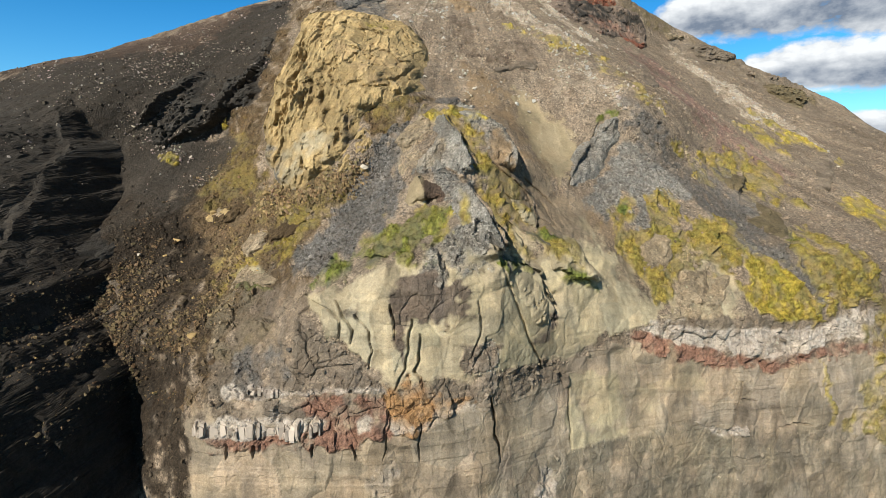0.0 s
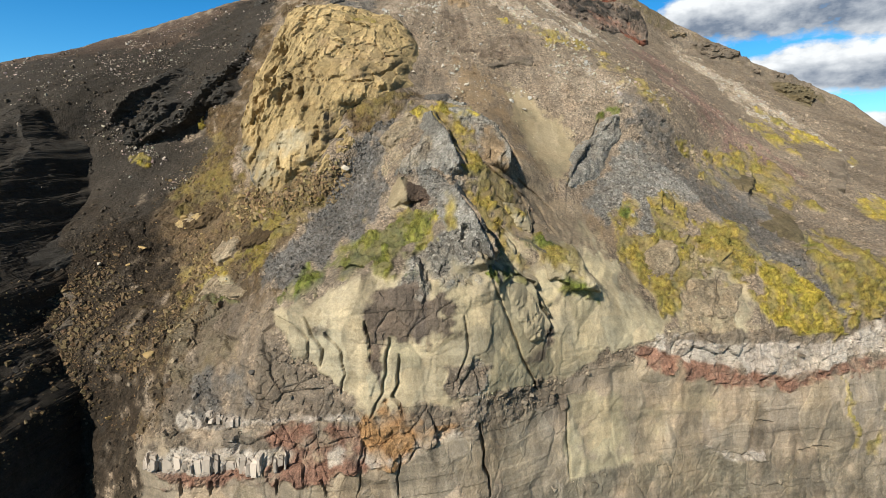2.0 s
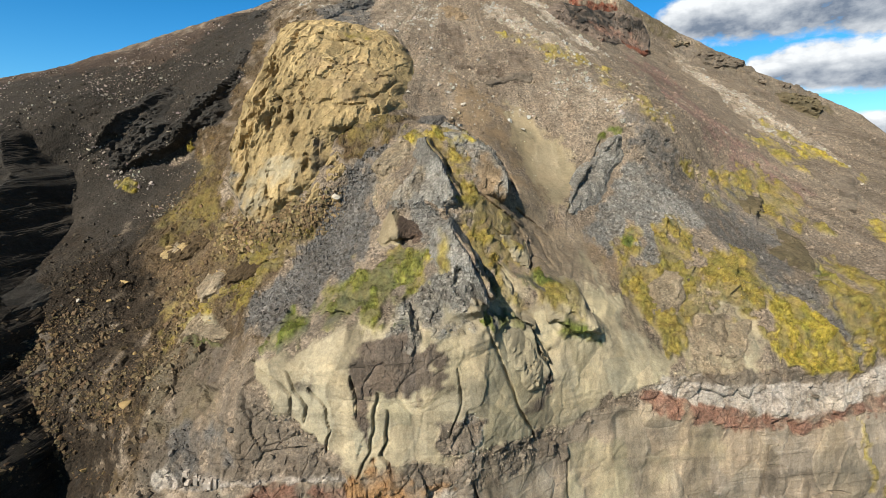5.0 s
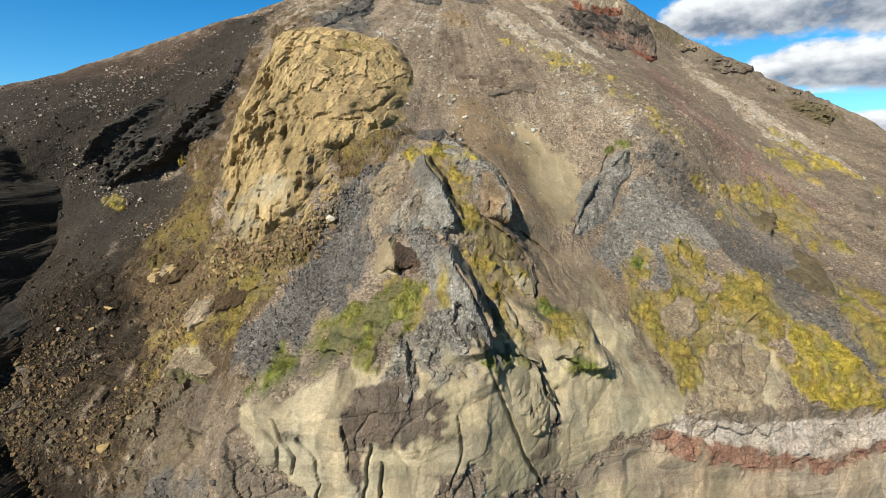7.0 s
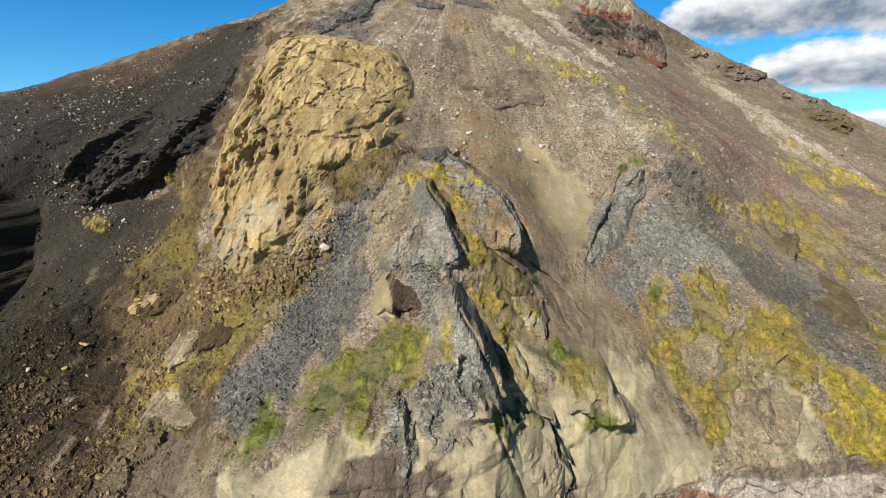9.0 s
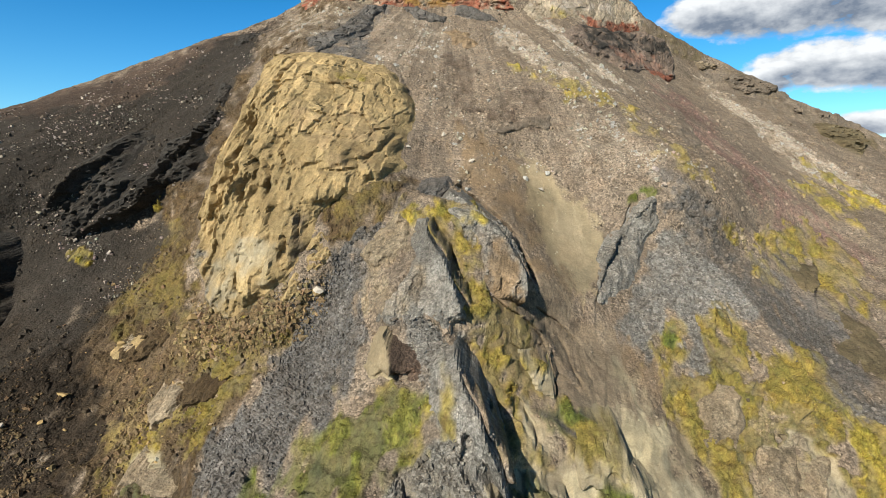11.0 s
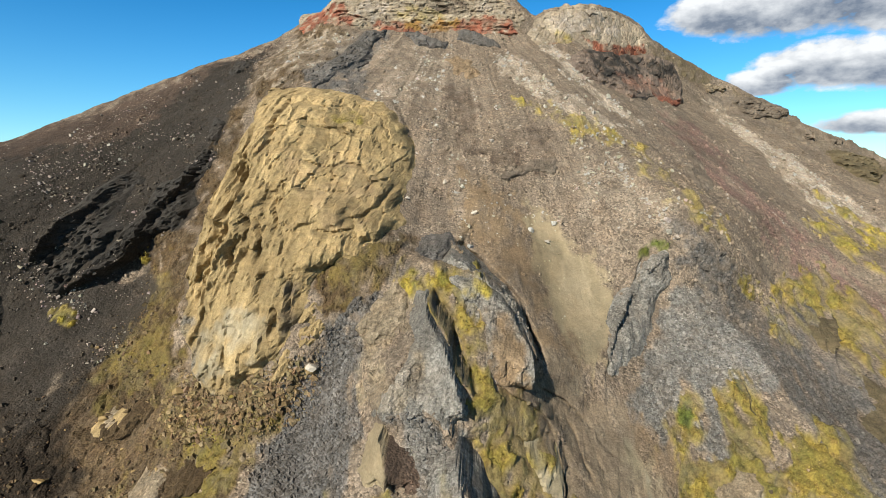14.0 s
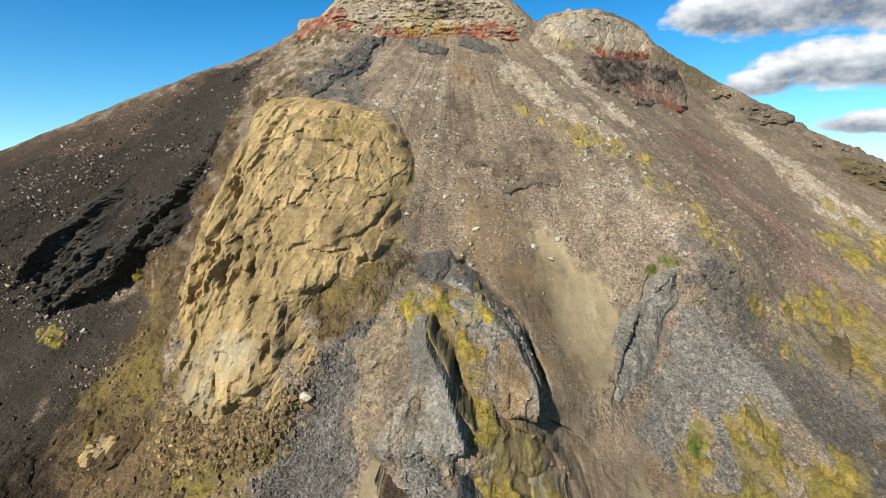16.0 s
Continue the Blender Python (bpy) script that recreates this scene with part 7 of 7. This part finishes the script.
outcrop("tuff_boulder", "pale tan fallen boulder on gravel", "boulder", "", "ochre", [(-15.6, 65.1), (-14.3, 65.5), (-13.4, 64.5), (-13.6, 63.6), (-14.8, 63.8)],
        "slab", thick=1.3, edge=0.7, cell=4, rel=0.25, lean=0, step=0.2, back=2, spine=())
outcrop("spur_rock", "black rough lava block on a shaded spur", "rock outcrop", "shaded spur rocks", "lava", [(-68.2, 46.1), (-64.3, 47.1), (-58.1, 46.5), (-54.7, 43.7), (-58.9, 42), (-65.4, 43.5)],
        "block", thick=2, edge=0.6, cell=1.8, rel=1.2, lean=0, step=0.35, back=2, spine=())
outcrop("spur_rock", "dark lava hump on a shaded spur", "rock outcrop", "shaded spur rocks", "lava", [(-63.1, 53.3), (-60.6, 54.5), (-54.8, 51.1), (-54.7, 48.3), (-58.8, 50.7)],
        "block", thick=2, edge=0.6, cell=1.8, rel=1, lean=0, step=0.35, back=2, spine=())
outcrop("spur_pinnacle", "thin dark rock pinnacle at the gully edge", "rock", "", "slatebrown", [(-53.1, 46.3), (-52, 46.4), (-49.3, 43.4), (-48.3, 42.2), (-50.6, 41.4), (-50.2, 43.1)],
        "block", thick=1.6, edge=0.5, cell=1.5, rel=0.5, lean=0, step=0.35, back=2, spine=())
outcrop("spur_rock", "dark lava hump at the head of a shaded spur", "rock outcrop", "shaded spur rocks", "lava", [(-70.3, 68), (-70.5, 71), (-68.2, 67.2), (-68.6, 63.2), (-69.1, 64.1)],
        "block", thick=2, edge=0.6, cell=1.8, rel=1, lean=0, step=0.35, back=2, spine=())
outcrop("spur_rock", "dark lava block hanging over shade", "rock outcrop", "shaded spur rocks", "lava", [(-70, 62.8), (-68.8, 64.1), (-67, 57.9), (-67.1, 55.3), (-68.4, 59)],
        "block", thick=2, edge=0.6, cell=1.8, rel=1, lean=0, step=0.35, back=2, spine=())
outcrop("spur_buttress", "dark rock buttress lit along one edge", "rock outcrop", "", "slatebrown", [(-57.2, 31.8), (-51.8, 32.7), (-48.3, 29.4), (-47.9, 24.7), (-46.4, 18.7), (-49.1, 19.7), (-54.8, 21.9), (-57, 25.3)],
        "block", thick=3.5, edge=1.2, cell=3, rel=1, lean=0, step=0.35, back=2, spine=[(-51.8, 32.4), (-49.1, 29), (-48.9, 23.9), (-47.4, 19.2)], parts=[("lit_edge", "brown weathered edge of the buttress", [(-52.2, 35), (-45.4, 35.5), (-42.7, 17.9), (-47.6, 17.5), (-50, 28.7)])])
outcrop("moss_rock", "dark rock step in a mossy slope", "rock", "", "olive", [(67.7, 63.8), (69.6, 62.9), (63.3, 60.2), (63, 61.2)],
        "block", thick=1.6, edge=0.6, cell=1.6, rel=0.6, lean=0, step=0.35, back=2, spine=())
outcrop("moss_rock", "dark rock face between moss patches", "rock", "", "olive", [(66.6, 57.3), (68.3, 56.3), (66.1, 53.8), (62.3, 52.5), (61.3, 53.9)],
        "block", thick=1.8, edge=0.6, cell=1.6, rel=0.8, lean=0, step=0.35, back=2, spine=())
outcrop("moss_rock", "dark rock step above yellow moss", "rock", "", "olive", [(68.2, 64.9), (72.3, 63.8), (66.8, 60.6), (63.7, 60.7)],
        "block", thick=1.8, edge=0.6, cell=1.6, rel=0.8, lean=0, step=0.35, back=2, spine=())
outcrop("moss_rock", "grey rock face split by a dark crack", "rock outcrop", "", "greytan", [(42.3, 46.6), (45, 46.9), (43.9, 44.1), (41.2, 42.1), (38.4, 42.8)],
        "block", thick=1, edge=0.6, cell=3, rel=0.6, lean=0, step=0.35, back=2, spine=())
outcrop("moss_rock", "grey rock block beside a dark crack", "rock outcrop", "", "greytan", [(45.1, 46.7), (47.8, 46.7), (45.7, 43.1), (41.9, 42)],
        "block", thick=1, edge=0.6, cell=3, rel=0.6, lean=0, step=0.35, back=2, spine=())
outcrop("tuff_ledge", "tan weathered ledge in the earth slope", "rock", "earth ledges", "earth", [(-44.2, 54.7), (-42.1, 56.6), (-38.9, 58.3), (-36.1, 57.1), (-38.9, 54.9), (-42.1, 53.8)],
        "block", thick=1.4, edge=0.5, cell=2, rel=0.8, lean=0, step=0.35, back=2, spine=())
outcrop("tuff_ledge", "flat tan slab lying on rubble", "rock", "earth ledges", "ochre", [(-45, 55.3), (-43.8, 56.7), (-40.9, 56.7), (-38.4, 56), (-40.7, 54.9), (-43.2, 54.5)],
        "slab", thick=1.3, edge=0.5, cell=3, rel=0.3, lean=0, step=0.35, back=2, spine=())
outcrop("tuff_ledge", "pale rounded ledge above a grassy strip", "rock", "earth ledges", "greytan", [(-33.3, 45.9), (-32.2, 48.3), (-28.1, 47.6), (-24.7, 46.7), (-26.3, 46), (-30.6, 46.3)],
        "slab", thick=2, edge=0.7, cell=3, rel=0.5, lean=0, step=0.35, back=2, spine=())
outcrop("tuff_ledge", "tan ledge breaking out of the earth slope", "rock", "earth ledges", "greytan", [(-34.9, 50.4), (-33.8, 52.9), (-30.6, 53.3), (-30.2, 50.6), (-32.2, 49.2)],
        "block", thick=1.6, edge=0.6, cell=2, rel=0.7, lean=0, step=0.35, back=2, spine=())
outcrop("tuff_ledge", "brown overhanging ledge with dark underside", "rock", "earth ledges", "earth", [(-30.6, 53.3), (-27.5, 54.9), (-23.2, 55), (-25, 53.2), (-28.3, 51.9)],
        "block", thick=1.6, edge=0.6, cell=2, rel=0.7, lean=0, step=0.35, back=2, spine=())
outcrop("tuff_ledge", "upright split block in the rubble", "rock", "earth ledges", "ochre", [(-17.9, 66.3), (-16.7, 67), (-16.9, 65), (-18.6, 63.3), (-19.4, 63.5)],
        "block", thick=0.9, edge=0.4, cell=0.9, rel=0.7, lean=0, step=0.35, back=2, spine=())
outcrop("tuff_ledge", "tan rubble-covered ledge beside the outcrop", "rock", "earth ledges", "ochre", [(-16.5, 72.3), (-14.7, 72.8), (-13.3, 71), (-12.3, 69), (-14.1, 66.9), (-16.1, 67.6), (-16.3, 70.1)],
        "block", thick=0.8, edge=0.5, cell=1.0, rel=0.9, lean=0, step=0.35, back=2, spine=())
outcrop("tuff_ledge", "flat tan boulder ledge on the slope", "rock", "earth ledges", "greytan", [(-44.3, 55.7), (-42.2, 56.8), (-40, 56.3), (-41.4, 55.1)],
        "slab", thick=1.6, edge=0.5, cell=3, rel=0.4, lean=0, step=0.35, back=2, spine=())

# ---- loose stones ----
def stone_mesh(name, seed, rough=0.3, level=1):
    """An angular stone about one metre across, half sunk."""
    rng = random.Random(seed)
    bm = bmesh.new()
    bmesh.ops.create_icosphere(bm, subdivisions=level, radius=0.5)
    cuts = [Vector((rng.uniform(-1, 1), rng.uniform(-1, 1), rng.uniform(-0.6, 1))).normalized() for _ in range(9)]
    for v in bm.verts:
        for c in cuts:
            over = v.co.dot(c) - 0.22
            if over > 0:
                v.co -= c * over
        v.co *= 1 + 0.25 * rough * noise.noise(v.co * 3 + Vector((seed, 0, 0)))
        v.co.z *= 0.75
    me = bpy.data.meshes.new(name)
    for f in bm.faces:
        f.smooth = False
    bm.to_mesh(me)
    bm.free()
    return me


def scatter_stones(name, label, count, pick, size, seed, bright, area=(-112, 152, 14, 150), own=None, keep=0.0):
    """Many small stones as one body of rubble. pick(x, h, share) is the chance to lie there."""
    rng = np.random.default_rng(seed)
    # a rough eight-cornered stone
    corner = np.array([(a, b, c) for a in (-1, 1) for b in (-1, 1) for c in (-1, 1)], float) * 0.5
    faces = np.array([(0, 1, 3, 2), (4, 6, 7, 5), (0, 4, 5, 1), (2, 3, 7, 6), (0, 2, 6, 4), (1, 5, 7, 3)])
    verts, cols = [], []
    rows, colsn = PX.shape
    x0, x1 = np.searchsorted(GX, area[0]), np.searchsorted(GX, area[1])
    h0, h1 = np.searchsorted(GH, area[2]), np.searchsorted(GH, area[3])
    made = 0
    i = rng.integers(x0, x1, count * 6)
    j = rng.integers(h0, h1, count * 6)
    chance = pick(PX[j, i], PZ[j, i], SHARE[j, i], COVER[j, i])
    ok = np.nonzero((rng.random(count * 6) < chance) & (GH[j] < crest(GX[i]) - 0.5))[0][:count]
    i, j = i[ok], j[ok]
    m = len(i)
    s = size[0] * (1 - rng.random(m)) ** -0.42
    s = np.minimum(s, size[1])
    turn = rng.random(m) * 6.28
    tip = rng.normal(0, 0.9, m)
    v = corner[None] * (1 + rng.normal(0, 0.28, (m, 8, 3))) * (s[:, None] * np.stack([rng.uniform(0.8, 1.5, m), rng.uniform(0.7, 1.1, m), rng.uniform(0.55, 1.0, m)], 1))[:, None]
    c, sn = np.cos(turn)[:, None], np.sin(turn)[:, None]
    vx, vy, vz = v[..., 0] * c - v[..., 1] * sn, v[..., 0] * sn + v[..., 1] * c, v[..., 2]
    c, sn = np.cos(tip)[:, None], np.sin(tip)[:, None]
    vx, vz = vx * c - vz * sn, vx * sn + vz * c
    # settle onto the slope
    v = np.stack([vx + PX[j, i][:, None], vy + PY[j, i][:, None] - 0.12 * s[:, None], vz + PZ[j, i][:, None] + 0.10 * s[:, None]], -1)
    f = (faces[None] + (np.arange(m) * 8)[:, None, None]).reshape(-1, 4)
    me = bpy.data.meshes.new(name)
    me.vertices.add(m * 8)
    me.vertices.foreach_set("co", v.astype(np.float32).ravel())
    me.loops.add(f.size)
    me.loops.foreach_set("vertex_index", f.astype(np.int32).ravel())
    me.polygons.add(len(f))
    me.polygons.foreach_set("loop_start", np.arange(0, f.size, 4, dtype=np.int32))
    me.polygons.foreach_set("use_smooth", np.zeros(len(f), bool))
    me.update(calc_edges=True)
    grown = np.clip(SHARE[j, i, 1:2] * 1.6, 0, 1)
    base = (COVER[j, i] * (1 - grown) + np.array((0.19, 0.15, 0.105)) * grown) * rng.uniform(bright[0], bright[1], m)[:, None] + np.array((0.03, 0.025, 0.02))
    if own is not None:
        hue = np.array(own)[None] * rng.uniform(bright[0], bright[1], m)[:, None] * rng.uniform(0.92, 1.08, (m, 3))
        base = base * keep + hue * (1 - keep)
    base = np.minimum(base, 0.45)
    set_cover(me, np.repeat(base, 8, 0), np.tile(np.array((0.0, 0.0, 0.3)), (m * 8, 1)))
    me.materials.append(ROCK_MAT)
    return tagged(new(name, me), label, "rubble", kind="stuff")


def scree_chance(x, h, share, cover):
    return share[:, 0] * np.clip(0.25 + 1.6 * fbm(x, x * 0, h, 11.0, 3, 77), 0.06, 1) * (1 - 0.8 * share[:, 1])


def earth_chance(x, h, share, cover):
    """Blocks fallen below the ochre outcrop and into the gully."""
    fan = np.clip(1 - np.abs(x + 38 - 0.35 * (h - 60)) / 16, 0, 1) * np.clip((74 - h) / 8, 0, 1) * np.clip((h - 30) / 8, 0, 1)
    return fan * np.clip(0.4 + 1.3 * fbm(x, x * 0, h, 5.0, 3, 78), 0.05, 1)


def foot_chance(x, h, share, cover):
    return np.clip(1.3 - np.abs(x + 24) / 9, 0, 1) * np.clip(1.3 - np.abs(h - 60.5 - 0.25 * (x + 24)) / 3.0, 0, 1)


def cinder_chance(x, h, share, cover):
    """Pale stones that rolled down over the cinders, in loose swarms."""
    return np.clip((0.10 - cover[:, 0]) / 0.03, 0, 1) * np.clip(0.25 + 1.4 * fbm(x + 0.5 * h, x * 0, h, 9.0, 3, 80), 0.04, 1)


def chip_chance(x, h, share, cover):
    """Pale chips lie in the pale streaks, thinning out beside them."""
    return np.clip((h - 76) / 6, 0, 1) * np.clip(1 - share[:, 2], 0, 1) * np.clip((cover[:, 0] - 0.225) / 0.05, 0, 1) * share[:, 0] * (1 - share[:, 1]) * np.clip(0.5 + 1.2 * fbm(x, x * 0, h, 3.0, 3, 79), 0.03, 1)


def gravel_chance(x, h, share, cover):
    """Grey pebbles where the ground is grey gravel."""
    return np.clip(1.6 - (cover[:, 0] - cover[:, 2]) / cover[:, 0] / 0.10, 0, 1) * np.clip(share[:, 0] * 2 - 1, 0, 1) * np.clip((cover[:, 0] - 0.07) / 0.03, 0, 1)


scatter_stones("gravel_pebbles", "dense grey angular gravel below the rock ridges", 40000, gravel_chance, (0.12, 0.42), 6, (0.45, 1.35), (-60, 80, 30, 90))
scatter_stones("scree_stones", "small angular grey and pale scree stones", 37000, scree_chance, (0.10, 0.6), 1, (0.6, 1.9))
scatter_stones("pale_chips", "pale angular rock chips in streaks on the scree", 26000, chip_chance, (0.15, 0.7), 4, (0.7, 1.3), own=(0.56, 0.51, 0.45), keep=0.1)
scatter_stones("slope_chips", "small pale stones scattered on dark cinders", 2800, cinder_chance, (0.11, 0.5), 7, (0.5, 1.2), (-112, -40, 60, 125), own=(0.40, 0.35, 0.33), keep=0.1)
scatter_stones("fallen_rubble", "tan and brown fallen blocks below the outcrop", 14000, earth_chance, (0.11, 0.55), 2, (0.45, 1.5), (-64, -14, 28, 76), own=(0.20, 0.145, 0.085), keep=0.35)
scatter_stones("foot_rubble", "tan angular blocks piled under the ochre outcrop", 3600, foot_chance, (0.14, 0.65), 3, (0.45, 1.3), (-40, -12, 54, 68), own=(0.29, 0.215, 0.12), keep=0.15)

BOULDER_KINDS = {
    "pale": (plain_material("pale_stone", (0.31, 0.285, 0.26)), "pale grey boulder lying loose on scree"),
    "tan": (plain_material("tan_stone", (0.25, 0.18, 0.09)), "tan tuff boulder fallen on the earth slope"),
    "dark": (plain_material("dark_stone", (0.056, 0.052, 0.050)), "dark lava boulder lying on cinders"),
}
STONES = {k: [stone_mesh("boulder", 10 * n + v, level=2) for v in range(4)] for n, k in enumerate(BOULDER_KINDS)}
for key, variants in STONES.items():
    for me in variants:
        me.materials.append(BOULDER_KINDS[key][0])


def boulder(key, x, h, size, seed):
    rng = random.Random(seed)
    spot, _ = ground_at(x, h)
    ob = new("boulder", STONES[key][rng.randrange(4)])
    ob.matrix_world = Matrix.LocRotScale(spot + Vector((0, -0.15 * size, 0.1 * size)), Euler((rng.uniform(-0.4, 0.4), rng.uniform(-0.4, 0.4), rng.uniform(0, 6.28))), Vector((size * rng.uniform(0.9, 1.4), size * rng.uniform(0.8, 1.1), size * rng.uniform(0.8, 1.1))))
    return tagged(ob, BOULDER_KINDS[key][1], "boulder", key + " boulders")


rng = random.Random(5)
# stones that lie alone and are plain to see
boulder("pale", 9.4, 102.2, 0.9, 1)
boulder("pale", 2.2, 88.2, 1.3, 2)
boulder("pale", 7.2, 83.3, 1.3, 3)
boulder("pale", 13.9, 85.8, 1, 4)
boulder("pale", 19.2, 78, 1.2, 5)
boulder("pale", -14.4, 89.2, 0.6, 6)
boulder("pale", -3.8, 85.9, 1, 7)
boulder("pale", -5.6, 86.5, 0.8, 8)
boulder("pale", 40.4, 92.1, 1.2, 9)
boulder("pale", 44, 86.6, 0.8, 10)
boulder("pale", 33.6, 89.9, 0.9, 11)
boulder("pale", -14.7, 64.2, 2, 12)
boulder("pale", -51, 49.1, 1, 13)
boulder("pale", -79.5, 68.3, 1, 14)
boulder("pale", -56.7, 68.7, 0.7, 15)
boulder("pale", -56.6, 77.9, 0.7, 16)
boulder("pale", 105, 72.6, 1.2, 17)
boulder("pale", 102.6, 66, 1, 18)
boulder("tan", -33.4, 59.7, 2.2, 19)
boulder("tan", -47, 51, 1.6, 20)
boulder("tan", -47.6, 48.7, 1, 21)
boulder("tan", -34.8, 39.7, 1.5, 22)
boulder("tan", -40.7, 31.6, 1, 23)
boulder("tan", -44.9, 43, 1, 24)
boulder("tan", -43.5, 55.8, 1.8, 25)
boulder("tan", -21.3, 58.3, 1.4, 26)
boulder("dark", -19.1, 40.7, 1.2, 27)
for k in range(60):
    boulder("pale", rng.uniform(-5, 60), rng.uniform(78, 112), rng.uniform(0.3, 0.7), 100 + k)
for k in range(40):
    boulder("pale", rng.uniform(-85, -50), rng.uniform(62, 100), rng.uniform(0.25, 0.55), 200 + k)
for k in range(40):
    boulder("dark", rng.uniform(-90, -45), rng.uniform(45, 100), rng.uniform(0.3, 0.7), 300 + k)
for k in range(60):
    h = rng.uniform(38, 62)
    boulder("tan", -58 + 0.55 * (h - 38) + rng.uniform(0, 24), h, rng.uniform(0.3, 0.8), 400 + k)

# ---- tussocks on the mossy ground ----
def tussocks():
    rng = np.random.default_rng(8)
    want = 20000
    x0, x1 = np.searchsorted(GX, -70), np.searchsorted(GX, 112)
    h0, h1 = np.searchsorted(GH, 30), np.searchsorted(GH, 100)
    i, j = rng.integers(x0, x1, want * 9), rng.integers(h0, h1, want * 9)
    ok = np.nonzero(rng.random(want * 9) < np.clip(SHARE[j, i, 1] * 1.5 - 0.6, 0, 1))[0][:want]
    i, j = np.repeat(i[ok], 6), np.repeat(j[ok], 6)
    m = len(i)
    spot = np.stack([PX[j, i], PY[j, i], PZ[j, i]], 1) + np.stack([rng.normal(0, 0.13, m), np.zeros(m), rng.normal(0, 0.10, m)], 1)
    turn = rng.random(m) * 6.28
    long = rng.uniform(0.16, 0.42, m)
    side = np.stack([np.cos(turn), np.sin(turn), np.zeros(m)], 1) * 0.05
    droop = np.stack([rng.normal(0.02, 0.12, m), rng.normal(-0.22, 0.1, m), np.zeros(m)], 1)
    droop[:, 2] = long * rng.uniform(0.2, 0.9, m)
    v = np.stack([spot - side, spot + side, spot + droop * (0.6 + long[:, None])], 1).reshape(-1, 3)
    me = bpy.data.meshes.new("tussock_grass")
    me.vertices.add(m * 3)
    me.vertices.foreach_set("co", v.astype(np.float32).ravel())
    me.loops.add(m * 3)
    me.loops.foreach_set("vertex_index", np.arange(m * 3, dtype=np.int32))
    me.polygons.add(m)
    me.polygons.foreach_set("loop_start", np.arange(0, m * 3, 3, dtype=np.int32))
    me.polygons.foreach_set("use_smooth", np.zeros(m, bool))
    me.update(calc_edges=True)
    base = np.clip(COVER[j, i] * rng.uniform(0.55, 1.5, m)[:, None], 0, 0.6)
    set_cover(me, np.repeat(base, 3, 0), np.zeros((m * 3, 3)))
    me.materials.append(ROCK_MAT)
    tagged(new("tussock_grass", me), "yellow and green tussocks of moss and grass", "grass", kind="stuff")


tussocks()


# ---- the pale columnar band in the cliff: single blocks ----
PALE_BLOCK = plain_material("pale_block", (0.30, 0.265, 0.245), 0.45, 1.6)


def block_mesh(seed):
    rng = random.Random(seed)
    bm = bmesh.new()
    bmesh.ops.create_cube(bm, size=1.0)
    bmesh.ops.bevel(bm, geom=list(bm.edges), offset=0.14, segments=2, affect="EDGES")
    for v in bm.verts:
        v.co += Vector((rng.uniform(-0.09, 0.09), rng.uniform(-0.12, 0.12), rng.uniform(-0.12, 0.12)))
    me = bpy.data.meshes.new("block")
    bm.to_mesh(me)
    bm.free()
    me.materials.append(PALE_BLOCK)
    return me


BLOCKS = [block_mesh(s) for s in range(5)]


def pale_band(label, x0, x1, z_mid, tall, wide, seed):
    rng = random.Random(seed)
    band = tagged(new("pale_rock_band"), label, "rock band")
    band.location = (0.5 * (x0 + x1), float(face_y(0.5 * (x0 + x1), z_mid(0.5 * (x0 + x1)))), z_mid(0.5 * (x0 + x1)))
    x = x0
    while x < x1:
        w = wide * rng.choice((0.35, 0.5, 0.7, 0.9, 1.2, 1.7)) * rng.uniform(0.85, 1.15)
        if rng.random() > 0.14:
            z = z_mid(x) + rng.uniform(-0.3, 0.3)
            ob = new("block", BLOCKS[rng.randrange(5)])
            ob.parent = band
            t = tall * rng.uniform(0.3, 1.1)
            spot, _ = ground_at(x + w / 2, z)
            ob.matrix_local = Matrix.Translation(-band.location) @ Matrix.LocRotScale(Vector((x + w / 2, spot.y + 0.30 + rng.uniform(-0.25, 0.15), z)), Euler((rng.uniform(-0.06, 0.06), rng.uniform(-0.08, 0.08), rng.uniform(-0.25, 0.25))), Vector((w * 0.9, 1.2, t)))
        x += w
    return band


pale_band("pale pinkish columnar rock band jutting from the cliff", -31.3, -15.0, lambda x: 31.0 + 0.05 * (x + 23), 2.0, 0.75, 1)
pale_band("short row of pale upright blocks in dark rock", -24.6, -20.6, lambda x: 35.4, 1.0, 0.5, 2)
